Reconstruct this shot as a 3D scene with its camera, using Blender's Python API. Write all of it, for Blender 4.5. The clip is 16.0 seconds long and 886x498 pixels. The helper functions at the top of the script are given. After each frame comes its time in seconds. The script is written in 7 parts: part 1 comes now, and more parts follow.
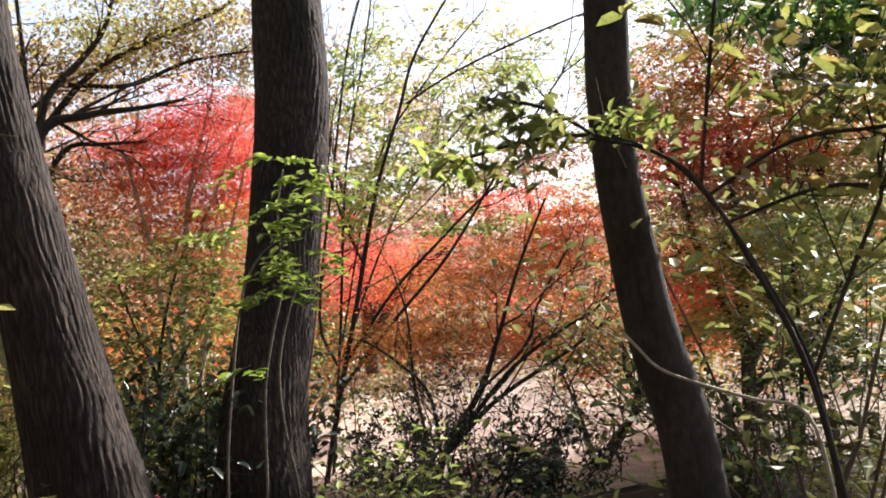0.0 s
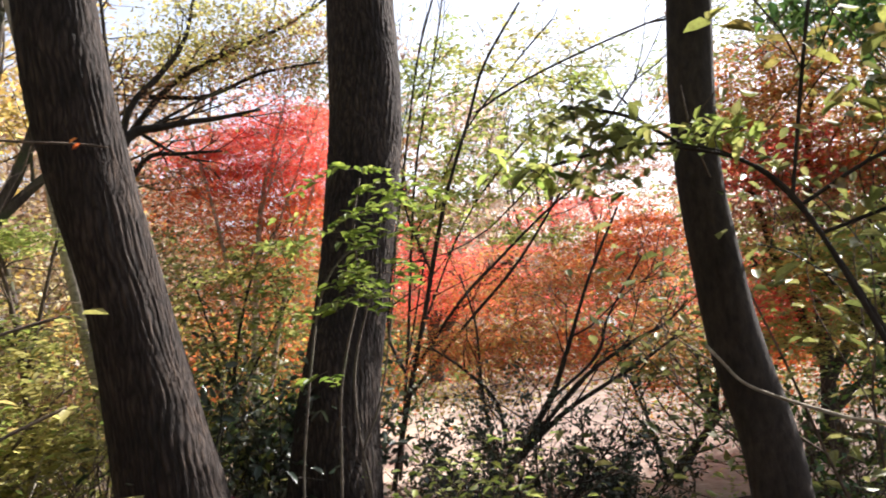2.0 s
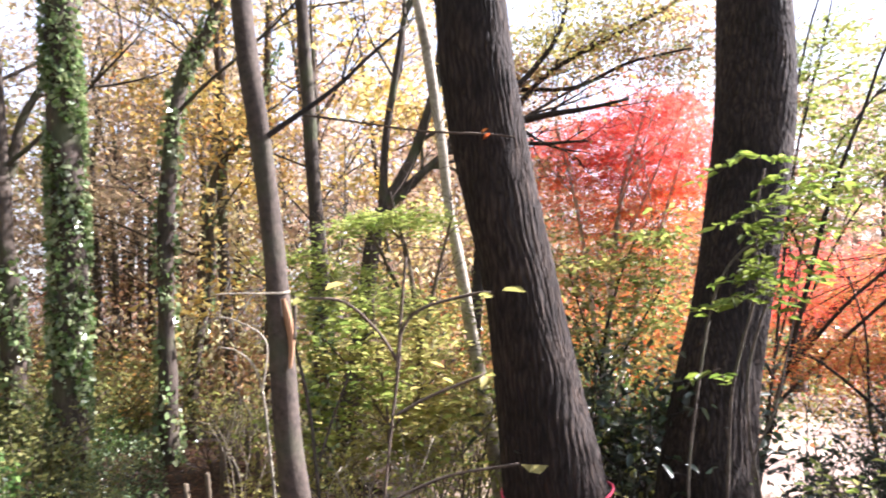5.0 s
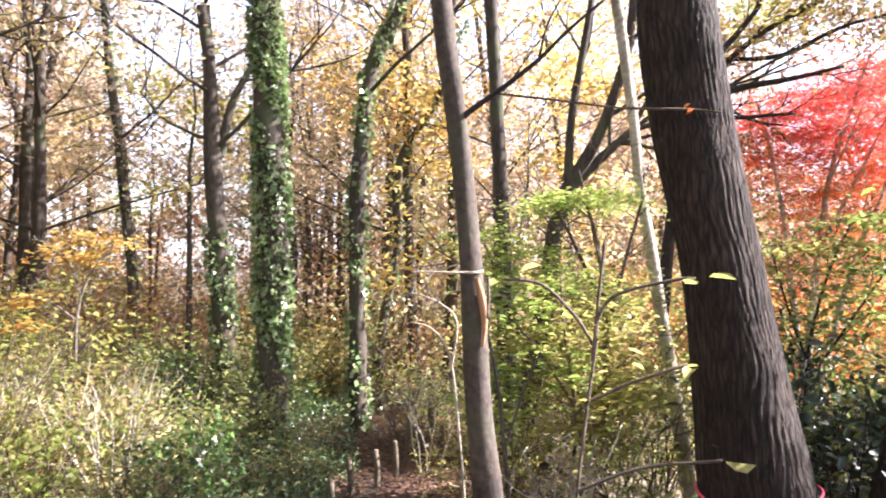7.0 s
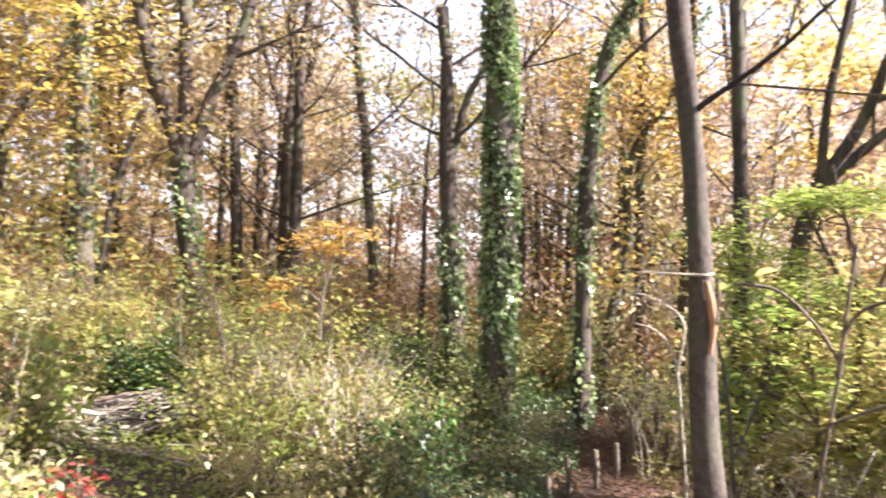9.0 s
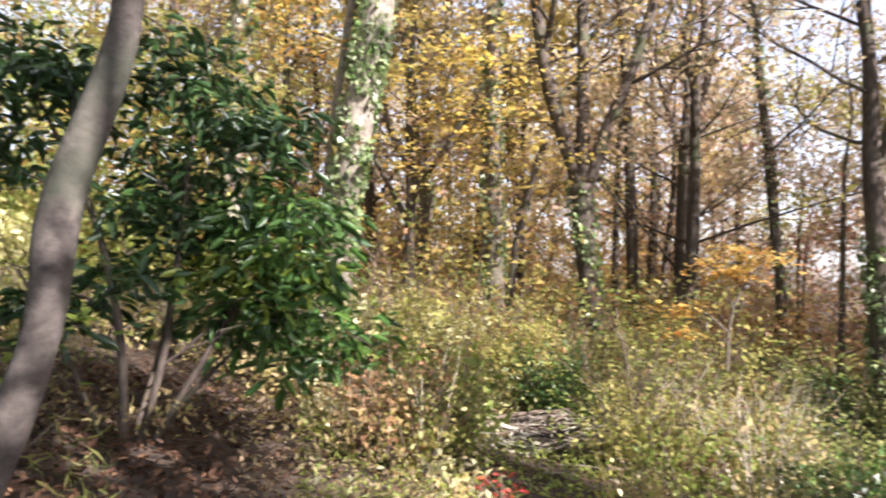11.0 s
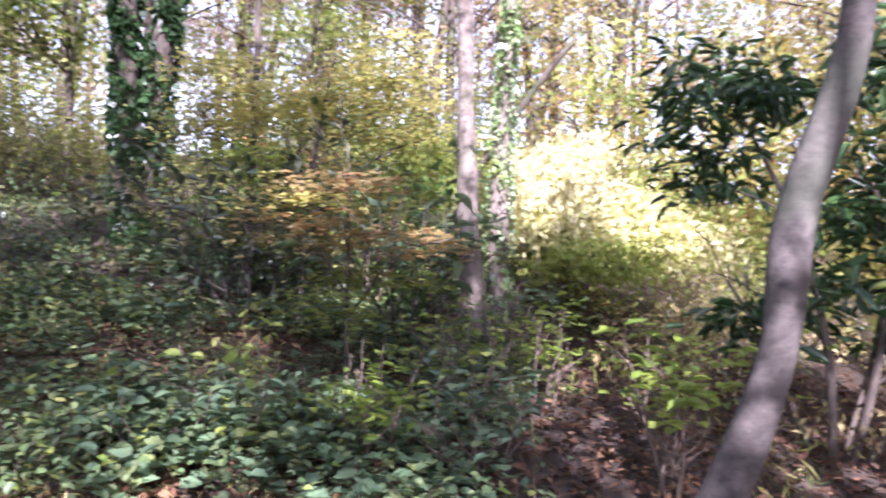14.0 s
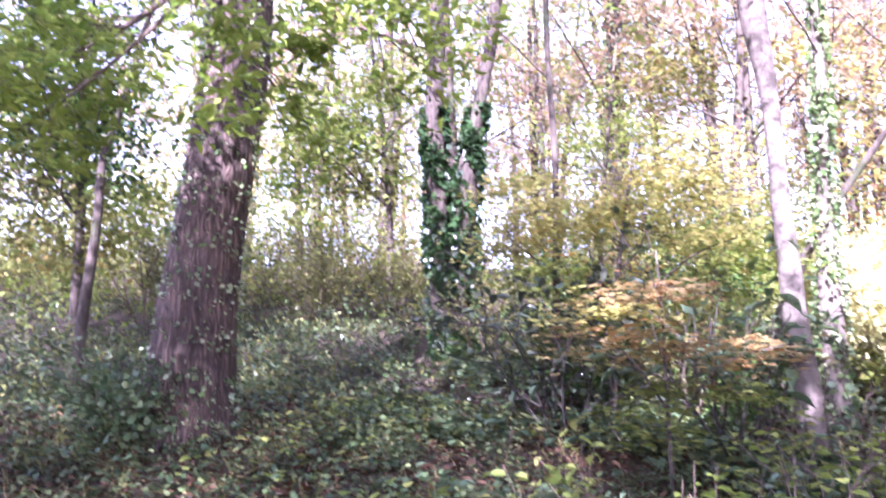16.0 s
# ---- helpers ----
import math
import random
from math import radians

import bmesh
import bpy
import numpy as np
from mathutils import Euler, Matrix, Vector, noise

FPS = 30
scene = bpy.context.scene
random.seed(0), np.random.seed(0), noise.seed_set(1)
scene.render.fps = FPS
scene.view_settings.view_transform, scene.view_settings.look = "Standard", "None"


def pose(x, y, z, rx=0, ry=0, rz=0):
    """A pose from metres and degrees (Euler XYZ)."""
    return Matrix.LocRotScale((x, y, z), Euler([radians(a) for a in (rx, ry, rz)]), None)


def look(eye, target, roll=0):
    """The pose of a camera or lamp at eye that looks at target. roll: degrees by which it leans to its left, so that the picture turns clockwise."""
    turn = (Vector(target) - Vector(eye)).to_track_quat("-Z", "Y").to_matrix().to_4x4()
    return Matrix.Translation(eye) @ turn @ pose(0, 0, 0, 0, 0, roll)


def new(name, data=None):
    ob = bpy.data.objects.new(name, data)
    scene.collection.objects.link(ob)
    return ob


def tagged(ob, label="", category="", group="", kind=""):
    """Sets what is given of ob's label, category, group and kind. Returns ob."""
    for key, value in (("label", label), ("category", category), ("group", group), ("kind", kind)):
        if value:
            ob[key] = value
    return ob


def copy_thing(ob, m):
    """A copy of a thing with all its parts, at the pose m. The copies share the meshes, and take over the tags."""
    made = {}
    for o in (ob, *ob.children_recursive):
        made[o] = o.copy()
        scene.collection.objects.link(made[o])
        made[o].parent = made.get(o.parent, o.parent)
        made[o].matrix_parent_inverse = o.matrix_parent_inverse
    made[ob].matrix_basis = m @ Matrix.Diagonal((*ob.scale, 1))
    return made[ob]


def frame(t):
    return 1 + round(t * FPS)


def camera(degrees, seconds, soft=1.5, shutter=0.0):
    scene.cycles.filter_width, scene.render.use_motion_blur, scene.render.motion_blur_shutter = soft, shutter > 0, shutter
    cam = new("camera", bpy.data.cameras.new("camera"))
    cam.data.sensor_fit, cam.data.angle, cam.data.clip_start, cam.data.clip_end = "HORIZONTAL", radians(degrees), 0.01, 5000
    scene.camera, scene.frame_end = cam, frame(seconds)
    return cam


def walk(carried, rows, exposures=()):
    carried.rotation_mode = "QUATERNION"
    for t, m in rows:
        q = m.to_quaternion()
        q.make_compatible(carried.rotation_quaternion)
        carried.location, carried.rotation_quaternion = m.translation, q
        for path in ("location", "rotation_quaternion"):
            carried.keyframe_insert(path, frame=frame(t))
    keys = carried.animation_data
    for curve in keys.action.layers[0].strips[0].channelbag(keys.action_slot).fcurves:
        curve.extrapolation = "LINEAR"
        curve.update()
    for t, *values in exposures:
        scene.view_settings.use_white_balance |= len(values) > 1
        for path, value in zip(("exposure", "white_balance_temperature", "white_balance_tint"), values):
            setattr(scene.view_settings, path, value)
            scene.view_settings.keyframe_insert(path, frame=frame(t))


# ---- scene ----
cam = camera(59.4, 16.0, soft=1.85, shutter=0.42)
PATH = [
    (0, (-0.004, 0.025, 1.462), (-0.1164, 2.0216, 1.4644), -7.16),
    (0.5, (-0.021, 0.028, 1.463), (-0.1314, 2.0247, 1.4715), -6.98),
    (1, (-0.038, 0.028, 1.465), (-0.1736, 2.0233, 1.4824), -6.93),
    (1.5, (-0.057, 0.028, 1.472), (-0.2432, 2.0193, 1.5014), -6.74),
    (2, (-0.084, 0.026, 1.476), (-0.3486, 2.0075, 1.5184), -6.70),
    (2.5, (-0.131, 0.010, 1.471), (-0.5052, 1.9740, 1.5317), -6.05),
    (3, (-0.178, 0.007, 1.473), (-0.6915, 1.9388, 1.5445), -5.69),
    (3.5, (-0.253, -0.033, 1.486), (-0.9121, 1.8537, 1.5651), -5.20),
    (4, (-0.299, -0.060, 1.487), (-1.0832, 1.7774, 1.5757), -4.23),
    (4.5, (-0.352, -0.083, 1.494), (-1.2665, 1.6937, 1.5820), -3.56),
    (5, (-0.419, -0.107, 1.496), (-1.4614, 1.5977, 1.5848), -2.93),
    (5.2, (-0.447, -0.137, 1.497), (-1.5363, 1.5388, 1.5842), -2.62),
    (7.3, (-0.534, -0.123, 1.527), (-1.9799, 1.2584, 1.5694), -1.05),
    (7.5, (-0.532, -0.106, 1.519), (-2.0121, 1.2388, 1.5605), -0.64),
    (8, (-0.522, -0.083, 1.523), (-2.0792, 1.1711, 1.5544), 0.27),
    (8.2, (-0.523, -0.076, 1.521), (-2.1055, 1.1468, 1.5506), 0.38),
    (10.3, (-0.511, -0.118, 1.577), (-2.4841, 0.2035, 1.6455), 1.11),
    (10.5, (-0.520, -0.140, 1.577), (-2.5045, 0.1002, 1.6510), 1.23),
    (11, (-0.573, -0.183, 1.566), (-2.5712, -0.1607, 1.6476), 0.81),
    (11.5, (-0.614, -0.195, 1.576), (-2.5962, -0.4465, 1.6558), 0.92),
    (12, (-0.617, -0.189, 1.586), (-2.5533, -0.6863, 1.6522), 0.21),
    (12.5, (-0.593, -0.216, 1.590), (-2.4533, -0.9468, 1.6499), 0.32),
    (13, (-0.572, -0.281, 1.595), (-2.3169, -1.2568, 1.6535), 0.57),
    (13.5, (-0.544, -0.333, 1.602), (-2.1226, -1.5590, 1.6633), 1.11),
    (14, (-0.528, -0.367, 1.600), (-1.9111, -1.8099, 1.6628), 1.27),
    (14.5, (-0.516, -0.391, 1.584), (-1.6936, -2.0055, 1.6612), 1.10),
    (15, (-0.512, -0.417, 1.578), (-1.4996, -2.1531, 1.6718), 0.54),
    (15.5, (-0.497, -0.443, 1.620), (-1.3559, -2.2407, 1.7931), 0.23),
    (16, (-0.482, -0.438, 1.671), (-1.2231, -2.2685, 1.9903), -0.52),
]
EXPOSURES = [(0, 1.35, 6150, 15), (3.5, 1.65, 6100, 17), (5.2, 2.2, 5750, 22), (8, 2.5, 5900, 20), (10.5, 2.05, 6000, 20), (12.3, 1.88, 6000, 20), (13, 1.98, 5800, 24), (13.5, 2.2, 5450, 31), (15, 2.9, 5250, 44), (16, 3.12, 5100, 50)]
walk(cam, [(t, look(eye, target, roll)) for t, eye, target, roll in PATH], EXPOSURES)

# ---- light ----
SUN_AZ, SUN_EL = 40.0, 36.0            # degrees clockwise from +y, and above the horizon
world = bpy.data.worlds.new("sky")
scene.world = world
world.use_nodes = True
wn = world.node_tree
sky = wn.nodes.new("ShaderNodeTexSky")
sky.sky_type, sky.sun_disc = "NISHITA", False
sky.sun_elevation, sky.sun_rotation = radians(SUN_EL), radians(SUN_AZ)
sky.dust_density, sky.air_density = 1.2, 1.0
haze = wn.nodes.new("ShaderNodeHueSaturation")          # a thin, hazy autumn sky
haze.inputs["Saturation"].default_value = 0.42
wn.links.new(sky.outputs[0], haze.inputs["Color"])
wn.links.new(haze.outputs[0], wn.nodes["Background"].inputs[0])
wn.nodes["Background"].inputs[1].default_value = 0.1
sun = new("sun", bpy.data.lights.new("sun", "SUN"))
sun.data.energy, sun.data.angle, sun.data.color = 5.0, radians(0.53), (1.0, 0.93, 0.82)
toward = Vector((math.sin(radians(SUN_AZ)) * math.cos(radians(SUN_EL)), math.cos(radians(SUN_AZ)) * math.cos(radians(SUN_EL)), math.sin(radians(SUN_EL))))
sun.matrix_world = look(toward * 60, (0, 0, 0))

# ---- materials ----


def material(name):
    m = bpy.data.materials.new(name)
    m.use_nodes = True
    return m, m.node_tree, m.node_tree.nodes["Principled BSDF"]


def node(tree, kind, **values):
    n = tree.nodes.new(kind)
    for key, value in values.items():
        n.inputs[key].default_value = value
    return n


def ramp(tree, source, stops):
    n = tree.nodes.new("ShaderNodeValToRGB")
    el = n.color_ramp.elements
    while len(el) < len(stops):
        el.new(0.5)
    for e, (at, colour) in zip(el, stops):
        e.position, e.color = at, (*colour, 1)
    tree.links.new(source, n.inputs[0])
    return n


def blend(tree, kind, a, b, amount):
    """Two colours mixed; amount is a socket or a number."""
    n = tree.nodes.new("ShaderNodeMix")
    n.data_type, n.blend_type = "RGBA", kind
    for socket, value in ((n.inputs[6], a), (n.inputs[7], b), (n.inputs[0], amount)):
        if hasattr(value, "links"):
            tree.links.new(value, socket)
        else:
            socket.default_value = value
    return n.outputs[2]


def leaf_material(name, colours, through_light=0.45, gloss=0.45, shine=0.3):
    """Leaves: each leaf takes its own colour, with a slow drift over the crown, and lets light through."""
    m, t, p = material(name)
    geo = t.nodes.new("ShaderNodeNewGeometry")
    step = 1 / max(len(colours) - 1, 1)
    own = ramp(t, geo.outputs["Random Per Island"], [(i * step, c) for i, c in enumerate(colours)])
    pos = t.nodes.new("ShaderNodeTexCoord")
    drift = node(t, "ShaderNodeTexNoise", Scale=2.1, Detail=3.0)
    t.links.new(pos.outputs["Object"], drift.inputs["Vector"])
    tone = ramp(t, drift.outputs[0], [(0.3, (0.48, 0.46, 0.46)), (0.7, (1.35, 1.3, 1.15))])
    col = blend(t, "MULTIPLY", own.outputs[0], tone.outputs[0], 1.0)
    vein = node(t, "ShaderNodeTexNoise", Scale=60.0, Detail=2.0)
    t.links.new(pos.outputs["Object"], vein.inputs["Vector"])
    mottled = ramp(t, vein.outputs[0], [(0.35, (0.75, 0.72, 0.7)), (0.65, (1.1, 1.1, 1.1))])
    col = blend(t, "MULTIPLY", col, mottled.outputs[0], 0.8)
    t.links.new(col, p.inputs["Base Color"])
    p.inputs["Roughness"].default_value = gloss
    p.inputs["Specular IOR Level"].default_value = shine
    glow = t.nodes.new("ShaderNodeBsdfTranslucent")
    t.links.new(col, glow.inputs[0])
    mix = t.nodes.new("ShaderNodeMixShader")
    mix.inputs[0].default_value = through_light
    t.links.new(p.outputs[0], mix.inputs[1])
    t.links.new(glow.outputs[0], mix.inputs[2])
    t.links.new(mix.outputs[0], t.nodes["Material Output"].inputs[0])
    return m


def bark_material(name, dark, light, grain=(14.0, 14.0, 2.5), moss=None, depth=0.4, edge=(0.32, 0.7), ridged=False):
    m, t, p = material(name)
    pos = t.nodes.new("ShaderNodeTexCoord")
    scale = t.nodes.new("ShaderNodeMapping")
    scale.inputs["Scale"].default_value = grain
    t.links.new(pos.outputs["Object"], scale.inputs[0])
    fine = node(t, "ShaderNodeTexNoise", Scale=3.0, Detail=9.0, Roughness=0.65)
    t.links.new(scale.outputs[0], fine.inputs["Vector"])
    tone = ramp(t, fine.outputs[0], [(edge[0], dark), (edge[1], light)])
    patch = node(t, "ShaderNodeTexNoise", Scale=2.3, Detail=5.0)
    t.links.new(pos.outputs["Object"], patch.inputs["Vector"])
    wear = ramp(t, patch.outputs[0], [(0.35, (0.6, 0.58, 0.55)), (0.68, (1.25, 1.25, 1.22))])
    col = blend(t, "MULTIPLY", tone.outputs[0], wear.outputs[0], 1.0)
    if ridged:
        warp = node(t, "ShaderNodeTexNoise", Scale=4.0, Detail=3.0)
        t.links.new(pos.outputs["Object"], warp.inputs["Vector"])
        bent = blend(t, "ADD", pos.outputs["Object"], warp.outputs["Color"], 0.09)
        plates = t.nodes.new("ShaderNodeMapping")
        plates.inputs["Scale"].default_value = (30.0, 30.0, 3.4)
        t.links.new(bent, plates.inputs[0])
        cells = node(t, "ShaderNodeTexVoronoi", Scale=1.0)
        cells.feature = "DISTANCE_TO_EDGE"
        t.links.new(plates.outputs[0], cells.inputs["Vector"])
        crest = ramp(t, cells.outputs["Distance"], [(0.02, (0.4, 0.37, 0.35)), (0.16, (0.85, 0.84, 0.83)), (0.4, (1.4, 1.36, 1.32))])
        col = blend(t, "MULTIPLY", col, crest.outputs[0], 1.0)
    if moss:
        where = ramp(t, patch.outputs[0], [(0.52, (0, 0, 0)), (0.64, (0.75, 0.75, 0.75))])
        col = blend(t, "MIX", col, (*moss, 1), where.outputs[0])
    t.links.new(col, p.inputs["Base Color"])
    p.inputs["Roughness"].default_value = 0.9
    bump = node(t, "ShaderNodeBump", Strength=depth, Distance=0.02)
    t.links.new(blend(t, "MULTIPLY", fine.outputs[0], crest.outputs[0], 0.8) if ridged else fine.outputs[0], bump.inputs["Height"])
    t.links.new(bump.outputs[0], p.inputs["Normal"])
    return m


def mottled_material(name, stops, scale, rough=0.9, bump=0.3):
    m, t, p = material(name)
    pos = t.nodes.new("ShaderNodeTexCoord")
    n1 = node(t, "ShaderNodeTexNoise", Scale=scale, Detail=10.0, Roughness=0.7)
    n2 = node(t, "ShaderNodeTexNoise", Scale=scale * 0.07, Detail=4.0)
    for n in (n1, n2):
        t.links.new(pos.outputs["Object"], n.inputs["Vector"])
    c1 = ramp(t, n1.outputs[0], stops)
    c2 = ramp(t, n2.outputs[0], [(0.35, (0.65, 0.62, 0.6)), (0.65, (1.2, 1.18, 1.1))])
    t.links.new(blend(t, "MULTIPLY", c1.outputs[0], c2.outputs[0], 1.0), p.inputs["Base Color"])
    p.inputs["Roughness"].default_value = rough
    b = node(t, "ShaderNodeBump", Strength=bump, Distance=0.03)
    t.links.new(n1.outputs[0], b.inputs["Height"])
    t.links.new(b.outputs[0], p.inputs["Normal"])
    return m


BARK_DARK = bark_material("furrowed_bark", (0.027, 0.018, 0.014), (0.075, 0.052, 0.041), (16, 16, 2.4), None, 1.0, (0.38, 0.66), True)
BARK_BROWN = bark_material("blotched_bark", (0.045, 0.034, 0.028), (0.145, 0.112, 0.09), (8, 8, 7), (0.07, 0.075, 0.04))
BARK_RUST = bark_material("reddish_bark", (0.045, 0.029, 0.023), (0.19, 0.135, 0.108), (14, 14, 1.6), None, 0.8, (0.36, 0.64), True)
BARK_BLACK = bark_material("dark_bark", (0.017, 0.013, 0.011), (0.06, 0.046, 0.038), (12, 12, 5.0))
BARK_GREY = bark_material("grey_bark", (0.07, 0.054, 0.045), (0.27, 0.225, 0.185), (8, 8, 8), (0.09, 0.1, 0.05))
BARK_PALE = bark_material("pale_bark", (0.28, 0.24, 0.19), (0.62, 0.56, 0.46), (7, 7, 9))
BARK_ASH = bark_material("ashen_bark", (0.13, 0.105, 0.085), (0.46, 0.41, 0.34), (6, 6, 5), (0.1, 0.12, 0.06))
BARK_SMOOTH = bark_material("smooth_blotched_bark", (0.032, 0.026, 0.023), (0.125, 0.104, 0.092), (5, 5, 7), (0.05, 0.055, 0.035))
BARK_WOOD = bark_material("woodland_bark", (0.032, 0.024, 0.019), (0.135, 0.105, 0.082), (12, 12, 3), (0.06, 0.075, 0.03))
TWIG = bark_material("twig_bark", (0.07, 0.05, 0.038), (0.2, 0.15, 0.11), (20, 20, 6))
SPLIT_WOOD = bark_material("split_wood", (0.35, 0.17, 0.09), (0.62, 0.38, 0.22), (30, 30, 2))

RED = leaf_material("red_maple_leaves", [(0.83, 0.09, 0.09), (0.91, 0.14, 0.13), (0.93, 0.21, 0.18), (0.9, 0.25, 0.1)], 0.63)
ORANGE = leaf_material("orange_maple_leaves", [(0.8, 0.15, 0.06), (0.86, 0.22, 0.07), (0.8, 0.34, 0.09), (0.68, 0.11, 0.05)], 0.6)
AMBER = leaf_material("amber_leaves", [(0.72, 0.42, 0.11), (0.68, 0.5, 0.16), (0.55, 0.45, 0.13), (0.72, 0.32, 0.1)], 0.5)
YELLOW = leaf_material("golden_yellow_leaves", [(0.7, 0.56, 0.13), (0.74, 0.62, 0.18), (0.58, 0.5, 0.15), (0.72, 0.46, 0.13)], 0.6)
FADED = leaf_material("faded_amber_leaves", [(0.46, 0.33, 0.15), (0.5, 0.4, 0.2), (0.38, 0.32, 0.14), (0.5, 0.28, 0.13)], 0.5)
GOLD = leaf_material("gold_leaves", [(0.46, 0.45, 0.15), (0.55, 0.52, 0.2), (0.38, 0.42, 0.12), (0.6, 0.5, 0.2)], 0.62)
LIME = leaf_material("lime_leaves", [(0.32, 0.42, 0.1), (0.44, 0.51, 0.15), (0.24, 0.36, 0.08), (0.55, 0.55, 0.2)], 0.62)
FRESH = leaf_material("fresh_green_leaves", [(0.25, 0.36, 0.06), (0.35, 0.46, 0.09), (0.17, 0.28, 0.05), (0.44, 0.51, 0.13)], 0.55)
MIXED = leaf_material("turning_maple_leaves", [(0.78, 0.17, 0.07), (0.72, 0.36, 0.1), (0.5, 0.42, 0.1), (0.8, 0.22, 0.08), (0.5, 0.13, 0.06), (0.4, 0.37, 0.09)], 0.55)
OLIVE = leaf_material("olive_leaves", [(0.16, 0.2, 0.06), (0.26, 0.29, 0.09), (0.36, 0.36, 0.14), (0.1, 0.14, 0.05)], 0.4)
EVERGREEN = leaf_material("evergreen_leaves", [(0.05, 0.11, 0.035), (0.08, 0.17, 0.045), (0.04, 0.09, 0.03), (0.2, 0.36, 0.08), (0.1, 0.2, 0.06)], 0.35, 0.38, 0.4)
DEEP = leaf_material("deep_green_leaves", [(0.03, 0.07, 0.026), (0.05, 0.11, 0.036), (0.024, 0.055, 0.022), (0.085, 0.16, 0.05)], 0.3, 0.33, 0.5)
# lighter copy of the deep green, painted as the bush's sunlit leaves
LIT_SIDE_GLOSSY = leaf_material("lit_side_glossy_leaves", [(0.05, 0.12, 0.03), (0.09, 0.2, 0.05), (0.035, 0.085, 0.025), (0.17, 0.31, 0.07)], 0.4, 0.33, 0.5)
DUSKY = leaf_material("dusky_leaves", [(0.04, 0.07, 0.04), (0.065, 0.095, 0.06), (0.09, 0.1, 0.075)], 0.2, 0.33, 0.6)
IVY = leaf_material("ivy_leaves", [(0.1, 0.19, 0.05), (0.2, 0.32, 0.11), (0.48, 0.57, 0.34), (0.08, 0.15, 0.05)], 0.3, 0.28, 0.8)
# two leaf colours raised toward white; the paleness imitates strong sunlight
SUN_PAINTED_PALE = leaf_material("sun_painted_pale_leaves", [(0.74, 0.73, 0.42), (0.8, 0.77, 0.52), (0.66, 0.68, 0.32), (0.83, 0.78, 0.54)], 0.42)
SUN_PAINTED_YELLOW = leaf_material("sun_painted_yellow_leaves", [(0.74, 0.74, 0.36), (0.8, 0.78, 0.46), (0.62, 0.68, 0.26), (0.82, 0.78, 0.48)], 0.55)
RUSSET = leaf_material("russet_leaves", [(0.34, 0.19, 0.1), (0.44, 0.27, 0.14), (0.27, 0.16, 0.1), (0.46, 0.34, 0.16)], 0.4)
ROSE = leaf_material("rose_brown_leaves", [(0.5, 0.2, 0.15), (0.42, 0.2, 0.13), (0.58, 0.26, 0.16), (0.42, 0.28, 0.14)], 0.4)
TAN = leaf_material("tan_leaves", [(0.5, 0.41, 0.27), (0.58, 0.49, 0.34), (0.44, 0.33, 0.22), (0.5, 0.46, 0.26)], 0.62)
HONEY = leaf_material("honey_leaves", [(0.66, 0.5, 0.16), (0.7, 0.57, 0.2), (0.56, 0.5, 0.18), (0.68, 0.42, 0.14)], 0.65)
BLUSH = leaf_material("blush_leaves", [(0.53, 0.37, 0.3), (0.56, 0.43, 0.33), (0.47, 0.33, 0.26), (0.52, 0.43, 0.29)], 0.62)
TURNING = leaf_material("turning_olive_leaves", [(0.34, 0.39, 0.11), (0.17, 0.21, 0.06), (0.4, 0.3, 0.1), (0.27, 0.31, 0.08), (0.5, 0.5, 0.17)], 0.55)
LITTER = leaf_material("fallen_leaves", [(0.08, 0.04, 0.025), (0.135, 0.07, 0.04), (0.055, 0.032, 0.021), (0.23, 0.135, 0.08)], 0.1, 0.7)
SLATE = leaf_material("blue_green_leaves", [(0.11, 0.19, 0.11), (0.17, 0.26, 0.15), (0.085, 0.145, 0.085), (0.27, 0.33, 0.12)], 0.35, 0.35, 0.6)
HERB = leaf_material("herb_leaves", [(0.08, 0.14, 0.06), (0.13, 0.2, 0.08), (0.05, 0.1, 0.05), (0.2, 0.25, 0.1), (0.11, 0.17, 0.1)], 0.3, 0.4, 0.5)
STRAW = leaf_material("dry_grass", [(0.5, 0.42, 0.2), (0.4, 0.36, 0.14), (0.55, 0.42, 0.24), (0.3, 0.3, 0.1)], 0.35, 0.6)
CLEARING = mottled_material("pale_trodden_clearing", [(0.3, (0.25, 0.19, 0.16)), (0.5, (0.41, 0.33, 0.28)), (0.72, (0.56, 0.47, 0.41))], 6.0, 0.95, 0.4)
PATH_SOIL = mottled_material("reddish_path_litter", [(0.3, (0.06, 0.034, 0.025)), (0.5, (0.15, 0.08, 0.058)), (0.72, (0.3, 0.18, 0.13))], 14.0, 0.95, 0.7)
STAKE = bark_material("weathered_stake", (0.07, 0.05, 0.035), (0.24, 0.19, 0.13), (20, 20, 4))
STRING = mottled_material("pale_string", [(0.4, (0.4, 0.36, 0.29)), (0.6, (0.56, 0.51, 0.42))], 80.0)
RIBBON = mottled_material("pink_ribbon", [(0.4, (0.75, 0.05, 0.12)), (0.6, (0.85, 0.09, 0.18))], 40.0, 0.5)
STONE = mottled_material("pale_stone", [(0.3, (0.3, 0.29, 0.27)), (0.7, (0.62, 0.6, 0.56))], 12.0)
ROOF = mottled_material("grey_green_tarpaulin", [(0.35, (0.06, 0.085, 0.085)), (0.65, (0.12, 0.15, 0.15))], 3.0, 0.6)
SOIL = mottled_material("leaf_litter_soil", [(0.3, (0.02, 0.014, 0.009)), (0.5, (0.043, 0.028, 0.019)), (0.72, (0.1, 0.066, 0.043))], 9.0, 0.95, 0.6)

# ---- the lie of the land ----
UP_X, UP_Y = -0.21, -0.98               # the way uphill


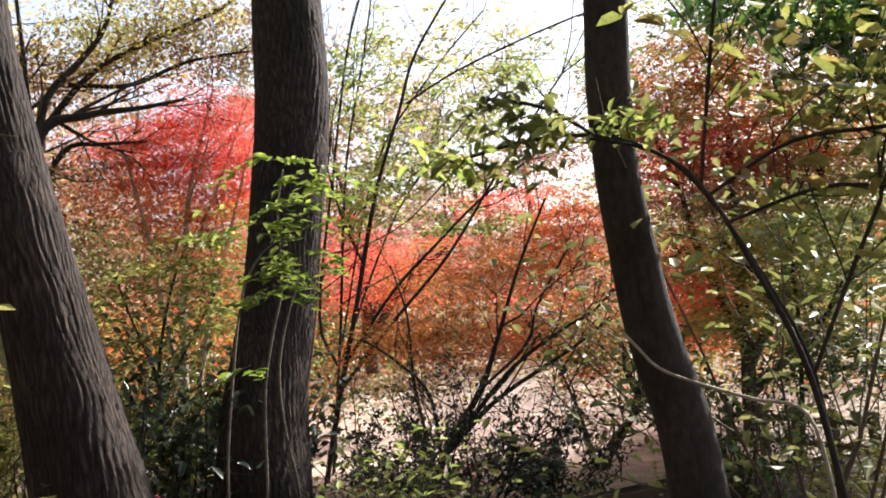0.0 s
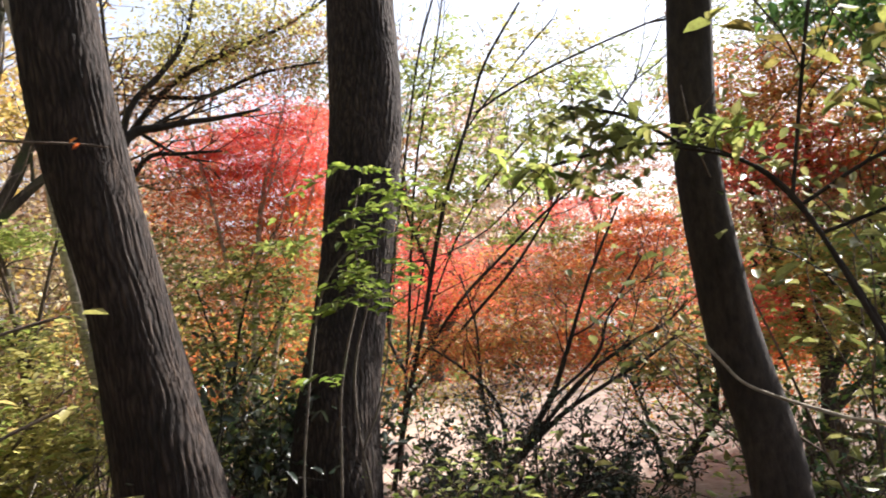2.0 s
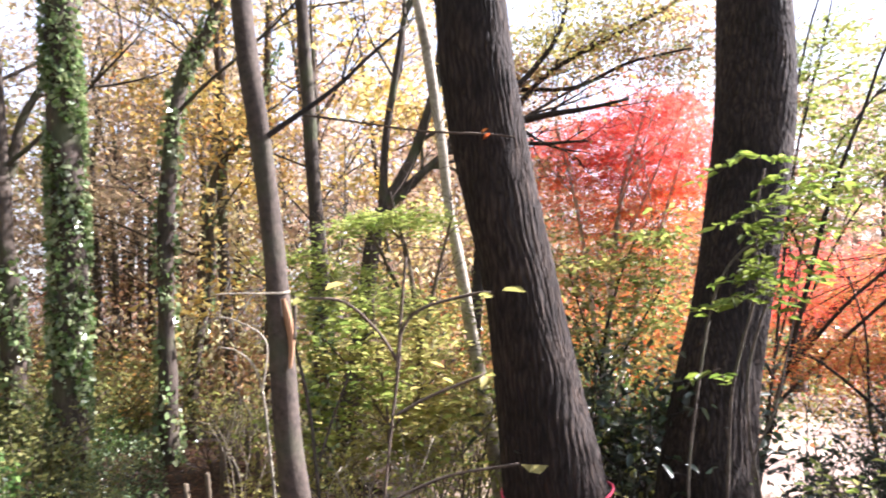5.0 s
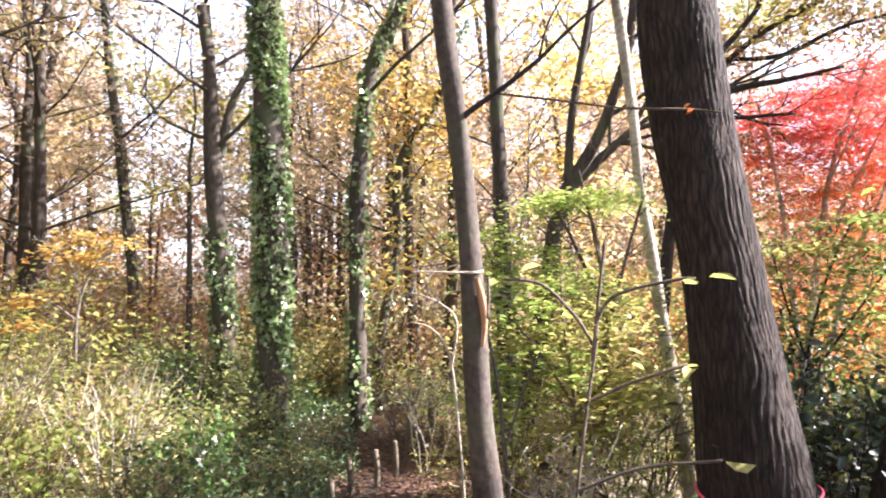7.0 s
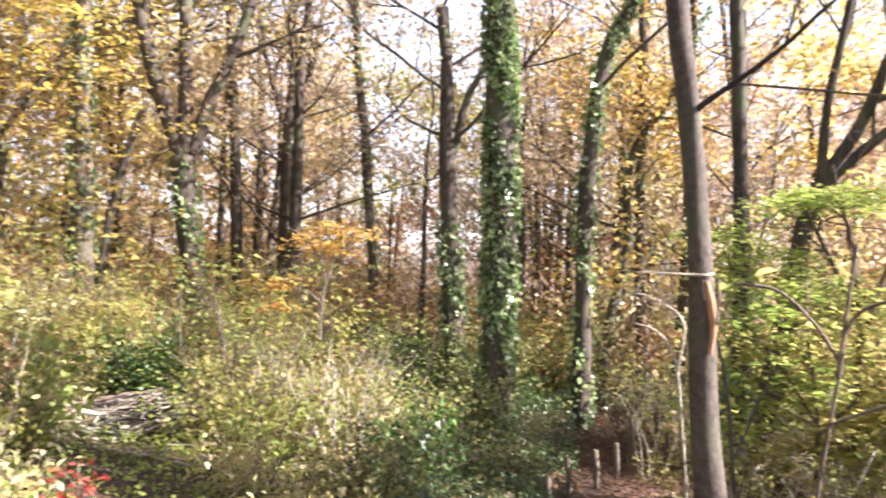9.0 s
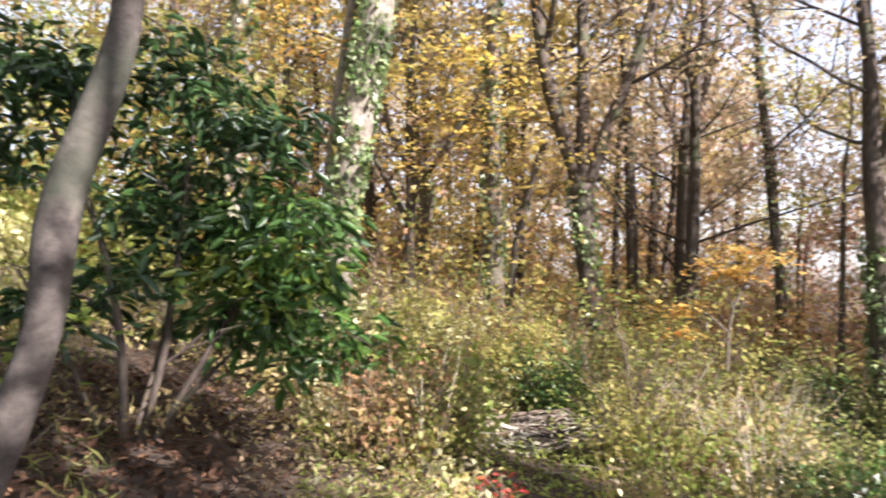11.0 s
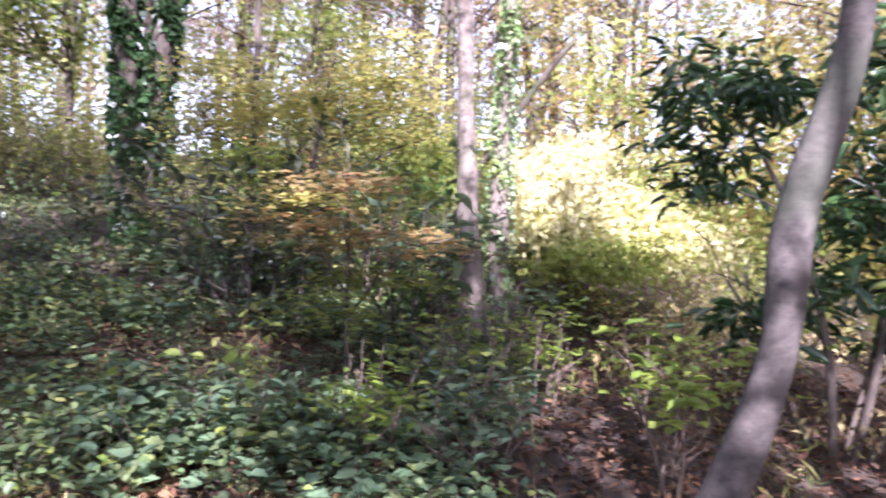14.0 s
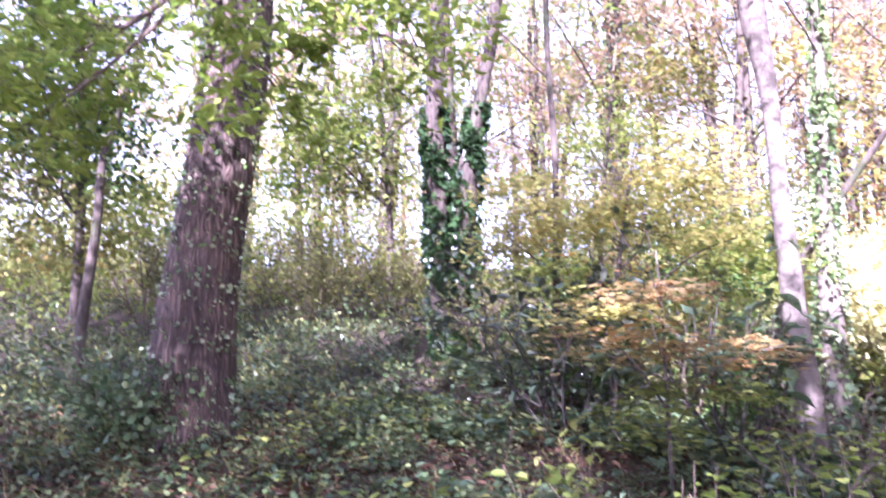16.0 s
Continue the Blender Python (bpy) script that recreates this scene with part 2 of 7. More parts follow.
def ground(x, y):
    """Height of the ground: a hillside that climbs behind the path and falls to a level clearing."""
    s = UP_X * x + UP_Y * y
    up = np.maximum(s, 0.0)
    low = -1.75 * (1 - np.exp(np.minimum(s, 0.0) / 11.0))
    high = 0.155 * up + 0.0045 * np.minimum(up, 14.0) ** 2 + 0.05 * np.maximum(up - 14.0, 0)
    high = np.where(up > 22, high * 0 + 0.155 * 22 + 0.882 + 0.4 + 0.02 * (up - 22), high)
    wave = 0.05 * np.sin(1.3 * x + 0.4 * y) * np.sin(0.9 * y - 0.5 * x) + 0.08 * np.sin(0.31 * x + 1.0) * np.cos(0.27 * y)
    return low + high + wave


# ---- mesh helpers ----


def mesh_of(name, verts, faces):
    me = bpy.data.meshes.new(name)
    verts = np.asarray(verts, np.float32).reshape(-1, 3)
    faces = np.asarray(faces, np.int32)
    k = faces.shape[1]
    me.vertices.add(len(verts))
    me.vertices.foreach_set("co", verts.ravel())
    me.loops.add(faces.size)
    me.loops.foreach_set("vertex_index", faces.ravel())
    me.polygons.add(len(faces))
    me.polygons.foreach_set("loop_start", np.arange(0, faces.size, k, dtype=np.int32))
    me.update(calc_edges=True)
    me.validate()
    return me


def smooth(me):
    me.polygons.foreach_set("use_smooth", np.ones(len(me.polygons), bool))
    return me


def part(name, me, mat, parent, label=""):
    ob = new(name, me)
    if not me.materials:
        me.materials.append(mat)
    ob.parent = parent
    return tagged(ob, label)


def thing(name, x, y, z, label, category, group=""):
    ob = new(name)
    ob.location = (x, y, z)
    ob.empty_display_size = 0.2
    return tagged(ob, label, category, group)


def catmull(points, per):
    """A smooth line through rows of numbers."""
    p = np.asarray(points, float)
    p = np.vstack([2 * p[0] - p[1], p, 2 * p[-1] - p[-2]])
    out = []
    for i in range(1, len(p) - 2):
        for t in np.arange(per) / per:
            a, b, c, d = p[i - 1], p[i], p[i + 1], p[i + 2]
            out.append(0.5 * (2 * b + (c - a) * t + (2 * a - 5 * b + 4 * c - d) * t * t + (3 * b - a - 3 * c + d) * t ** 3))
    out.append(p[-2])
    return np.array(out)


class Wood:
    """Gathers tubes for one mesh."""

    def __init__(self, lite=False):
        self.v, self.f, self.n, self.lite = [], [], 0, lite

    def tube(self, line, radii, seg, rough=None):
        line, radii = np.asarray(line, float), np.asarray(radii, float)
        n = len(line)
        way = np.gradient(line, axis=0)
        way /= np.linalg.norm(way, axis=1)[:, None] + 1e-9
        ref = np.array([1.0, 0.13, 0.0]) if abs(way[0][0]) < 0.9 else np.array([0.0, 1.0, 0.1])
        a = np.cross(way, ref)
        a /= np.linalg.norm(a, axis=1)[:, None] + 1e-9
        b = np.cross(way, a)
        ang = np.arange(seg) * 2 * np.pi / seg
        r = radii[:, None] * np.ones((1, seg))
        if rough is not None:
            r = r * rough(ang[None, :], np.linspace(0, 1, n)[:, None], line)
        v = line[:, None, :] + r[..., None] * (np.cos(ang)[None, :, None] * a[:, None, :] + np.sin(ang)[None, :, None] * b[:, None, :])
        i = np.arange(n - 1)[:, None] * seg
        j = np.arange(seg)[None, :]
        k = (j + 1) % seg
        f = np.stack([i + j, i + k, i + seg + k, i + seg + j], -1).reshape(-1, 4) + self.n
        tip = np.array([(n - 1) * seg + np.array([0, s, s + 1, (s + 2) if s + 2 < seg else s + 1]) for s in range(1, seg - 1, 2)]) + self.n
        self.v.append(v.reshape(-1, 3))
        self.f.append(f)
        if seg > 3:
            self.f.append(np.array([t for t in tip if len(set(t)) == 4]).reshape(-1, 4).astype(int))
        self.n += n * seg

    def mesh(self, name):
        return smooth(mesh_of(name, np.vstack(self.v), np.vstack(self.f)))


def leaves(name, pos, size, rng, flat=0.5, wide=0.45, droop=0.0, along=None, fold=0.15, shape="kite"):
    """One mesh of folded leaves at the places given. flat: how level they lie. shape: round (near), kite, or sliver (far)."""
    pos = np.asarray(pos, float)
    n = len(pos)
    size = size * rng.uniform(0.6, 1.35, n)[:, None]
    nor = rng.normal(size=(n, 3))
    nor /= np.linalg.norm(nor, axis=1)[:, None]
    nor = nor * (1 - flat) + np.array([0, 0, 1.0]) * flat * np.sign(rng.uniform(-0.15, 1, n))[:, None]
    nor /= np.linalg.norm(nor, axis=1)[:, None] + 1e-9
    tan = np.cross(nor, rng.normal(size=(n, 3)))
    if along is not None:
        tan = along + 0.5 * tan
        tan -= nor * np.sum(tan * nor, 1)[:, None]
    tan /= np.linalg.norm(tan, axis=1)[:, None] + 1e-9
    tan[:, 2] -= droop
    side = np.cross(nor, tan)
    lift = nor * size * fold
    a, b = tan * size, side * size * wide * 0.5
    if shape == "sliver":
        v = np.stack([pos, pos + a * 0.6 + b * 1.5 + lift, pos + a - b * 0.7], 1)
        return mesh_of(name, v, np.arange(3 * n).reshape(n, 3))
    if shape == "kite":
        v = np.stack([pos, pos + a * 0.45 + b + lift, pos + a, pos + a * 0.45 - b + lift], 1)
        return mesh_of(name, v, np.arange(4 * n).reshape(n, 4))
    bend = nor * size * rng.uniform(-0.15, 0.25, n)[:, None]
    v = np.stack([pos, pos + a - bend, pos + a * 0.28 + b * 0.85 + lift, pos + a * 0.68 + b * 0.8 + lift * 0.8, pos + a * 0.28 - b * 0.85 + lift, pos + a * 0.68 - b * 0.8 + lift * 0.8], 1)
    k = np.arange(n)[:, None] * 6
    return mesh_of(name, v, np.vstack([k + [0, 2, 3, 1], k + [0, 1, 5, 4]]))


def turn_from(d, angle, spin):
    """The way d, bent aside by an angle, about itself at the spin."""
    d = d / np.linalg.norm(d)
    a = np.cross(d, (0.3, 0.5, 0.81))
    a /= np.linalg.norm(a)
    b = np.cross(d, a)
    return d * np.cos(angle) + (a * np.cos(spin) + b * np.sin(spin)) * np.sin(angle)


def branch(wood, tips, p, d, length, r, level, rng, up=0.15, wob=0.22, kids=(4, 6), spread=(0.5, 0.95), seg=5):
    """A branch with its twigs: bends a little, thins out and divides. The ends go to tips."""
    n = (3 if level else 2) if wood.lite else (5 if level else 4)
    line, way = [np.array(p, float)], np.array(d, float) / np.linalg.norm(d)
    for i in range(n):
        way = way + rng.normal(size=3) * wob * 0.5 + np.array([0, 0, up * 0.4])
        way /= np.linalg.norm(way)
        line.append(line[-1] + way * length / n)
    line = np.array(line)
    wood.tube(line, np.linspace(r, max(r * 0.35, 0.003), n + 1), 3 if wood.lite or not level else seg)
    if level == 0:
        tips.extend(line[1:])
        return
    tips.extend(line[-2:])
    for k in range(rng.integers(kids[0], kids[1] + 1)):
        u = rng.uniform(0.25, 1.0) * n
        i = min(int(u), n - 1)
        q = line[i] + (line[i + 1] - line[i]) * (u - i)
        branch(wood, tips, q, turn_from(way if i > n - 2 else line[i + 1] - line[i], rng.uniform(*spread), rng.uniform(0, 6.28)),
               length * rng.uniform(0.4, 0.65), r * rng.uniform(0.35, 0.55), level - 1, rng, up, wob, kids, spread, max(seg - 1, 3))


def scatter(tips, count, spread, rng, flatten=0.5):
    """Places for leaves round the ends of twigs."""
    tips = np.asarray(tips)
    share = rng.lognormal(0.0, 0.9, len(tips))
    at = tips[rng.choice(len(tips), count, p=share / share.sum())]
    off = rng.normal(size=(count, 3)) * spread
    off[:, 2] *= flatten
    return at + off


def furrows(k, depth, seed):
    """Bark ridges that run up a trunk and wander."""
    def f(ang, u, line):
        z = (line[:, 2] - line[0, 2])[:, None]
        w = ang + 0.16 * np.sin(2.1 * z + seed) + 0.09 * np.sin(5.3 * z + 2 * ang + seed) + 0.05 * np.sin(11 * z + 3 * ang)
        ridge = np.abs(np.sin(k * w * 0.5 + 0.7 * np.sin(1.7 * z + 3 * ang + seed)))
        fine = np.sin(k * 1.6 * w + 3 * np.sin(4 * z + 5 * ang)) * 0.3
        lump = 0.03 * np.sin(3 * ang + 1.5 * z + seed) + 0.03 * np.sin(2 * ang - 2.3 * z)
        return 1 + depth * (np.sqrt(ridge) - 0.6 + fine * 0.5) + lump
    return f


def lumps(depth, seed):
    def f(ang, u, line):
        z = (line[:, 2] - line[0, 2])[:, None]
        return 1 + depth * (np.sin(2 * ang + 3.1 * z + seed) + np.sin(3 * ang - 5.3 * z + 2 * seed) + 0.6 * np.sin(7 * z + ang + seed))
    return f

# ---- trees ----


def ivy_places(line, radii, count, rng, low=0.0, high=1.0, patchy=0.5, out=0.03):
    """Places on a trunk for ivy leaves, thick in some stretches and bare in others."""
    u = rng.uniform(low, high, count * 3) * (len(line) - 1)
    a = rng.uniform(0, 6.283, count * 3)
    keep = (np.sin(a * 2 + u * 1.1) + np.sin(u * 0.7 + a) + rng.normal(size=len(u)) * 0.6) > (patchy - 0.5) * 3
    u, a = u[keep][:count], a[keep][:count]
    i = np.minimum(u.astype(int), len(line) - 2)
    c = line[i] + (line[i + 1] - line[i]) * (u - i)[:, None]
    r = radii[i] + rng.uniform(0.0, out, len(i))
    side = np.stack([np.cos(a), np.sin(a), np.zeros(len(a))], 1)
    return c + side * r[:, None], side


def tree(rows, label, bark, limbs=(), height=9.0, first=0.5, boughs=7, bough=2.2, crown=None, seed=1, seg=12, rough=None,
         per=6, flare=1.35, ivy=0, ivy_size=0.07, ivy_patchy=0.4, ivy_high=1.0, ivy_low=0.02, ivy_mat=None, kids=(4, 6), level=2, name="tree", category="tree", group="", up=0.15, sink=0.25, far=False, leaf="kite"):
    """A tree by its stem, rows of x, y, z and radius from low to high; the stem goes on up to its height.
    crown: (material, leaves, size, spread, flat, label)."""
    rng = np.random.default_rng(seed)
    rows = [np.array(r, float) for r in rows]
    x, y = rows[0][0], rows[0][1]
    lean = (rows[1] - rows[0]) / max(rows[1][2] - rows[0][2], 0.2)
    g = float(ground(x, y))
    if rows[0][2] > g + 0.1:
        down = rows[0] - lean * (rows[0][2] - g) * 0.8
        down[2], down[3] = g, rows[0][3] * 1.08
        rows.insert(0, down)
    x, y = rows[0][0], rows[0][1]
    g = float(ground(x, y))
    foot = rows[0].copy()
    foot[2], foot[3] = g - sink, rows[0][3] * flare
    if foot[2] < rows[0][2] - 0.05:
        rows.insert(0, foot)
    here = thing(name, x, y, g, label, category, group)
    origin = np.array([x, y, g])
    top = rows[-1]
    rise = height - (top[2] - g)
    if rise > 0.3 and not limbs:
        lean = (rows[-1] - rows[-2]) / max(rows[-1][2] - rows[-2][2], 0.2)
        for k in range(1, 5):
            t = k / 4
            q = top.copy()
            q[:2] += lean[:2] * rise * t * 0.6 + rng.normal(size=2) * 0.1 * rise * t * 0.4
            q[2] += rise * t
            q[3] = max(top[3] * (1 - 0.85 * t), 0.012)
            rows.append(q)
    line = catmull(rows, per)
    line[:, :3] -= origin
    wood = Wood()
    wood.tube(line[:, :3], line[:, 3], seg, rough)
    stem = part("trunk", wood.mesh("trunk"), bark, here)
    tips = []
    for l in limbs:
        twigs = Wood(far)
        ln = catmull(l, 4)
        ln[:, :3] -= origin
        limb = Wood()
        limb.tube(ln[:, :3], ln[:, 3], 8, lumps(0.03, seed))
        arm = part("limb", limb.mesh("limb"), bark, here)
        end, way = ln[-1], ln[-1, :3] - ln[-2, :3]
        for k in range(3):
            branch(twigs, tips, end[:3], turn_from(way, rng.uniform(0.15, 0.5), rng.uniform(0, 6.28)), bough * rng.uniform(0.7, 1.2), end[3] * 0.75, level, rng, up, kids=kids)
        for k in range(3):
            i = rng.integers(len(ln) // 3, len(ln) - 1)
            branch(twigs, tips, ln[i, :3], turn_from(ln[i + 1, :3] - ln[i, :3], rng.uniform(0.5, 1.0), rng.uniform(0, 6.28)), bough * rng.uniform(0.4, 0.8), ln[i, 3] * 0.45, max(level - 1, 0), rng, up, kids=kids)
        tagged(part("twigwork", twigs.mesh("twigwork"), bark, arm), kind="stuff")
    joined = Wood(far)
    for k in range(boughs):
        h = g + height * (first + (0.97 - first) * (k + rng.uniform(0, 0.9)) / boughs) - g
        i = int(np.argmin(np.abs(line[:, 2] - h)))
        a = k * 2.4 + rng.uniform(0, 1.2)
        d = np.array([math.cos(a), math.sin(a), rng.uniform(0.25, 0.9)])
        twigs = joined if far else Wood()
        branch(twigs, tips, line[i, :3], d, bough * rng.uniform(0.75, 1.25) * (1.15 - 0.5 * k / boughs), max(line[i, 3] * 0.3, 0.01), level, rng, up, kids=kids)
        if not far:
            part("bough", twigs.mesh("bough"), bark, here)
    if joined.n:
        tagged(part("branchwork", joined.mesh("branchwork"), bark, here), kind="stuff")
    if crown and tips:
        mat, count, size, spread, flat, *_ = crown
        part("crown", leaves("crown", scatter(tips, count, spread, rng, 0.3 if far else 0.55), size, rng, flat, shape=leaf), mat, here)
    if ivy:
        spots, out = ivy_places(line[:, :3], line[:, 3], ivy, rng, ivy_low, ivy_high, ivy_patchy)
        part("ivy", leaves("ivy", spots, ivy_size, rng, 0.15, 0.85, 0.3, out, 0.1), ivy_mat or IVY, stem, "climbing ivy on the bark")
    return here


def bush(x, y, label, mat, height=1.2, width=0.8, stems=7, count=1500, size=0.07, spread=0.12, flat=0.4, seed=1, bark=None, name="shrub",
         category="shrub", group="", level=1, wide=0.45, lean=0.55, kids=(4, 7), up=0.12, start=None, fan=None, leaf="kite", flatten=0.6, droop=0.0, thick=1.0, far=False, skirt=0.3, clear=0.12):
    """A shrub: stems that fan out from the foot, twigs and leaves."""
    rng = np.random.default_rng(seed)
    g = float(ground(x, y)) if start is None else start
    here = thing(name, x, y, g, label, category, group)
    tips = []
    for k in range(stems):
        wood = Wood(far)
        a = k * 2.4 + rng.uniform(-0.4, 0.4)
        if fan:
            a = radians(rng.uniform(*fan))
        d = np.array([math.cos(a) * lean * rng.uniform(0.3, 1.3), math.sin(a) * lean * rng.uniform(0.3, 1.3), 1.0])
        p = np.array([math.cos(a) * 0.06, math.sin(a) * 0.06, -0.06])
        reach = height * rng.uniform(0.7, 1.05) * math.sqrt(1 + 0.3 * lean)
        branch(wood, tips, p, d, reach, (0.006 + 0.008 * height) * thick, level, rng, up, 0.25, kids, (0.45, 1.0), 5)
        part("stem", wood.mesh("stem"), bark or TWIG, here)
    tips = [t for t in tips if t[2] > clear * height] or tips
    at = scatter(tips, count, spread, rng, flatten)
    low = rng.uniform(size=count) < skirt
    at[low] *= rng.uniform(0.35, 1.0, (int(low.sum()), 1))
    part("foliage", leaves("foliage", at, size, rng, flat, wide, droop, shape=leaf), mat, here)
    return here


def polar(az, d):
    """A place by its bearing, degrees to the left of +y, and its distance from the standing point."""
    return -0.35 - d * math.sin(radians(az)), -0.1 + d * math.cos(radians(az))


# ---- ground ----
rings = np.concatenate([np.linspace(0, 12, 61), 12 * np.exp(np.linspace(0.05, 4.2, 60))])
spokes = np.arange(160) * 2 * np.pi / 160
gx = -0.35 + np.outer(rings, np.sin(spokes))
gy = -0.1 + np.outer(rings, np.cos(spokes))
gz = ground(gx, gy)
i, j = np.arange(len(rings) - 1)[:, None] * 160, np.arange(160)[None, :]
quads = np.stack([i + j, i + (j + 1) % 160, i + 160 + (j + 1) % 160, i + 160 + j], -1).reshape(-1, 4)
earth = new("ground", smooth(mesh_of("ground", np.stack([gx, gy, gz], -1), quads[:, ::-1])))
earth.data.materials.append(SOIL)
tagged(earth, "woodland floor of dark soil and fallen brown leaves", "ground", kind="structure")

# ---- standing trees, by their stems ----
tree([(-2.46, 4.46, 0.12, 0.317), (-2.53, 4.43, 0.76, 0.269), (-2.61, 4.39, 1.48, 0.239), (-2.75, 4.32, 2.44, 0.238), (-2.80, 4.29, 3.33, 0.221)], "thick leaning trunk with deeply furrowed brown bark", BARK_DARK, height=15, first=0.5, boughs=9, bough=3.4, crown=(GOLD, 1700, 0.09, 0.3, 0.4), seed=11, seg=168, per=20, rough=furrows(40, 0.062, 1.0), kids=(4, 5), ivy=350, ivy_high=0.12, ivy_size=0.06, flare=1.2)
tree([(-1.76, 5.38, -0.05, 0.325), (-1.72, 5.48, 0.43, 0.293), (-1.67, 5.60, 0.83, 0.279), (-1.60, 5.75, 1.25, 0.274), (-1.50, 5.95, 1.95, 0.275), (-1.40, 6.15, 2.76, 0.276), (-1.38, 6.40, 3.83, 0.279)], "thick upright trunk with deeply furrowed brown bark", BARK_DARK, height=16, first=0.45, boughs=9, bough=3.6, crown=(LIME, 1700, 0.09, 0.3, 0.4), seed=12, seg=168, per=18, rough=furrows(40, 0.062, 2.3), kids=(4, 5), flare=1.15)
dark = tree([(0.87, 3.82, 0.12, 0.139), (0.83, 3.83, 0.48, 0.130), (0.75, 3.85, 0.90, 0.124), (0.70, 3.86, 1.33, 0.117), (0.67, 3.87, 1.75, 0.110), (0.68, 3.86, 2.16, 0.108), (0.72, 3.86, 2.57, 0.103)], "dark smooth-barked trunk curving upward", BARK_BLACK, height=9.0, first=0.5, boughs=13, bough=2.5, crown=(EVERGREEN, 14000, 0.15, 0.22, 0.4), seed=154, seg=48, per=14, rough=lumps(0.025, 1.0), flare=1.1)
clump_rng = np.random.default_rng(21)
for cz, cr in ((2.72, 0.16), (2.52, 0.15), (2.34, 0.14), (2.17, 0.12), (1.53, 0.08), (1.20, 0.08), (0.92, 0.10)):
    # dense leaf clumps added out of view, set to shade the slim grey trunk
    mid = Vector((-3.02 - 0.1 * cz, -1.83 + 0.25 * cz, cz)) + toward * 6.6 - dark.location
    v = clump_rng.normal(size=(110, 3))
    v = v / np.linalg.norm(v, axis=1)[:, None] * clump_rng.uniform(0, 1, (110, 1)) ** 0.4 * cr
    part("crown", leaves("crown", np.array(mid) + v, 0.1, clump_rng, 0.4, 0.45), EVERGREEN, dark)
young = tree([(-3.34, 3.04, 0.27, 0.084), (-3.36, 3.02, 0.66, 0.075), (-3.37, 3.01, 1.11, 0.072), (-3.38, 3.00, 1.56, 0.060), (-3.40, 2.98, 2.01, 0.057), (-3.43, 2.95, 2.47, 0.058), (-3.47, 2.92, 2.93, 0.061)], "young slim tree with grey-brown bark split on one side", BARK_BROWN, height=9, first=0.55, boughs=6, bough=1.8, crown=(GOLD, 2500, 0.08, 0.2, 0.4), seed=14, seg=24, per=10, rough=lumps(0.03, 2.0), flare=1.1)
tree([(-3.83, 6.10, 0.25, 0.065), (-3.90, 6.05, 0.89, 0.056), (-3.98, 6.01, 1.59, 0.052), (-4.05, 5.97, 2.21, 0.047), (-4.09, 5.95, 2.87, 0.047), (-4.17, 5.90, 3.74, 0.048)], "slim pale trunk catching the sun", BARK_PALE, height=9, first=0.5, boughs=6, bough=1.6, crown=(LIME, 900, 0.08, 0.2, 0.4), seed=15, seg=12, rough=lumps(0.04, 3.0))
tree([(-5.71, 6.01, 0.23, 0.097), (-5.69, 6.03, 0.74, 0.085), (-5.68, 6.04, 1.60, 0.080), (-5.69, 6.03, 2.45, 0.074), (-5.71, 6.02, 3.31, 0.069), (-5.72, 6.00, 4.17, 0.069)], "straight dark woodland trunk with ivy near its foot", BARK_WOOD, height=11, first=0.5, boughs=7, bough=2.0, crown=(AMBER, 1100, 0.09, 0.25, 0.4), seed=16, ivy=900, ivy_high=0.35, rough=lumps(0.04, 4.0))
tree([(-6.13, 6.96, 0.08, 0.127), (-5.99, 7.08, 0.91, 0.114), (-5.84, 7.18, 1.92, 0.101), (-5.72, 7.27, 2.39, 0.100)], "forked dark trunk with three spreading limbs", BARK_WOOD, limbs=[
    [(-5.72, 7.27, 2.39, 0.081), (-5.45, 7.45, 2.91, 0.068), (-5.26, 7.58, 3.45, 0.061), (-5.11, 7.67, 3.99, 0.055), (-5.04, 7.71, 4.72, 0.043)],
    [(-5.72, 7.27, 2.39, 0.063), (-5.67, 7.30, 3.17, 0.050), (-5.55, 7.39, 3.92, 0.044), (-5.43, 7.47, 4.65, 0.037)],
    [(-5.72, 7.27, 2.36, 0.063), (-5.40, 7.49, 2.72, 0.056), (-5.11, 7.67, 3.01, 0.043)]], height=2.2, boughs=0, bough=2.0, crown=(AMBER, 600, 0.08, 0.3, 0.4), seed=17, kids=(2, 4), rough=lumps(0.05, 5.0))
tree([(-8.30, 6.21, 0.08, 0.116), (-8.29, 6.22, 1.24, 0.102), (-8.27, 6.24, 2.33, 0.102), (-8.21, 6.32, 3.43, 0.095), (-8.10, 6.46, 4.30, 0.087), (-7.88, 6.70, 4.88, 0.073)], "woodland tree leaning over, wrapped in ivy", BARK_WOOD, height=9, first=0.45, boughs=7, bough=2.2, crown=(GOLD, 1200, 0.09, 0.3, 0.4), seed=18, ivy=1800, ivy_size=0.07, rough=lumps(0.05, 6.0))
tree([(-9.67, 7.69, -0.38, 0.087), (-9.59, 7.78, 0.66, 0.078), (-9.43, 7.97, 1.80, 0.061), (-9.43, 7.97, 2.67, 0.061), (-9.34, 8.06, 3.32, 0.052), (-9.02, 8.40, 3.97, 0.043)], "crooked slim tree bending to one side", BARK_WOOD, height=6, first=0.5, boughs=5, bough=1.6, crown=(AMBER, 1600, 0.1, 0.3, 0.4), seed=19, ivy=500, rough=lumps(0.05, 7.0))
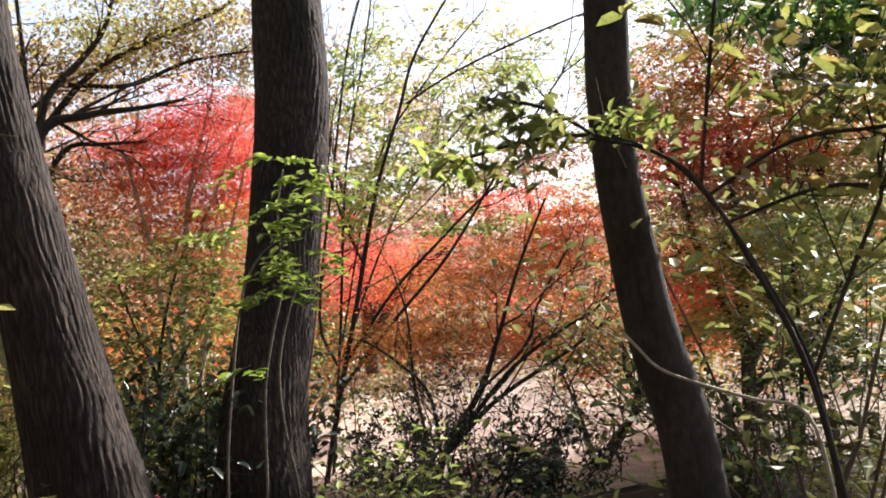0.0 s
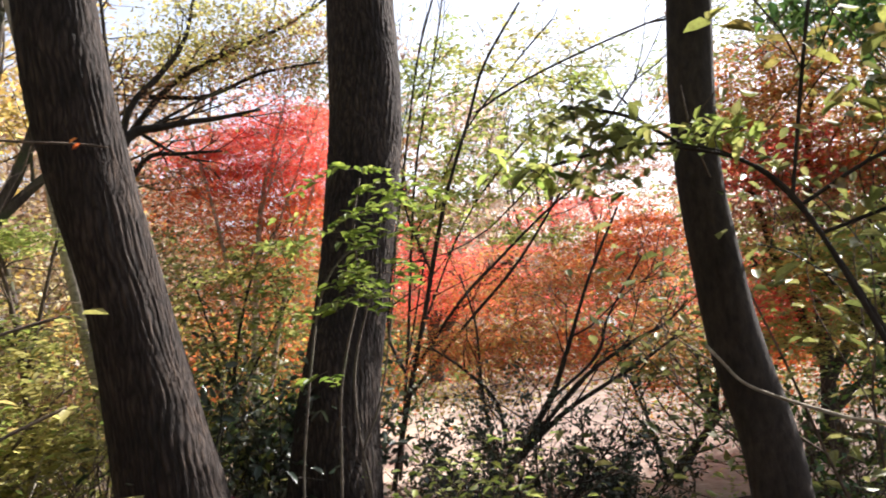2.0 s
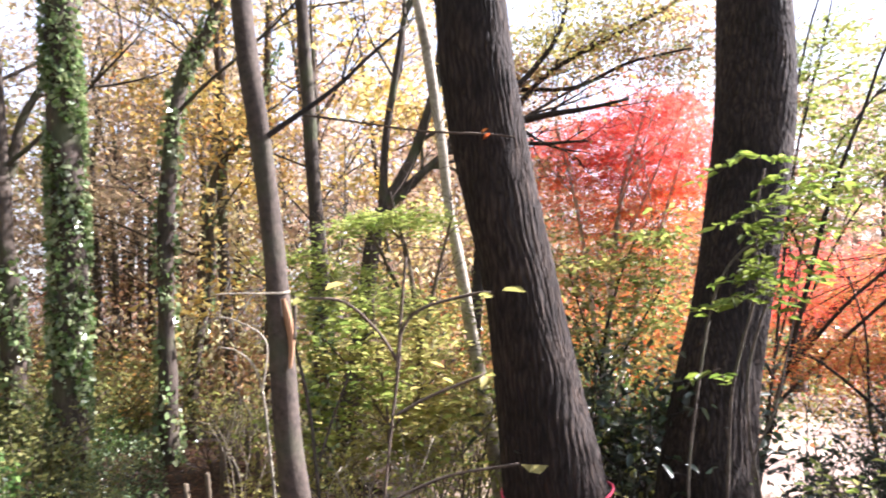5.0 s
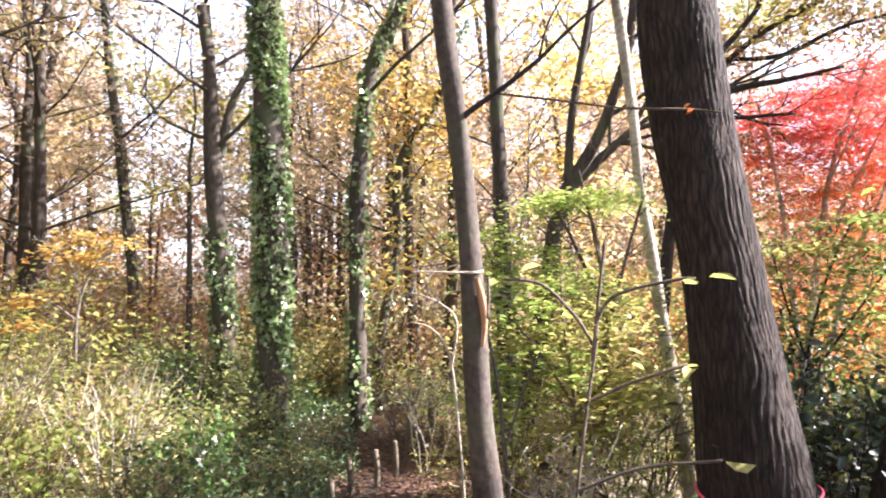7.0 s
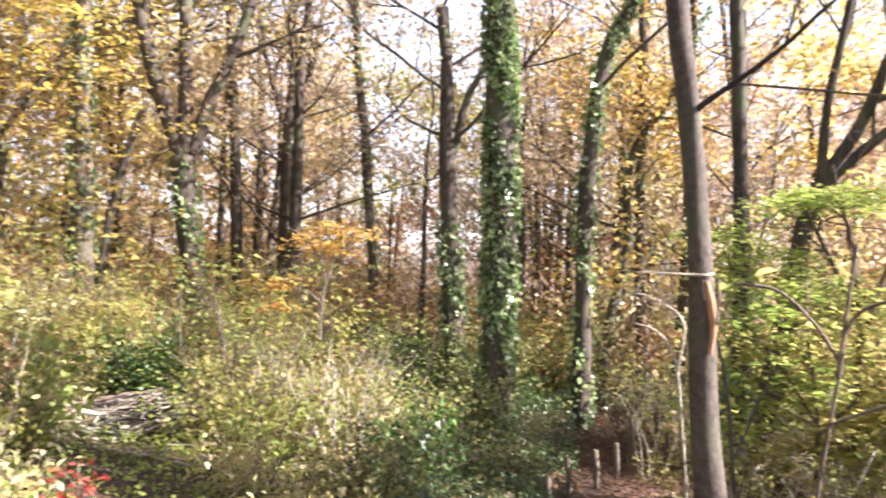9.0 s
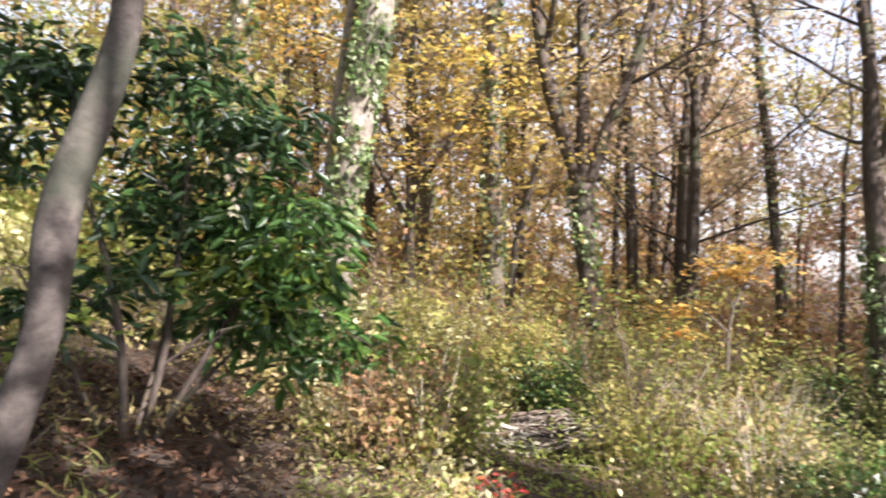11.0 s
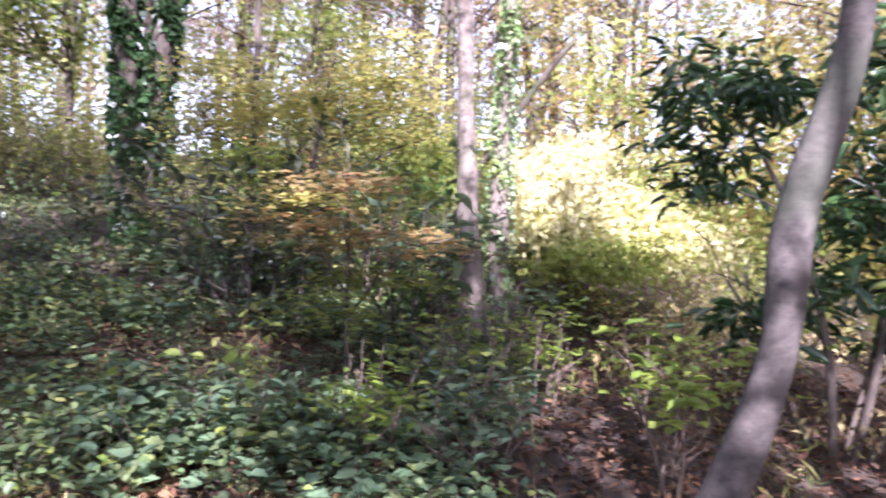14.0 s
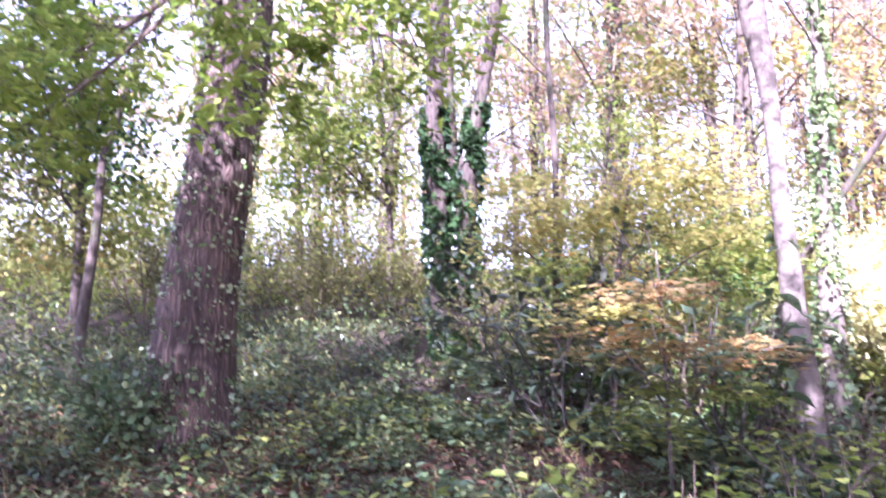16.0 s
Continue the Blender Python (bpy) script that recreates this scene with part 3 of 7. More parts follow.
tree([(-8.10, 4.78, -0.26, 0.188), (-8.09, 4.80, 0.61, 0.169), (-8.07, 4.82, 1.59, 0.176), (-8.07, 4.83, 2.57, 0.170), (-8.08, 4.82, 3.55, 0.164), (-8.08, 4.81, 4.54, 0.157)], "straight tall trunk thickly clad in ivy", BARK_WOOD, height=14, first=0.55, boughs=8, bough=2.6, crown=(TAN, 1500, 0.1, 0.3, 0.4), seed=20, seg=20, ivy_low=0.12, ivy=6500, ivy_size=0.065, ivy_patchy=0.25, ivy_high=0.8, rough=lumps(0.03, 8.0))
tree([(-10.07, 5.38, 0.22, 0.142), (-10.10, 5.34, 1.04, 0.142), (-10.12, 5.30, 1.99, 0.135), (-10.14, 5.26, 3.18, 0.119), (-10.15, 5.25, 4.14, 0.095), (-10.18, 5.19, 5.17, 0.087)], "dark woodland tree forking high up", BARK_WOOD, limbs=[
    [(-10.09, 5.36, 3.11, 0.063), (-10.01, 5.49, 3.83, 0.056), (-9.85, 5.76, 4.48, 0.040), (-9.77, 5.89, 5.21, 0.032)]], height=6.5, first=0.5, boughs=6, bough=2.4, crown=(TAN, 2400, 0.1, 0.3, 0.4), seed=21, ivy=1300, ivy_high=0.6, rough=lumps(0.05, 9.0))
tree([(-13.34, 5.55, 0.72, 0.099), (-13.35, 5.54, 1.61, 0.089), (-13.38, 5.46, 2.59, 0.089), (-13.41, 5.39, 3.78, 0.089), (-13.46, 5.27, 4.86, 0.069), (-13.49, 5.19, 6.04, 0.049)], "slim bending tree with ivy on its stem", BARK_WOOD, height=9, first=0.45, boughs=8, bough=2.0, crown=(TAN, 1500, 0.1, 0.3, 0.4), seed=22, ivy=700, rough=lumps(0.04, 10.0))
tree([(-15.74, 4.86, 1.61, 0.142), (-15.75, 4.84, 2.70, 0.132), (-15.76, 4.81, 3.69, 0.132)], "tree with many rising limbs and rosy leaves", BARK_WOOD, limbs=[
    [(-15.76, 4.81, 3.69, 0.088), (-15.86, 4.48, 4.87, 0.065), (-15.93, 4.22, 5.82, 0.043)],
    [(-15.76, 4.81, 3.69, 0.099), (-15.68, 5.06, 5.14, 0.077), (-15.58, 5.35, 6.62, 0.056)],
    [(-15.76, 4.81, 3.69, 0.088), (-15.72, 4.92, 4.91, 0.066), (-15.76, 4.80, 6.55, 0.044)]], height=3, boughs=0, bough=2.6, crown=(ROSE, 2600, 0.1, 0.35, 0.4), seed=23, rough=lumps(0.04, 11.0))
tree([(-12.27, 2.27, 0.74, 0.156), (-12.30, 2.12, 1.91, 0.157), (-12.32, 2.04, 3.05, 0.175)], "dark tree with three rising limbs and ivy", BARK_WOOD, limbs=[
    [(-12.32, 2.00, 3.05, 0.123), (-12.37, 1.74, 3.93, 0.123), (-12.40, 1.51, 4.72, 0.114), (-12.42, 1.34, 5.87, 0.097), (-12.44, 1.20, 6.94, 0.071)],
    [(-12.31, 2.06, 3.05, 0.114), (-12.31, 2.06, 4.55, 0.106), (-12.32, 2.04, 5.89, 0.088), (-12.31, 2.05, 7.23, 0.062)],
    [(-12.30, 2.12, 2.96, 0.105), (-12.25, 2.39, 3.85, 0.096), (-12.18, 2.68, 4.56, 0.088), (-12.10, 3.00, 5.53, 0.079), (-12.03, 3.24, 6.59, 0.053)]], height=3, boughs=0, bough=2.6, crown=(HONEY, 4200, 0.11, 0.45, 0.4), seed=24, ivy=900, ivy_size=0.07, rough=lumps(0.05, 12.0))
tree([(-12.48, 0.76, 1.10, 0.147), (-12.48, 0.74, 2.15, 0.139), (-12.48, 0.70, 3.19, 0.131), (-12.48, 0.69, 4.51, 0.123), (-12.48, 0.68, 5.84, 0.114)], "straight trunk with ivy up its whole length", BARK_GREY, height=12, first=0.45, boughs=8, bough=2.6, crown=(HONEY, 4200, 0.11, 0.45, 0.4), seed=25, ivy=2600, ivy_size=0.07, ivy_patchy=0.4, rough=lumps(0.04, 13.0))
tree([(-12.46, 1.01, 1.63, 0.061), (-12.45, 1.12, 2.33, 0.061), (-12.43, 1.28, 3.03, 0.061), (-12.40, 1.49, 3.70, 0.061)], "broken dead stem leaning over weeds", BARK_WOOD, height=2, boughs=0, seed=26, rough=lumps(0.06, 14.0), name='snag', category='dead tree')
tree([(-14.51, -0.41, 2.11, 0.150), (-14.51, -0.34, 3.12, 0.141), (-14.51, -0.45, 3.41, 0.121)], "pale tree with many rising limbs", BARK_GREY, limbs=[
    [(-14.51, -0.48, 3.41, 0.080), (-14.49, -0.96, 4.19, 0.080), (-14.47, -1.15, 4.88, 0.060), (-14.45, -1.39, 5.97, 0.040)],
    [(-14.51, -0.40, 3.37, 0.070), (-14.50, -0.58, 4.62, 0.060), (-14.50, -0.64, 5.33, 0.040)],
    [(-14.51, -0.35, 3.42, 0.091), (-14.51, -0.17, 4.44, 0.071), (-14.51, -0.05, 5.57, 0.051), (-14.51, -0.02, 6.50, 0.041)],
    [(-14.51, -0.30, 3.62, 0.091), (-14.51, 0.23, 4.36, 0.081), (-14.49, 0.71, 5.20, 0.071), (-14.43, 1.42, 5.54, 0.051)]], height=3, boughs=0, bough=2.2, crown=(HONEY, 4200, 0.11, 0.45, 0.4), seed=27, ivy=400, rough=lumps(0.05, 15.0))
tree([(-10.43, -1.39, 1.30, 0.174), (-10.43, -1.38, 2.14, 0.175), (-10.44, -1.34, 2.63, 0.182), (-10.45, -1.23, 3.34, 0.197), (-10.46, -1.12, 4.13, 0.205), (-10.48, -0.97, 5.01, 0.214)], "big leaning pale trunk with ivy in its upper part", BARK_ASH, height=13, first=0.45, boughs=9, bough=3.0, crown=(HONEY, 4200, 0.11, 0.45, 0.4), seed=28, seg=20, ivy=6000, ivy_size=0.075, ivy_patchy=0.35, rough=lumps(0.04, 16.0))
tree([(-10.80, -1.64, 1.57, 0.072), (-10.80, -1.62, 2.66, 0.065), (-10.81, -1.55, 3.46, 0.058), (-10.82, -1.48, 4.20, 0.058), (-10.84, -1.36, 5.11, 0.051)], "slim pale stem beside the big pale trunk", BARK_ASH, height=10, first=0.5, boughs=6, bough=1.8, crown=(TAN, 1800, 0.1, 0.3, 0.4), seed=29, rough=lumps(0.05, 17.0))
tree([(-11.25, -3.00, 2.28, 0.144), (-11.26, -2.98, 3.73, 0.137), (-11.27, -2.93, 4.70, 0.145), (-11.28, -2.89, 5.52, 0.146)], "pale upright trunk with ivy trails", BARK_ASH, height=12, first=0.45, boughs=8, bough=2.4, crown=(TAN, 3000, 0.1, 0.3, 0.4), seed=30, ivy=2400, ivy_size=0.075, rough=lumps(0.05, 18.0))
tree([(-3.01, -1.63, 0.74, 0.082), (-3.03, -1.59, 0.89, 0.075), (-3.07, -1.52, 1.11, 0.070), (-3.10, -1.46, 1.33, 0.063), (-3.11, -1.43, 1.51, 0.065), (-3.12, -1.42, 1.69, 0.071), (-3.14, -1.39, 1.88, 0.067), (-3.16, -1.33, 2.08, 0.061), (-3.19, -1.27, 2.31, 0.055), (-3.20, -1.23, 2.58, 0.049)], "leaning slim grey trunk with smooth blotched bark", BARK_SMOOTH, height=8, first=0.5, boughs=7, bough=2.0, crown=(OLIVE, 700, 0.08, 0.25, 0.4), seed=31, seg=32, per=8, rough=lumps(0.03, 19.0), flare=1.05, ivy=200, ivy_high=0.12, ivy_size=0.06)
tree([(-4.85, -4.55, 1.55, 0.098), (-4.83, -4.58, 2.05, 0.083), (-4.81, -4.60, 2.62, 0.073), (-4.80, -4.61, 3.21, 0.062), (-4.78, -4.63, 3.82, 0.071), (-4.73, -4.67, 4.46, 0.094)], "slim pale trunk on the slope", BARK_GREY, height=9, first=0.5, boughs=7, bough=2.0, crown=(GOLD, 2000, 0.09, 0.25, 0.4), seed=32, seg=20, rough=lumps(0.04, 20.0))
tree([(-5.72, -5.07, 1.93, 0.095), (-5.73, -5.06, 2.68, 0.075), (-5.75, -5.03, 3.49, 0.055), (-5.77, -5.01, 4.00, 0.045)], "upright ivy-hung stem on the slope", BARK_GREY, height=7, first=0.45, boughs=7, bough=1.8, crown=(LIME, 1800, 0.09, 0.3, 0.4), seed=33, ivy=2600, ivy_high=0.7, ivy_size=0.05, ivy_patchy=0.2, rough=lumps(0.05, 21.0))
tree([(-5.71, -5.66, 2.05, 0.045), (-5.98, -5.38, 2.83, 0.040), (-6.23, -5.10, 3.38, 0.032), (-6.46, -4.80, 3.86, 0.023)], "dead leaning pole on the slope", BARK_WOOD, height=2, boughs=0, seed=43, rough=lumps(0.06, 3.0), name='snag', category='dead tree')
tree([(-0.92, -6.42, 1.46, 0.310), (-0.95, -6.42, 2.11, 0.281), (-1.01, -6.42, 2.70, 0.265), (-1.09, -6.41, 3.37, 0.256), (-1.15, -6.40, 4.06, 0.248), (-1.17, -6.40, 4.63, 0.247)], "thick tilted trunk with reddish bark and ivy trails", BARK_RUST, height=14, first=0.42, boughs=9, bough=3.4, crown=(OLIVE, 6000, 0.1, 0.35, 0.4), seed=34, seg=64, per=16, rough=furrows(24, 0.07, 4.0), ivy=4600, ivy_size=0.036, ivy_patchy=0.45, flare=1.2)
tree([(-3.90, -8.76, 2.21, 0.157), (-3.83, -8.79, 2.93, 0.132), (-3.81, -8.80, 3.74, 0.121), (-3.78, -8.81, 4.44, 0.109), (-3.80, -8.80, 5.51, 0.104)], "dark trunk in a close pair, ivy round its foot", BARK_WOOD, height=11, first=0.4, boughs=8, bough=2.4, crown=(AMBER, 2600, 0.1, 0.35, 0.4), seed=35, ivy_mat=DEEP, ivy=3200, ivy_size=0.08, ivy_high=0.55, ivy_patchy=0.42, rough=lumps(0.05, 22.0), group="pair of trunks")
tree([(-4.04, -8.71, 2.20, 0.150), (-4.09, -8.68, 3.06, 0.126), (-4.14, -8.66, 3.95, 0.121), (-4.22, -8.63, 4.57, 0.088), (-4.34, -8.57, 5.21, 0.082), (-4.43, -8.53, 5.79, 0.076)], "pale-topped trunk in a close pair, ivy round its foot", BARK_WOOD, height=11, first=0.45, boughs=8, bough=2.4, crown=(AMBER, 2600, 0.1, 0.35, 0.4), seed=36, ivy_mat=DEEP, ivy=3000, ivy_size=0.08, ivy_high=0.5, ivy_patchy=0.42, rough=lumps(0.05, 23.0), group="pair of trunks")
tree([(-4.01, -6.48, 2.17, 0.035), (-4.04, -6.47, 3.20, 0.031), (-4.04, -6.47, 3.79, 0.031), (-4.01, -6.48, 4.51, 0.027), (-4.01, -6.49, 5.19, 0.027)], "bare thin sapling stem", BARK_WOOD, height=5, first=0.6, boughs=4, bough=0.8, crown=(GOLD, 400, 0.07, 0.2, 0.4), seed=37, level=1)
tree([(-5.34, -15.68, 3.80, 0.152), (-5.39, -15.67, 6.34, 0.132), (-5.44, -15.65, 7.21, 0.121)], "upright tree on the crest with green crown", BARK_WOOD, height=10, first=0.3, boughs=9, bough=2.6, crown=(FRESH, 4200, 0.13, 0.4, 0.4), seed=38, ivy=500)
tree([(-8.52, -11.90, 4.27, 0.151), (-8.53, -11.90, 6.91, 0.135), (-8.63, -11.82, 8.56, 0.137)], "tall tree with ivy and green leaves", BARK_WOOD, height=12, first=0.3, boughs=9, bough=2.6, crown=(OLIVE, 4200, 0.12, 0.4, 0.4), seed=39, ivy=1500, ivy_size=0.1)
tree([(-0.09, -8.43, 2.34, 0.053), (-0.15, -8.43, 3.10, 0.043), (-0.17, -8.43, 3.77, 0.038), (-0.31, -8.44, 4.31, 0.028)], "thin crooked tree with green leaves", BARK_WOOD, height=7, first=0.35, boughs=8, bough=1.7, crown=(EVERGREEN, 5000, 0.11, 0.35, 0.4), seed=40)

# ---- clearing and path ----
cx = np.linspace(-7, 26, 60)
cy = np.linspace(6.5, 45, 50)
mx, my = np.meshgrid(cx, cy)
my = my + 1.3 * np.sin(mx * 0.35) * np.clip((20 - my) / 10, 0, 1) + np.clip((-mx - 3) * 0.5, 0, 9) * np.clip((30 - my) / 20, 0, 1)
q = (np.arange(49)[:, None] * 60 + np.arange(59)[None, :])
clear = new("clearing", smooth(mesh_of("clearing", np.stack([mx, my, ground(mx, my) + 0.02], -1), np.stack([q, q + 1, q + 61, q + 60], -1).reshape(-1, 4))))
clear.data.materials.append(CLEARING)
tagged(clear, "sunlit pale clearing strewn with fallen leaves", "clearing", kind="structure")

way = catmull([(4.5, -6.5, 0.55), (2.2, -3.6, 0.55), (0.5, -1.2, 0.55), (-0.5, 0.2, 0.55), (-2.2, 1.6, 0.5), (-4.25, 3.26, 0.45), (-5.11, 4.24, 0.45), (-6.23, 5.53, 0.45), (-7.51, 7.08, 0.45), (-9.37, 9.45, 0.45)], 10)
side = np.gradient(way[:, :2], axis=0)
side = np.stack([-side[:, 1], side[:, 0]], 1) / np.linalg.norm(side, axis=1)[:, None]
lanes = np.linspace(-1, 1, 7)
px = way[:, None, 0] + side[:, None, 0] * way[:, None, 2] * lanes
py = way[:, None, 1] + side[:, None, 1] * way[:, None, 2] * lanes
pz = ground(px, py) + 0.03 * (1 - lanes ** 2) - 0.004
q = np.arange(len(way) - 1)[:, None] * 7 + np.arange(6)[None, :]
path = new("path", smooth(mesh_of("path", np.stack([px, py, pz], -1), np.stack([q, q + 7, q + 8, q + 1], -1).reshape(-1, 4)[:, ::-1])))
path.data.materials.append(PATH_SOIL)
tagged(path, "narrow trodden path covered with reddish fallen leaves", "path", kind="structure")

# ---- maples beyond the big trunks ----


def maple(x, y, label, mat, stems, spread, count, size, seed, low=0.2, second=None, bark=None, flat=0.75, leaf="kite", kids=(4, 5), twigs=3, wob=0.3, name="maple_tree", high=99):
    """A maple: crooked stems from one foot, level sprays of small leaves in tiers. stems: rows of (way x, way y, way z, length, radius)."""
    rng = np.random.default_rng(seed)
    g = float(ground(x, y))
    here = thing(name, x, y, g, label, "tree")
    tips = []
    for sx, sy, sz, length, r in stems:
        wood = Wood()
        branch(wood, tips, (0, 0, -0.1), (sx, sy, sz), length, r, twigs, rng, 0.05, wob, kids, (0.5, 1.1), 7)
        part("limb", wood.mesh("limb"), bark or BARK_WOOD, here)
    tips = np.array([t for t in tips if low < t[2] < high])
    at = scatter(tips, count, spread, rng, 0.28)
    if second is None:
        part("crown", leaves("crown", at, size, rng, flat, 0.7, shape=leaf), mat, here)
    else:
        other, share_low, share_high = second
        h = (at[:, 2] - at[:, 2].min()) / np.ptp(at[:, 2])
        pick = rng.uniform(size=len(at)) < share_low + (share_high - share_low) * h
        part("crown", leaves("crown", at[~pick], size, rng, flat, 0.7, shape=leaf), mat, here)
        part("crown", leaves("crown", at[pick], size, rng, flat, 0.7, shape=leaf), other, here)
    return here


def tiered(x, y, label, limbs, blobs, size, seed, bark, flat=0.8, leaf="kite", wide=0.65, thin=0.035, puff=0.26, name="maple_tree", per=60, category="tree", droop=0.0, side=5, tier=0.0, whorl=0.0):
    """A tree whose leaves lie in level sprays within rounded masses. limbs: rows of x, y, z and radius.
    blobs: (middle, half sizes, sprays, material) of each mass."""
    rng = np.random.default_rng(seed)
    g = float(ground(x, y))
    here = thing(name, x, y, g, label, category)
    o = np.array([x, y, g])
    lines = []
    for l in limbs:
        ln = catmull(l, 5)
        w = Wood()
        w.tube(ln[:, :3] - o, ln[:, 3], 8, lumps(0.04, seed))
        arm = part("limb", w.mesh("limb"), bark, here)
        lines.append(ln[2:, :3] - o)
        w, ends, reach = Wood(), [], np.linalg.norm(ln[-1, :3] - ln[0, :3])
        for k in range(side):
            i = int(len(ln) * (0.3 + 0.68 * k / max(side - 1, 1)))
            i = min(i, len(ln) - 2)
            branch(w, ends, ln[i, :3] - o, turn_from(ln[i + 1, :3] - ln[i, :3], rng.uniform(0.3, 0.9), rng.uniform(0, 6.28)), reach * rng.uniform(0.18, 0.34), ln[i, 3] * 0.5, 2, rng, 0.1, 0.25, (2, 3))
        if side:
            tagged(part("twigwork", w.mesh("twigwork"), bark, arm), kind="stuff")
    wood = np.vstack(lines)
    nodes = wood.copy()
    twigs = Wood()
    for mid, half, sprays, mat in blobs:
        q = rng.normal(size=(sprays, 3))
        q = q / np.linalg.norm(q, axis=1)[:, None] * rng.uniform(0.15, 1, sprays)[:, None] ** 0.45
        c = np.array(mid) - o + q * np.array(half)
        if tier:
            c[:, 2] = np.round(c[:, 2] / tier) * tier + rng.normal(size=sprays) * tier * 0.12 - 0.12 * (q[:, 0] ** 2 + q[:, 1] ** 2)
        order = np.argsort([np.min(np.sum((wood - p) ** 2, 1)) for p in c])
        for p in c[order]:
            near = nodes[np.argmin(np.sum((nodes - p) ** 2 * (1, 1, 2.0), 1))]
            d = p - near
            far = np.linalg.norm(d)
            m1, m2 = near + d * 0.4 + rng.normal(size=3) * 0.08 * far, near + d * 0.75 + rng.normal(size=3) * 0.06 * far
            twigs.tube(np.array([near, m1, m2, p]), np.array([0.005, 0.004, 0.003, 0.0015]) * (0.7 + 0.6 * far), 3)
            nodes = np.vstack([nodes, m1, m2, p])
        off = rng.normal(size=(sprays, per, 3)) * (puff, puff, thin)
        tilt = rng.normal(size=(sprays, 1, 2)) * 0.14
        off[..., 2] += (off[..., :2] * tilt).sum(-1) - 0.4 * (off[..., :2] ** 2).sum(-1)
        out = off.reshape(-1, 3) * (1, 1, 0.4)
        out = out / (np.linalg.norm(out, axis=1)[:, None] + 1e-6) * whorl if whorl else None
        part("crown", leaves("crown", (c[:, None, :] + off).reshape(-1, 3), size, rng, flat, wide, droop, along=out, shape=leaf), mat, here)
    tagged(part("twigwork", twigs.mesh("twigwork"), bark, here), kind="stuff")
    return here


tiered(-3.83, 9.29, "maple with brilliant red sprays, orange lower down", [
    [(-3.85, 9.29, -0.43, 0.048), (-3.83, 9.29, 0.56, 0.045), (-3.65, 9.36, 1.97, 0.037), (-3.51, 9.40, 2.67, 0.026), (-3.28, 9.48, 3.36, 0.019), (-3.12, 9.52, 3.84, 0.011)],
    [(-3.84, 9.29, -0.29, 0.037), (-3.97, 9.24, 0.99, 0.030), (-4.04, 9.21, 1.99, 0.025), (-4.16, 9.17, 2.87, 0.018), (-4.27, 9.12, 3.39, 0.011)],
    [(-3.81, 9.30, -0.29, 0.037), (-3.43, 9.43, 1.24, 0.030), (-3.12, 9.52, 2.07, 0.022), (-2.89, 9.58, 2.75, 0.016), (-2.69, 9.63, 3.30, 0.011)],
    [(-3.70, 9.34, 1.61, 0.022), (-3.22, 9.49, 2.57, 0.016), (-2.92, 9.58, 3.25, 0.013), (-2.73, 9.62, 3.65, 0.010)]], [
    ((-3.39, 9.86, 3.68), (0.7, 0.8, 0.3), 64, RED), ((-3.59, 9.80, 3.24), (1.15, 0.9, 0.4), 115, RED), ((-2.89, 9.99, 2.95), (0.6, 0.7, 0.5), 50, RED), ((-4.33, 9.54, 3.40), (0.6, 0.6, 0.25), 28, RED), ((-4.37, 9.67, 2.95), (0.7, 0.6, 0.3), 43, ORANGE), ((-3.33, 9.98, 2.55), (0.9, 0.6, 0.3), 43, ORANGE),
    ((-4.10, 9.62, 2.63), (0.9, 0.7, 0.35), 54, ORANGE), ((-3.57, 10.03, 2.25), (1.2, 0.8, 0.4), 74, MIXED), ((-3.88, 10.14, 1.75), (1.3, 0.8, 0.5), 50, MIXED), ((-3.87, 9.27, 1.75), (1.1, 0.7, 0.5), 18, ORANGE)], 0.038, 51, BARK_PALE, flat=0.7, per=112, thin=0.03, puff=0.3, tier=0.23)
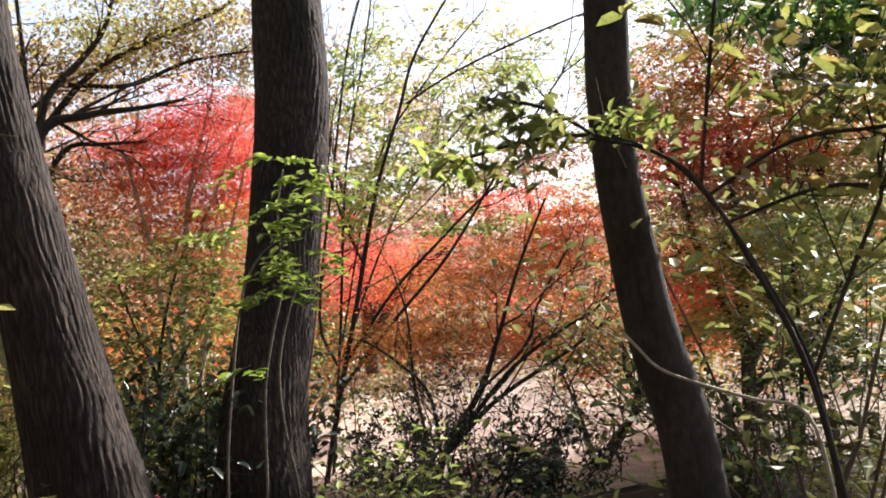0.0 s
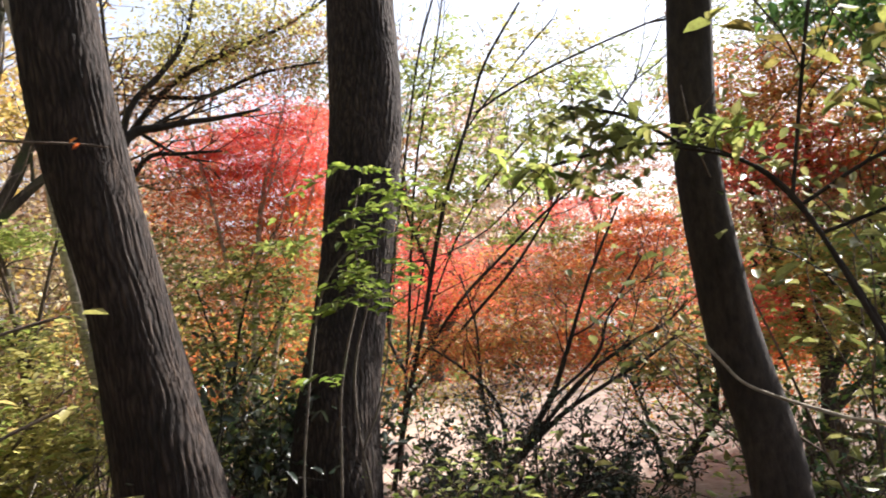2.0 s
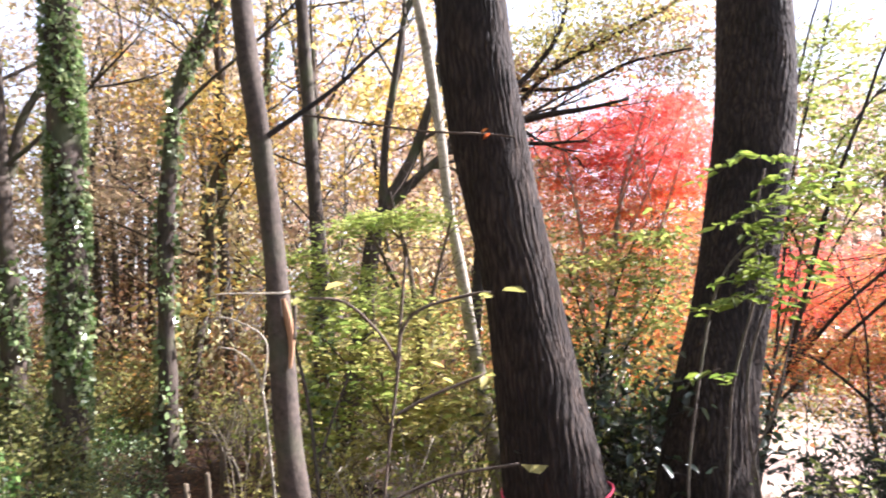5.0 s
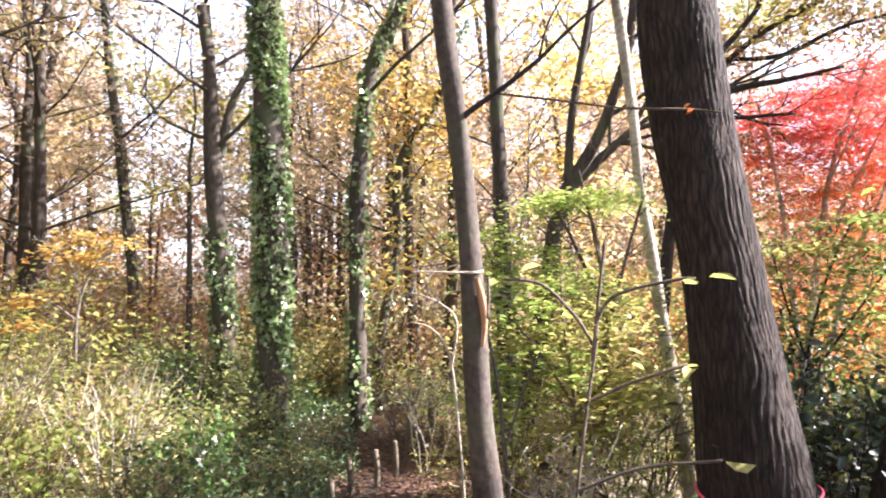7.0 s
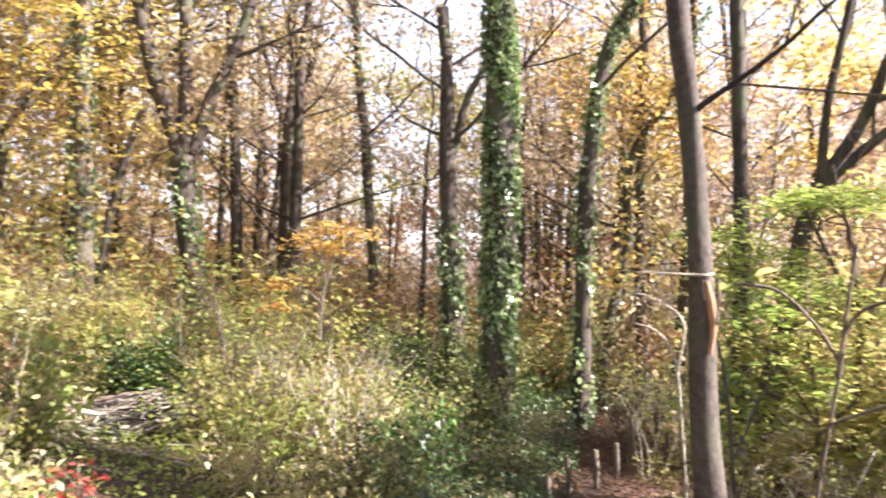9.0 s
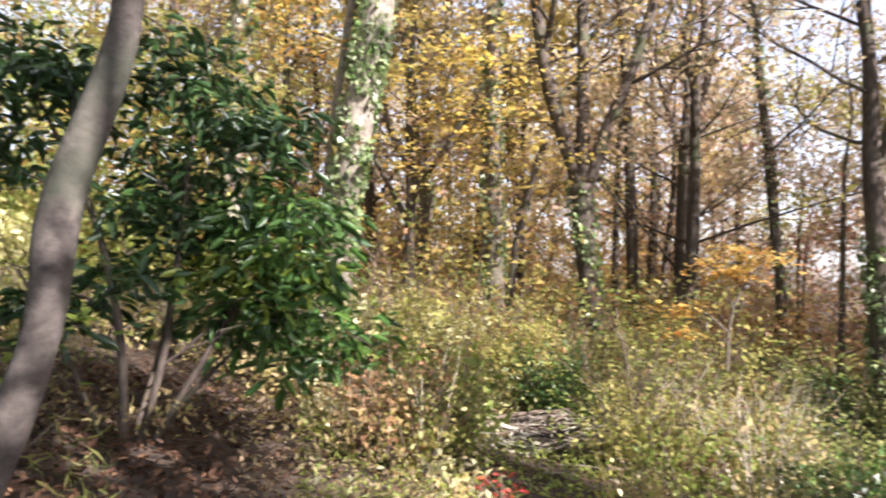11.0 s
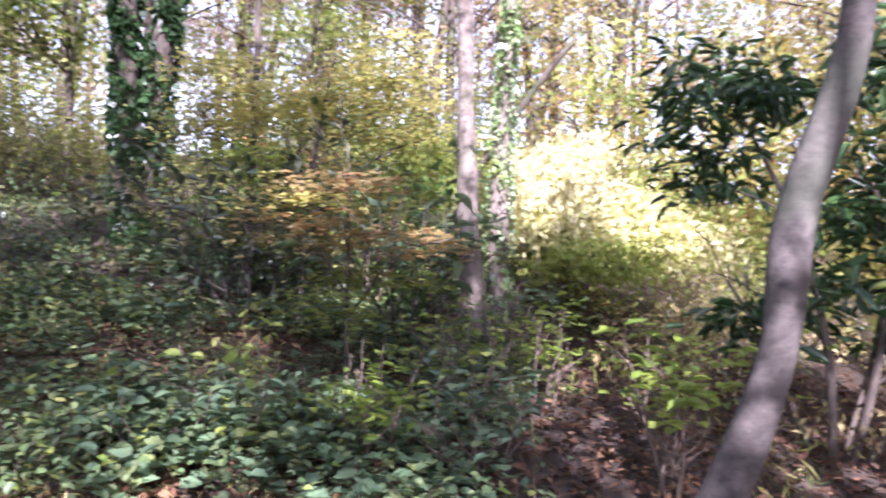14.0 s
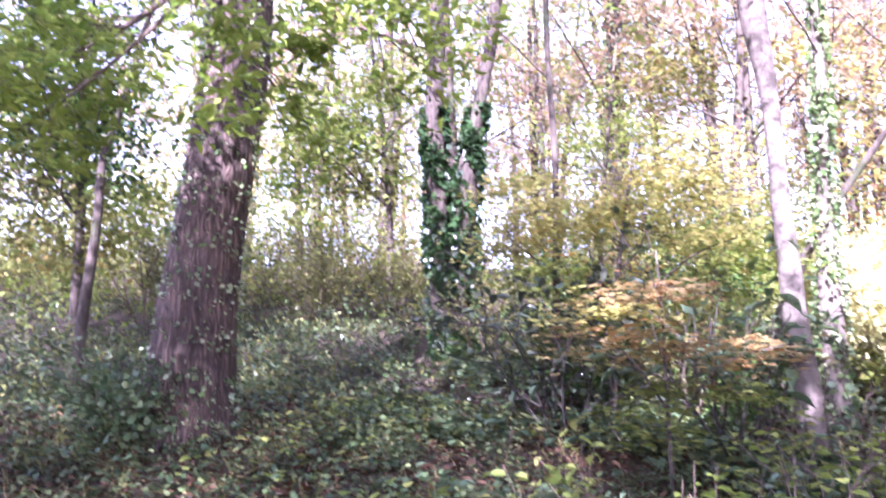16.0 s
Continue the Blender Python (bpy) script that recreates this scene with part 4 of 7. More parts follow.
tiered(-0.75, 7.39, "spreading maple with tiers of orange-red leaves", [
    [(-0.85, 7.38, -0.96, 0.042), (-0.63, 7.40, -0.45, 0.037), (-0.23, 7.42, 0.10, 0.030), (-0.01, 7.42, 0.56, 0.022), (0.25, 7.42, 1.17, 0.016), (0.60, 7.40, 1.83, 0.010)],
    [(-0.63, 7.40, -0.48, 0.027), (-0.14, 7.42, -0.05, 0.025), (0.38, 7.41, 0.24, 0.020), (0.72, 7.39, 0.42, 0.016), (1.06, 7.35, 0.65, 0.011)],
    [(-0.57, 7.40, -0.40, 0.027), (0.05, 7.42, 0.23, 0.022), (0.55, 7.40, 0.55, 0.017), (0.91, 7.37, 0.72, 0.012), (1.12, 7.34, 0.91, 0.008)],
    [(-0.23, 7.42, 0.10, 0.017), (0.25, 7.42, 0.47, 0.015), (0.40, 7.41, 0.83, 0.011), (0.75, 7.39, 1.33, 0.008)],
    [(-0.70, 7.59, -0.55, 0.023), (-0.74, 7.59, 0.07, 0.018), (-1.02, 7.56, 0.44, 0.014), (-1.32, 7.51, 0.70, 0.010)],
    [(-0.77, 7.59, -0.65, 0.020), (-0.87, 7.58, 0.14, 0.015), (-0.86, 7.58, 0.86, 0.011), (-0.96, 7.56, 1.38, 0.008)]], [
    ((0.97, 9.47, 1.63), (0.6, 0.8, 0.3), 70, ORANGE), ((0.47, 9.61, 1.35), (0.95, 0.9, 0.42), 110, MIXED), ((0.97, 9.58, 0.94), (0.6, 0.8, 0.45), 48, MIXED), ((-0.66, 8.20, 0.60), (0.65, 0.7, 0.28), 60, MIXED),
    ((-1.62, 9.89, 1.39), (0.45, 0.8, 0.45), 30, RED), ((-0.91, 9.98, 1.30), (0.65, 0.8, 0.35), 32, MIXED), ((-0.35, 9.02, 0.86), (0.6, 0.7, 0.35), 46, MIXED), ((0.83, 8.99, 0.40), (0.5, 0.7, 0.3), 44, AMBER),
    ((0.05, 8.62, 0.47), (0.5, 0.6, 0.2), 30, ORANGE), ((-0.99, 7.96, 0.14), (0.45, 0.5, 0.1), 16, AMBER), ((1.05, 8.56, 0.04), (0.3, 0.5, 0.16), 20, ORANGE), ((0.23, 11.02, 2.10), (0.8, 0.8, 0.2), 30, RED), ((-1.15, 8.35, 0.70), (0.45, 0.6, 0.25), 28, MIXED), ((-0.52, 8.21, 0.28), (0.5, 0.5, 0.1), 14, RUSSET)], 0.038, 52, BARK_BLACK, flat=0.62, thin=0.028, puff=0.24, per=84, tier=0.2)
tiered(2.76, 9.11, "tall maple with mixed crimson, amber and green leaves", [
    [(2.75, 9.12, -1.02, 0.097), (2.81, 9.10, 0.02, 0.078), (2.82, 9.09, 1.19, 0.058), (2.89, 9.07, 2.29, 0.039), (3.05, 9.02, 3.23, 0.022)],
    [(2.80, 9.10, -0.31, 0.065), (3.34, 8.92, 0.74, 0.047), (3.70, 8.77, 1.70, 0.034), (3.96, 8.66, 2.70, 0.018)],
    [(2.80, 9.10, -0.11, 0.058), (2.45, 9.20, 1.04, 0.046), (2.30, 9.24, 1.86, 0.033), (2.07, 9.30, 2.56, 0.020)],
    [(2.79, 9.10, -0.63, 0.058), (3.60, 8.82, 0.21, 0.041), (4.07, 8.61, 0.84, 0.027), (4.38, 8.45, 1.23, 0.018)]], [
    ((2.94, 9.06, 2.80), (1.3, 1.0, 0.35), 100, AMBER), ((3.50, 8.85, 2.30), (1.3, 1.0, 0.4), 100, MIXED), ((2.45, 8.89, 2.26), (0.8, 0.8, 0.4), 70, RED), ((3.10, 9.11, 1.87), (1.4, 1.0, 0.4), 121, ROSE),
    ((2.87, 9.18, 1.38), (1.2, 1.0, 0.4), 94, LIME), ((3.84, 8.82, 1.18), (0.9, 1.0, 0.6), 94, LIME), ((2.56, 9.69, 0.88), (0.7, 0.8, 0.5), 81, RED), ((3.19, 9.50, 0.47), (1.0, 0.8, 0.4), 81, LIME),
    ((2.61, 10.20, 0.13), (0.5, 0.7, 0.3), 54, ORANGE), ((4.10, 9.14, 2.13), (0.9, 0.9, 0.5), 81, LIME), ((2.00, 9.21, 2.69), (0.5, 0.7, 0.3), 45, ROSE), ((0.85, 9.99, 2.54), (0.5, 0.7, 0.2), 27, ROSE), ((2.30, 8.80, 3.15), (0.9, 0.8, 0.3), 60, MIXED), ((3.50, 8.40, 3.30), (1.0, 0.8, 0.35), 70, AMBER), ((4.30, 8.10, 3.00), (0.9, 0.8, 0.4), 70, OLIVE), ((3.00, 8.60, 3.70), (0.9, 0.8, 0.25), 50, OLIVE)], 0.046, 53, BARK_BLACK, flat=0.6, thin=0.03, puff=0.28, per=90, tier=0.22)
tiered(-2.12, 12.34, "red maple at the edge of the clearing", [
    [(-2.06, 12.36, -0.35, 0.117), (-2.03, 12.36, 0.56, 0.099), (-2.02, 12.36, 1.38, 0.072), (-2.12, 12.34, 2.03, 0.045)], [(-2.03, 12.36, 0.19, 0.072), (-1.35, 12.45, 1.02, 0.054), (-0.65, 12.51, 1.48, 0.036)]], [
    ((-2.15, 12.34, 1.76), (0.7, 0.8, 0.5), 40, RED), ((-1.11, 12.48, 1.44), (0.9, 0.8, 0.4), 44, RED), ((-1.72, 12.41, 0.88), (0.9, 0.8, 0.3), 36, ORANGE)], 0.065, 54, BARK_WOOD, tier=0.24, puff=0.32, per=52, thin=0.03)
tiered(-2.11, 8.72, "slender tree with small light green leaves in the sun", [
    [(-2.11, 8.73, -1.29, 0.022), (-1.79, 8.80, 0.60, 0.018), (-1.49, 8.85, 2.52, 0.014), (-1.14, 8.91, 3.78, 0.011), (-0.88, 8.94, 4.80, 0.011)],
    [(-1.87, 9.08, 0.31, 0.015), (-1.02, 9.20, 1.95, 0.011), (-0.23, 9.26, 2.80, 0.011), (0.52, 9.24, 3.43, 0.011)],
    [(-1.86, 9.08, 0.43, 0.013), (-1.21, 9.19, 2.51, 0.011), (-0.40, 9.26, 3.56, 0.011), (0.29, 9.26, 4.21, 0.011)]], [
    ((-1.11, 9.48, 3.57), (0.70, 0.98, 1.05), 55, LIME), ((-0.50, 9.52, 2.94), (0.91, 0.98, 0.63), 55, LIME), ((0.37, 9.54, 3.23), (0.84, 0.98, 0.70), 45, LIME), ((-0.11, 9.54, 3.86), (1.12, 0.98, 0.49), 40, GOLD),
    ((-0.83, 9.23, 2.27), (0.98, 0.84, 0.42), 40, LIME), ((-1.30, 8.60, 2.14), (0.42, 0.56, 0.56), 24, LIME), ((-0.15, 8.98, 1.76), (0.63, 0.70, 0.22), 20, LIME)], 0.07, 153, BARK_BLACK, per=22, puff=0.11, name="slender_tree", flat=0.6, thin=0.02, leaf="round", wide=0.5, side=9)
tiered(-4.46, 5.11, "slender tree with level sprays of lime leaves", [
    [(-4.09, 5.38, 0.09, 0.028), (-4.07, 5.39, 1.04, 0.024), (-4.11, 5.37, 1.66, 0.019), (-4.17, 5.32, 2.00, 0.014), (-4.22, 5.29, 2.30, 0.010)], [(-4.08, 5.39, 1.14, 0.019), (-4.35, 5.19, 1.92, 0.014), (-4.50, 5.08, 2.07, 0.010)], [(-4.07, 5.39, 0.94, 0.019), (-3.83, 5.54, 1.89, 0.014), (-3.79, 5.57, 2.03, 0.010)]], [
    ((-4.17, 5.32, 2.04), (0.5, 0.45, 0.05), 34, LIME), ((-4.39, 4.91, 1.45), (0.5, 0.5, 0.25), 24, LIME), ((-4.06, 5.40, 1.23), (0.5, 0.5, 0.25), 24, OLIVE), ((-4.46, 5.11, 0.88), (0.7, 0.5, 0.15), 26, GOLD), ((-3.91, 5.26, 0.50), (0.6, 0.5, 0.12), 26, GOLD), ((-4.86, 5.04, 1.71), (0.4, 0.4, 0.2), 16, LIME)], 0.055, 154, TWIG, per=40, puff=0.17, name="slender_tree", leaf="round", thin=0.03)
maple(0.87, 7.98, "small maple with lime and amber leaves", LIME, [(0.1, 0, 1, 1.5, 0.06), (0.4, 0.2, 1, 1.3, 0.03), (-0.4, 0, 1, 1.3, 0.03)], 0.14, 2600, 0.05, 55, 0.6, (AMBER, 0.2, 0.4), twigs=2)
tiered(-3.52, -4.35, "young tree with level tiers of amber leaves", [
    [(-3.52, -4.35, 0.85, 0.014), (-3.50, -4.33, 1.40, 0.012), (-3.46, -4.28, 1.90, 0.009), (-3.42, -4.26, 2.40, 0.006)],
    [(-3.50, -4.33, 1.30, 0.009), (-3.70, -4.10, 1.70, 0.007), (-3.95, -3.85, 1.82, 0.005)], [(-3.50, -4.33, 1.45, 0.009), (-3.25, -4.40, 1.80, 0.007), (-2.98, -4.50, 1.92, 0.005)]], [
    ((-3.16, -4.40, 1.94), (0.34, 0.30, 0.05), 9, FADED), ((-3.53, -4.13, 1.90), (0.34, 0.30, 0.06), 10, FADED), ((-3.84, -3.90, 1.80), (0.28, 0.28, 0.05), 8, FADED), ((-3.38, -4.24, 2.24), (0.36, 0.30, 0.06), 12, FADED), ((-3.16, -4.40, 2.12), (0.25, 0.28, 0.05), 10, GOLD),
    ((-3.60, -4.20, 1.62), (0.45, 0.35, 0.08), 12, LIME), ((-3.30, -4.30, 1.42), (0.35, 0.30, 0.08), 9, LIME)], 0.075, 56, BARK_WOOD, 0.85, "kite", 0.6, 0.015, 0.13, per=20, side=3, tier=0.12)
tiered(-4.10, -5.80, "young tree with level tiers of yellow-green leaves", [
    [(-4.10, -5.80, 1.05, 0.030), (-4.12, -5.76, 2.00, 0.024), (-4.20, -5.70, 2.80, 0.016), (-4.30, -5.62, 3.50, 0.008)],
    [(-4.12, -5.76, 1.90, 0.016), (-3.75, -6.00, 2.45, 0.011), (-3.42, -6.20, 2.80, 0.007)], [(-4.12, -5.76, 2.00, 0.016), (-4.60, -5.45, 2.55, 0.011), (-4.98, -5.15, 2.75, 0.007)]], [
    ((-3.43, -6.20, 2.80), (0.40, 0.40, 0.16), 30, GOLD), ((-3.92, -5.93, 2.97), (0.45, 0.40, 0.22), 36, GOLD), ((-4.39, -5.61, 3.08), (0.45, 0.40, 0.25), 40, TURNING), ((-4.76, -5.31, 2.89), (0.40, 0.40, 0.25), 34, GOLD), ((-4.98, -5.12, 2.61), (0.35, 0.35, 0.18), 26, LIME),
    ((-3.76, -6.02, 2.53), (0.50, 0.40, 0.14), 32, LIME), ((-4.68, -5.38, 3.42), (0.45, 0.40, 0.20), 26, GOLD), ((-4.30, -5.65, 2.30), (0.60, 0.45, 0.16), 36, TURNING), ((-3.95, -5.85, 1.95), (0.50, 0.40, 0.16), 24, OLIVE), ((-3.55, -6.10, 3.25), (0.40, 0.40, 0.15), 20, GOLD)], 0.065, 57, BARK_WOOD, 0.75, "kite", 0.6, 0.025, 0.17, per=26, side=4, tier=0.17)
bush(-3.62, -5.75, "dark evergreen shrub with rounded leathery leaves", DUSKY, 1.1, 0.7, 6, 420, 0.1, 0.12, 0.6, 87, leaf="round", wide=0.55, level=2, kids=(3, 4), bark=BARK_BLACK)
bush(-4.45, -4.80, "shrub with large blue-green leaves", SLATE, 1.1, 0.6, 6, 240, 0.15, 0.1, 0.8, 88, leaf="round", wide=0.5, droop=0.2, bark=BARK_BLACK, skirt=0.0, clear=0.5)
tiered(-7.55, 2.46, "little maple with pale orange leaves in flat sprays", [[(-7.55, 2.46, 0.79, 0.013), (-7.55, 2.48, 1.17, 0.012), (-7.53, 2.54, 1.43, 0.010), (-7.48, 2.65, 1.65, 0.008), (-7.43, 2.77, 1.78, 0.008)], [(-7.55, 2.47, 1.14, 0.009), (-7.61, 2.31, 1.29, 0.008), (-7.67, 2.13, 1.40, 0.008)], [(-7.54, 2.51, 1.33, 0.008), (-7.56, 2.45, 1.59, 0.008), (-7.62, 2.28, 1.78, 0.008)]], [
    ((-7.51, 2.57, 1.81), (0.42, 0.35, 0.14), 20, AMBER), ((-7.64, 2.23, 1.74), (0.12, 0.2, 0.04), 4, AMBER), ((-7.68, 2.08, 1.40), (0.25, 0.25, 0.14), 9, AMBER), ((-7.53, 2.53, 1.65), (0.2, 0.2, 0.06), 6, AMBER), ((-7.51, 1.97, 1.11), (0.3, 0.25, 0.05), 6, AMBER)], 0.065, 59, BARK_GREY, 0.75, "round", 0.6, 0.02, 0.1, per=15)

for gx0, gy0, look_of, sd, masses in (
        (-12.3, -0.6, "tall tree with golden-yellow leaves in broad layers", 181, [((-12.0, 0.0, 5.2), 60, YELLOW), ((-12.0, -0.7, 4.5), 60, YELLOW), ((-12.0, 0.5, 4.0), 50, YELLOW), ((-12.0, -1.4, 5.1), 50, GOLD), ((-12.0, -0.3, 3.5), 40, YELLOW), ((-12.3, 1.1, 4.9), 50, YELLOW), ((-12.3, 1.3, 3.3), 40, YELLOW)]),
        (-11.4, -2.3, "tall tree with orange-tan leaves in broad layers", 182, [((-11.0, -2.1, 4.9), 60, AMBER), ((-11.0, -2.2, 4.2), 50, GOLD), ((-11.0, -2.0, 3.4), 40, RUSSET), ((-11.3, -3.4, 4.8), 50, GOLD), ((-11.3, -2.8, 5.6), 40, YELLOW)])):
    gz0 = float(ground(gx0, gy0))
    tiered(gx0, gy0, look_of, [[(gx0, gy0, gz0 - 0.1, 0.10), (gx0 - 0.1, gy0 + 0.05, 2.6, 0.08), (gx0, gy0, 4.4, 0.05), (gx0 + 0.1, gy0 + 0.1, 5.8, 0.02)], [(gx0 - 0.1, gy0 + 0.05, 2.4, 0.05), (gx0 + 0.1, gy0 - 0.6, 3.6, 0.03), (gx0 + 0.2, gy0 - 1.0, 4.6, 0.015)], [(gx0 - 0.1, gy0 + 0.05, 2.8, 0.05), (gx0 + 0.1, gy0 + 0.7, 3.8, 0.03), (gx0 + 0.1, gy0 + 1.3, 4.8, 0.015)]],
           [(mid, (1.0, 0.95, 0.45), int(n * 0.48), mat) for mid, n, mat in masses], 0.1, sd, BARK_WOOD, 0.7, "kite", 0.6, 0.03, 0.27, "tree", 18, tier=0.25, side=3)
tiered(-4.78, 7.65, "dark many-branched tree with sparse olive leaves", [
    [(-4.80, 7.64, 0.87, 0.074), (-4.68, 7.71, 1.95, 0.069), (-4.46, 7.85, 3.16, 0.059), (-4.06, 8.06, 3.35, 0.042), (-3.54, 8.30, 3.41, 0.028), (-3.10, 8.48, 3.48, 0.016)],
    [(-4.54, 7.80, 2.70, 0.052), (-4.38, 7.89, 3.51, 0.041), (-4.05, 8.06, 3.92, 0.033), (-3.79, 8.19, 4.29, 0.024), (-3.63, 8.26, 4.84, 0.018)],
    [(-4.65, 8.19, 3.24, 0.043), (-4.14, 8.47, 3.90, 0.035), (-3.50, 8.75, 4.27, 0.029), (-2.82, 8.99, 4.57, 0.023), (-2.21, 9.16, 4.94, 0.017)],
    [(-4.74, 7.91, 2.25, 0.041), (-4.38, 8.12, 3.01, 0.030), (-4.03, 8.30, 3.07, 0.022), (-3.61, 8.49, 3.07, 0.013)],
    [(-4.53, 7.80, 2.81, 0.035), (-4.51, 7.82, 3.81, 0.026), (-4.51, 7.82, 4.46, 0.020), (-4.51, 7.82, 4.93, 0.015)],
    [(-4.45, 8.53, 3.83, 0.029), (-3.86, 8.82, 3.81, 0.026), (-3.25, 9.06, 4.05, 0.020), (-2.56, 9.28, 4.14, 0.014)]], [
    ((-3.97, 8.77, 4.34), (1.0, 0.9, 0.5), 100, GOLD), ((-3.17, 9.51, 4.43), (0.9, 0.9, 0.45), 100, RUSSET), ((-3.49, 8.97, 4.60), (1.2, 0.8, 0.4), 90, GOLD), ((-4.50, 8.51, 3.84), (0.5, 0.8, 0.5), 41, RUSSET), ((-2.81, 9.62, 4.12), (0.4, 0.8, 0.25), 32, OLIVE),
    ((-4.47, 8.30, 2.66), (0.5, 0.7, 0.6), 41, RUSSET), ((-4.26, 7.96, 1.83), (0.6, 0.7, 0.5), 41, OLIVE)], 0.05, 155, BARK_BLACK, flat=0.5, per=26, puff=0.2, name="tree")

# sapling with dark crooked stems before the clearing
tree([(-2.00, 8.18, -0.87, 0.030), (-1.82, 8.22, -0.18, 0.030), (-1.43, 8.30, 1.11, 0.027), (-1.13, 8.34, 2.12, 0.021), (-0.77, 8.39, 2.99, 0.018), (-0.53, 8.40, 3.57, 0.015), (-0.07, 8.42, 4.20, 0.012)], "dark crooked sapling with sparse light green leaves", BARK_BLACK, limbs=[
    [(-1.63, 8.27, 0.41, 0.021), (-1.08, 8.36, 1.07, 0.019), (-0.59, 8.40, 1.49, 0.017), (0.01, 8.42, 1.97, 0.013), (0.74, 8.39, 2.42, 0.012)],
    [(-1.73, 8.24, 0.12, 0.019), (-1.05, 8.36, 0.81, 0.018), (-0.42, 8.42, 1.41, 0.017), (0.24, 8.42, 2.25, 0.012), (1.02, 8.37, 3.17, 0.012)],
    [(-1.73, 8.24, 0.36, 0.019), (-1.86, 8.21, 0.93, 0.017), (-1.53, 8.28, 2.46, 0.012), (-1.23, 8.33, 3.72, 0.012), (-0.97, 8.37, 4.43, 0.012)],
    [(-0.68, 8.40, 3.08, 0.012), (-0.12, 8.42, 3.35, 0.012), (0.65, 8.40, 3.60, 0.012), (1.21, 8.34, 3.74, 0.012)],
    [(-1.34, 8.31, 1.40, 0.013), (-1.51, 8.28, 1.97, 0.012), (-1.59, 8.27, 2.48, 0.012)]], height=3.0, boughs=0, bough=1.3, crown=(LIME, 3600, 0.075, 0.13, 0.7), seed=61, level=2, kids=(3, 4), rough=lumps(0.05, 2.0))
arch = tree([(1.24, 3.08, 0.31, 0.014), (1.17, 3.11, 0.83, 0.012), (1.04, 3.15, 1.22, 0.011), (0.88, 3.20, 1.59, 0.009), (0.71, 3.25, 1.76, 0.008), (0.47, 3.29, 1.85, 0.008)], "arching young tree with broad yellow-green leaves", BARK_BLACK, limbs=[
    [(0.88, 3.20, 1.59, 0.008), (0.94, 3.19, 1.92, 0.008), (0.99, 3.17, 2.20, 0.008), (1.04, 3.16, 2.44, 0.008)],
    [(0.91, 3.20, 1.55, 0.008), (1.21, 3.09, 1.71, 0.008), (1.50, 2.96, 1.71, 0.008)],
    [(0.96, 3.18, 1.43, 0.008), (1.28, 3.06, 1.52, 0.008), (1.50, 2.96, 1.49, 0.008)],
    [(1.19, 3.10, 0.81, 0.008), (1.33, 3.04, 1.15, 0.008), (1.46, 2.98, 1.45, 0.008)]], height=1.6, boughs=0, bough=0.7, crown=(TURNING, 700, 0.11, 0.16, 0.6), seed=62, level=2, kids=(3, 4), leaf="round", flare=1.1)
tiered(1.32, 3.26, "leafy side branch of the arching young tree", [[(1.25, 3.13, 0.13, 0.009), (1.21, 3.15, 0.80, 0.008), (1.07, 3.20, 1.22, 0.008), (0.88, 3.26, 1.60, 0.008), (0.70, 3.30, 1.78, 0.008), (0.45, 3.34, 1.87, 0.008), (0.22, 3.37, 1.88, 0.008), (-0.11, 3.37, 1.83, 0.008)], [(0.52, 3.33, 1.85, 0.008), (0.31, 3.36, 2.01, 0.008), (0.05, 3.37, 2.09, 0.008)]], [
    ((0.04, 3.32, 2.05), (0.14, 0.2, 0.05), 6, OLIVE), ((0.29, 3.31, 1.92), (0.2, 0.2, 0.08), 9, OLIVE), ((-0.10, 3.32, 1.88), (0.16, 0.2, 0.06), 6, LIME), ((0.61, 3.27, 1.91), (0.18, 0.2, 0.1), 8, LIME), ((0.13, 3.32, 1.77), (0.2, 0.2, 0.04), 5, OLIVE)], 0.075, 163, BARK_BLACK, 0.6, "round", 0.5, 0.03, 0.07, "arching_tree", 9, droop=0.25, side=2)
bush(1.52, 4.15, "tall shrub with dull green leaves", OLIVE, 2.3, 1.0, 7, 900, 0.095, 0.2, 0.6, 63, level=2, leaf="round", kids=(3, 4), thick=0.5)
bush(1.62, 5.80, "glossy dark evergreen shrub beside the clearing", EVERGREEN, 1.05, 1.0, 8, 1000, 0.07, 0.14, 0.4, 64, level=2, kids=(3, 4))
for spot, s, h in (((-0.38, 6.01), 65, 0.95), ((0.24, 6.42), 66, 0.6), ((-0.84, 6.57), 67, 0.85)):
    bush(*spot, "dark holly-like shrub with small glossy leaves", DUSKY, h, 0.9, 9, 1800, 0.05, 0.05, 0.3, s, bark=BARK_BLACK, level=2, kids=(4, 5), lean=0.75, group="holly-like shrubs", skirt=0.1, wide=0.55)
bush(-0.67, 4.27, "low shrub with fresh yellow-green leaves", LIME, 0.95, 0.6, 9, 700, 0.06, 0.1, 0.7, 68, leaf="round", lean=0.42, thick=0.6)
bush(-3.63, 5.20, "tall thin shrub with yellow-green leaves in layers", LIME, 1.5, 1.0, 5, 700, 0.06, 0.18, 0.7, 69, level=2, leaf="round", kids=(3, 3), flatten=0.25, thick=0.6)
for spot, s, h in (((-3.15, 7.43), 70, 1.3), ((-3.02, 7.99), 71, 1.2)):
    bush(*spot, "thin dark-leaved shrub in the shade", EVERGREEN, h, 1.0, 8, 1000, 0.06, 0.16, 0.4, s, level=2, kids=(3, 4), group="shade shrubs")

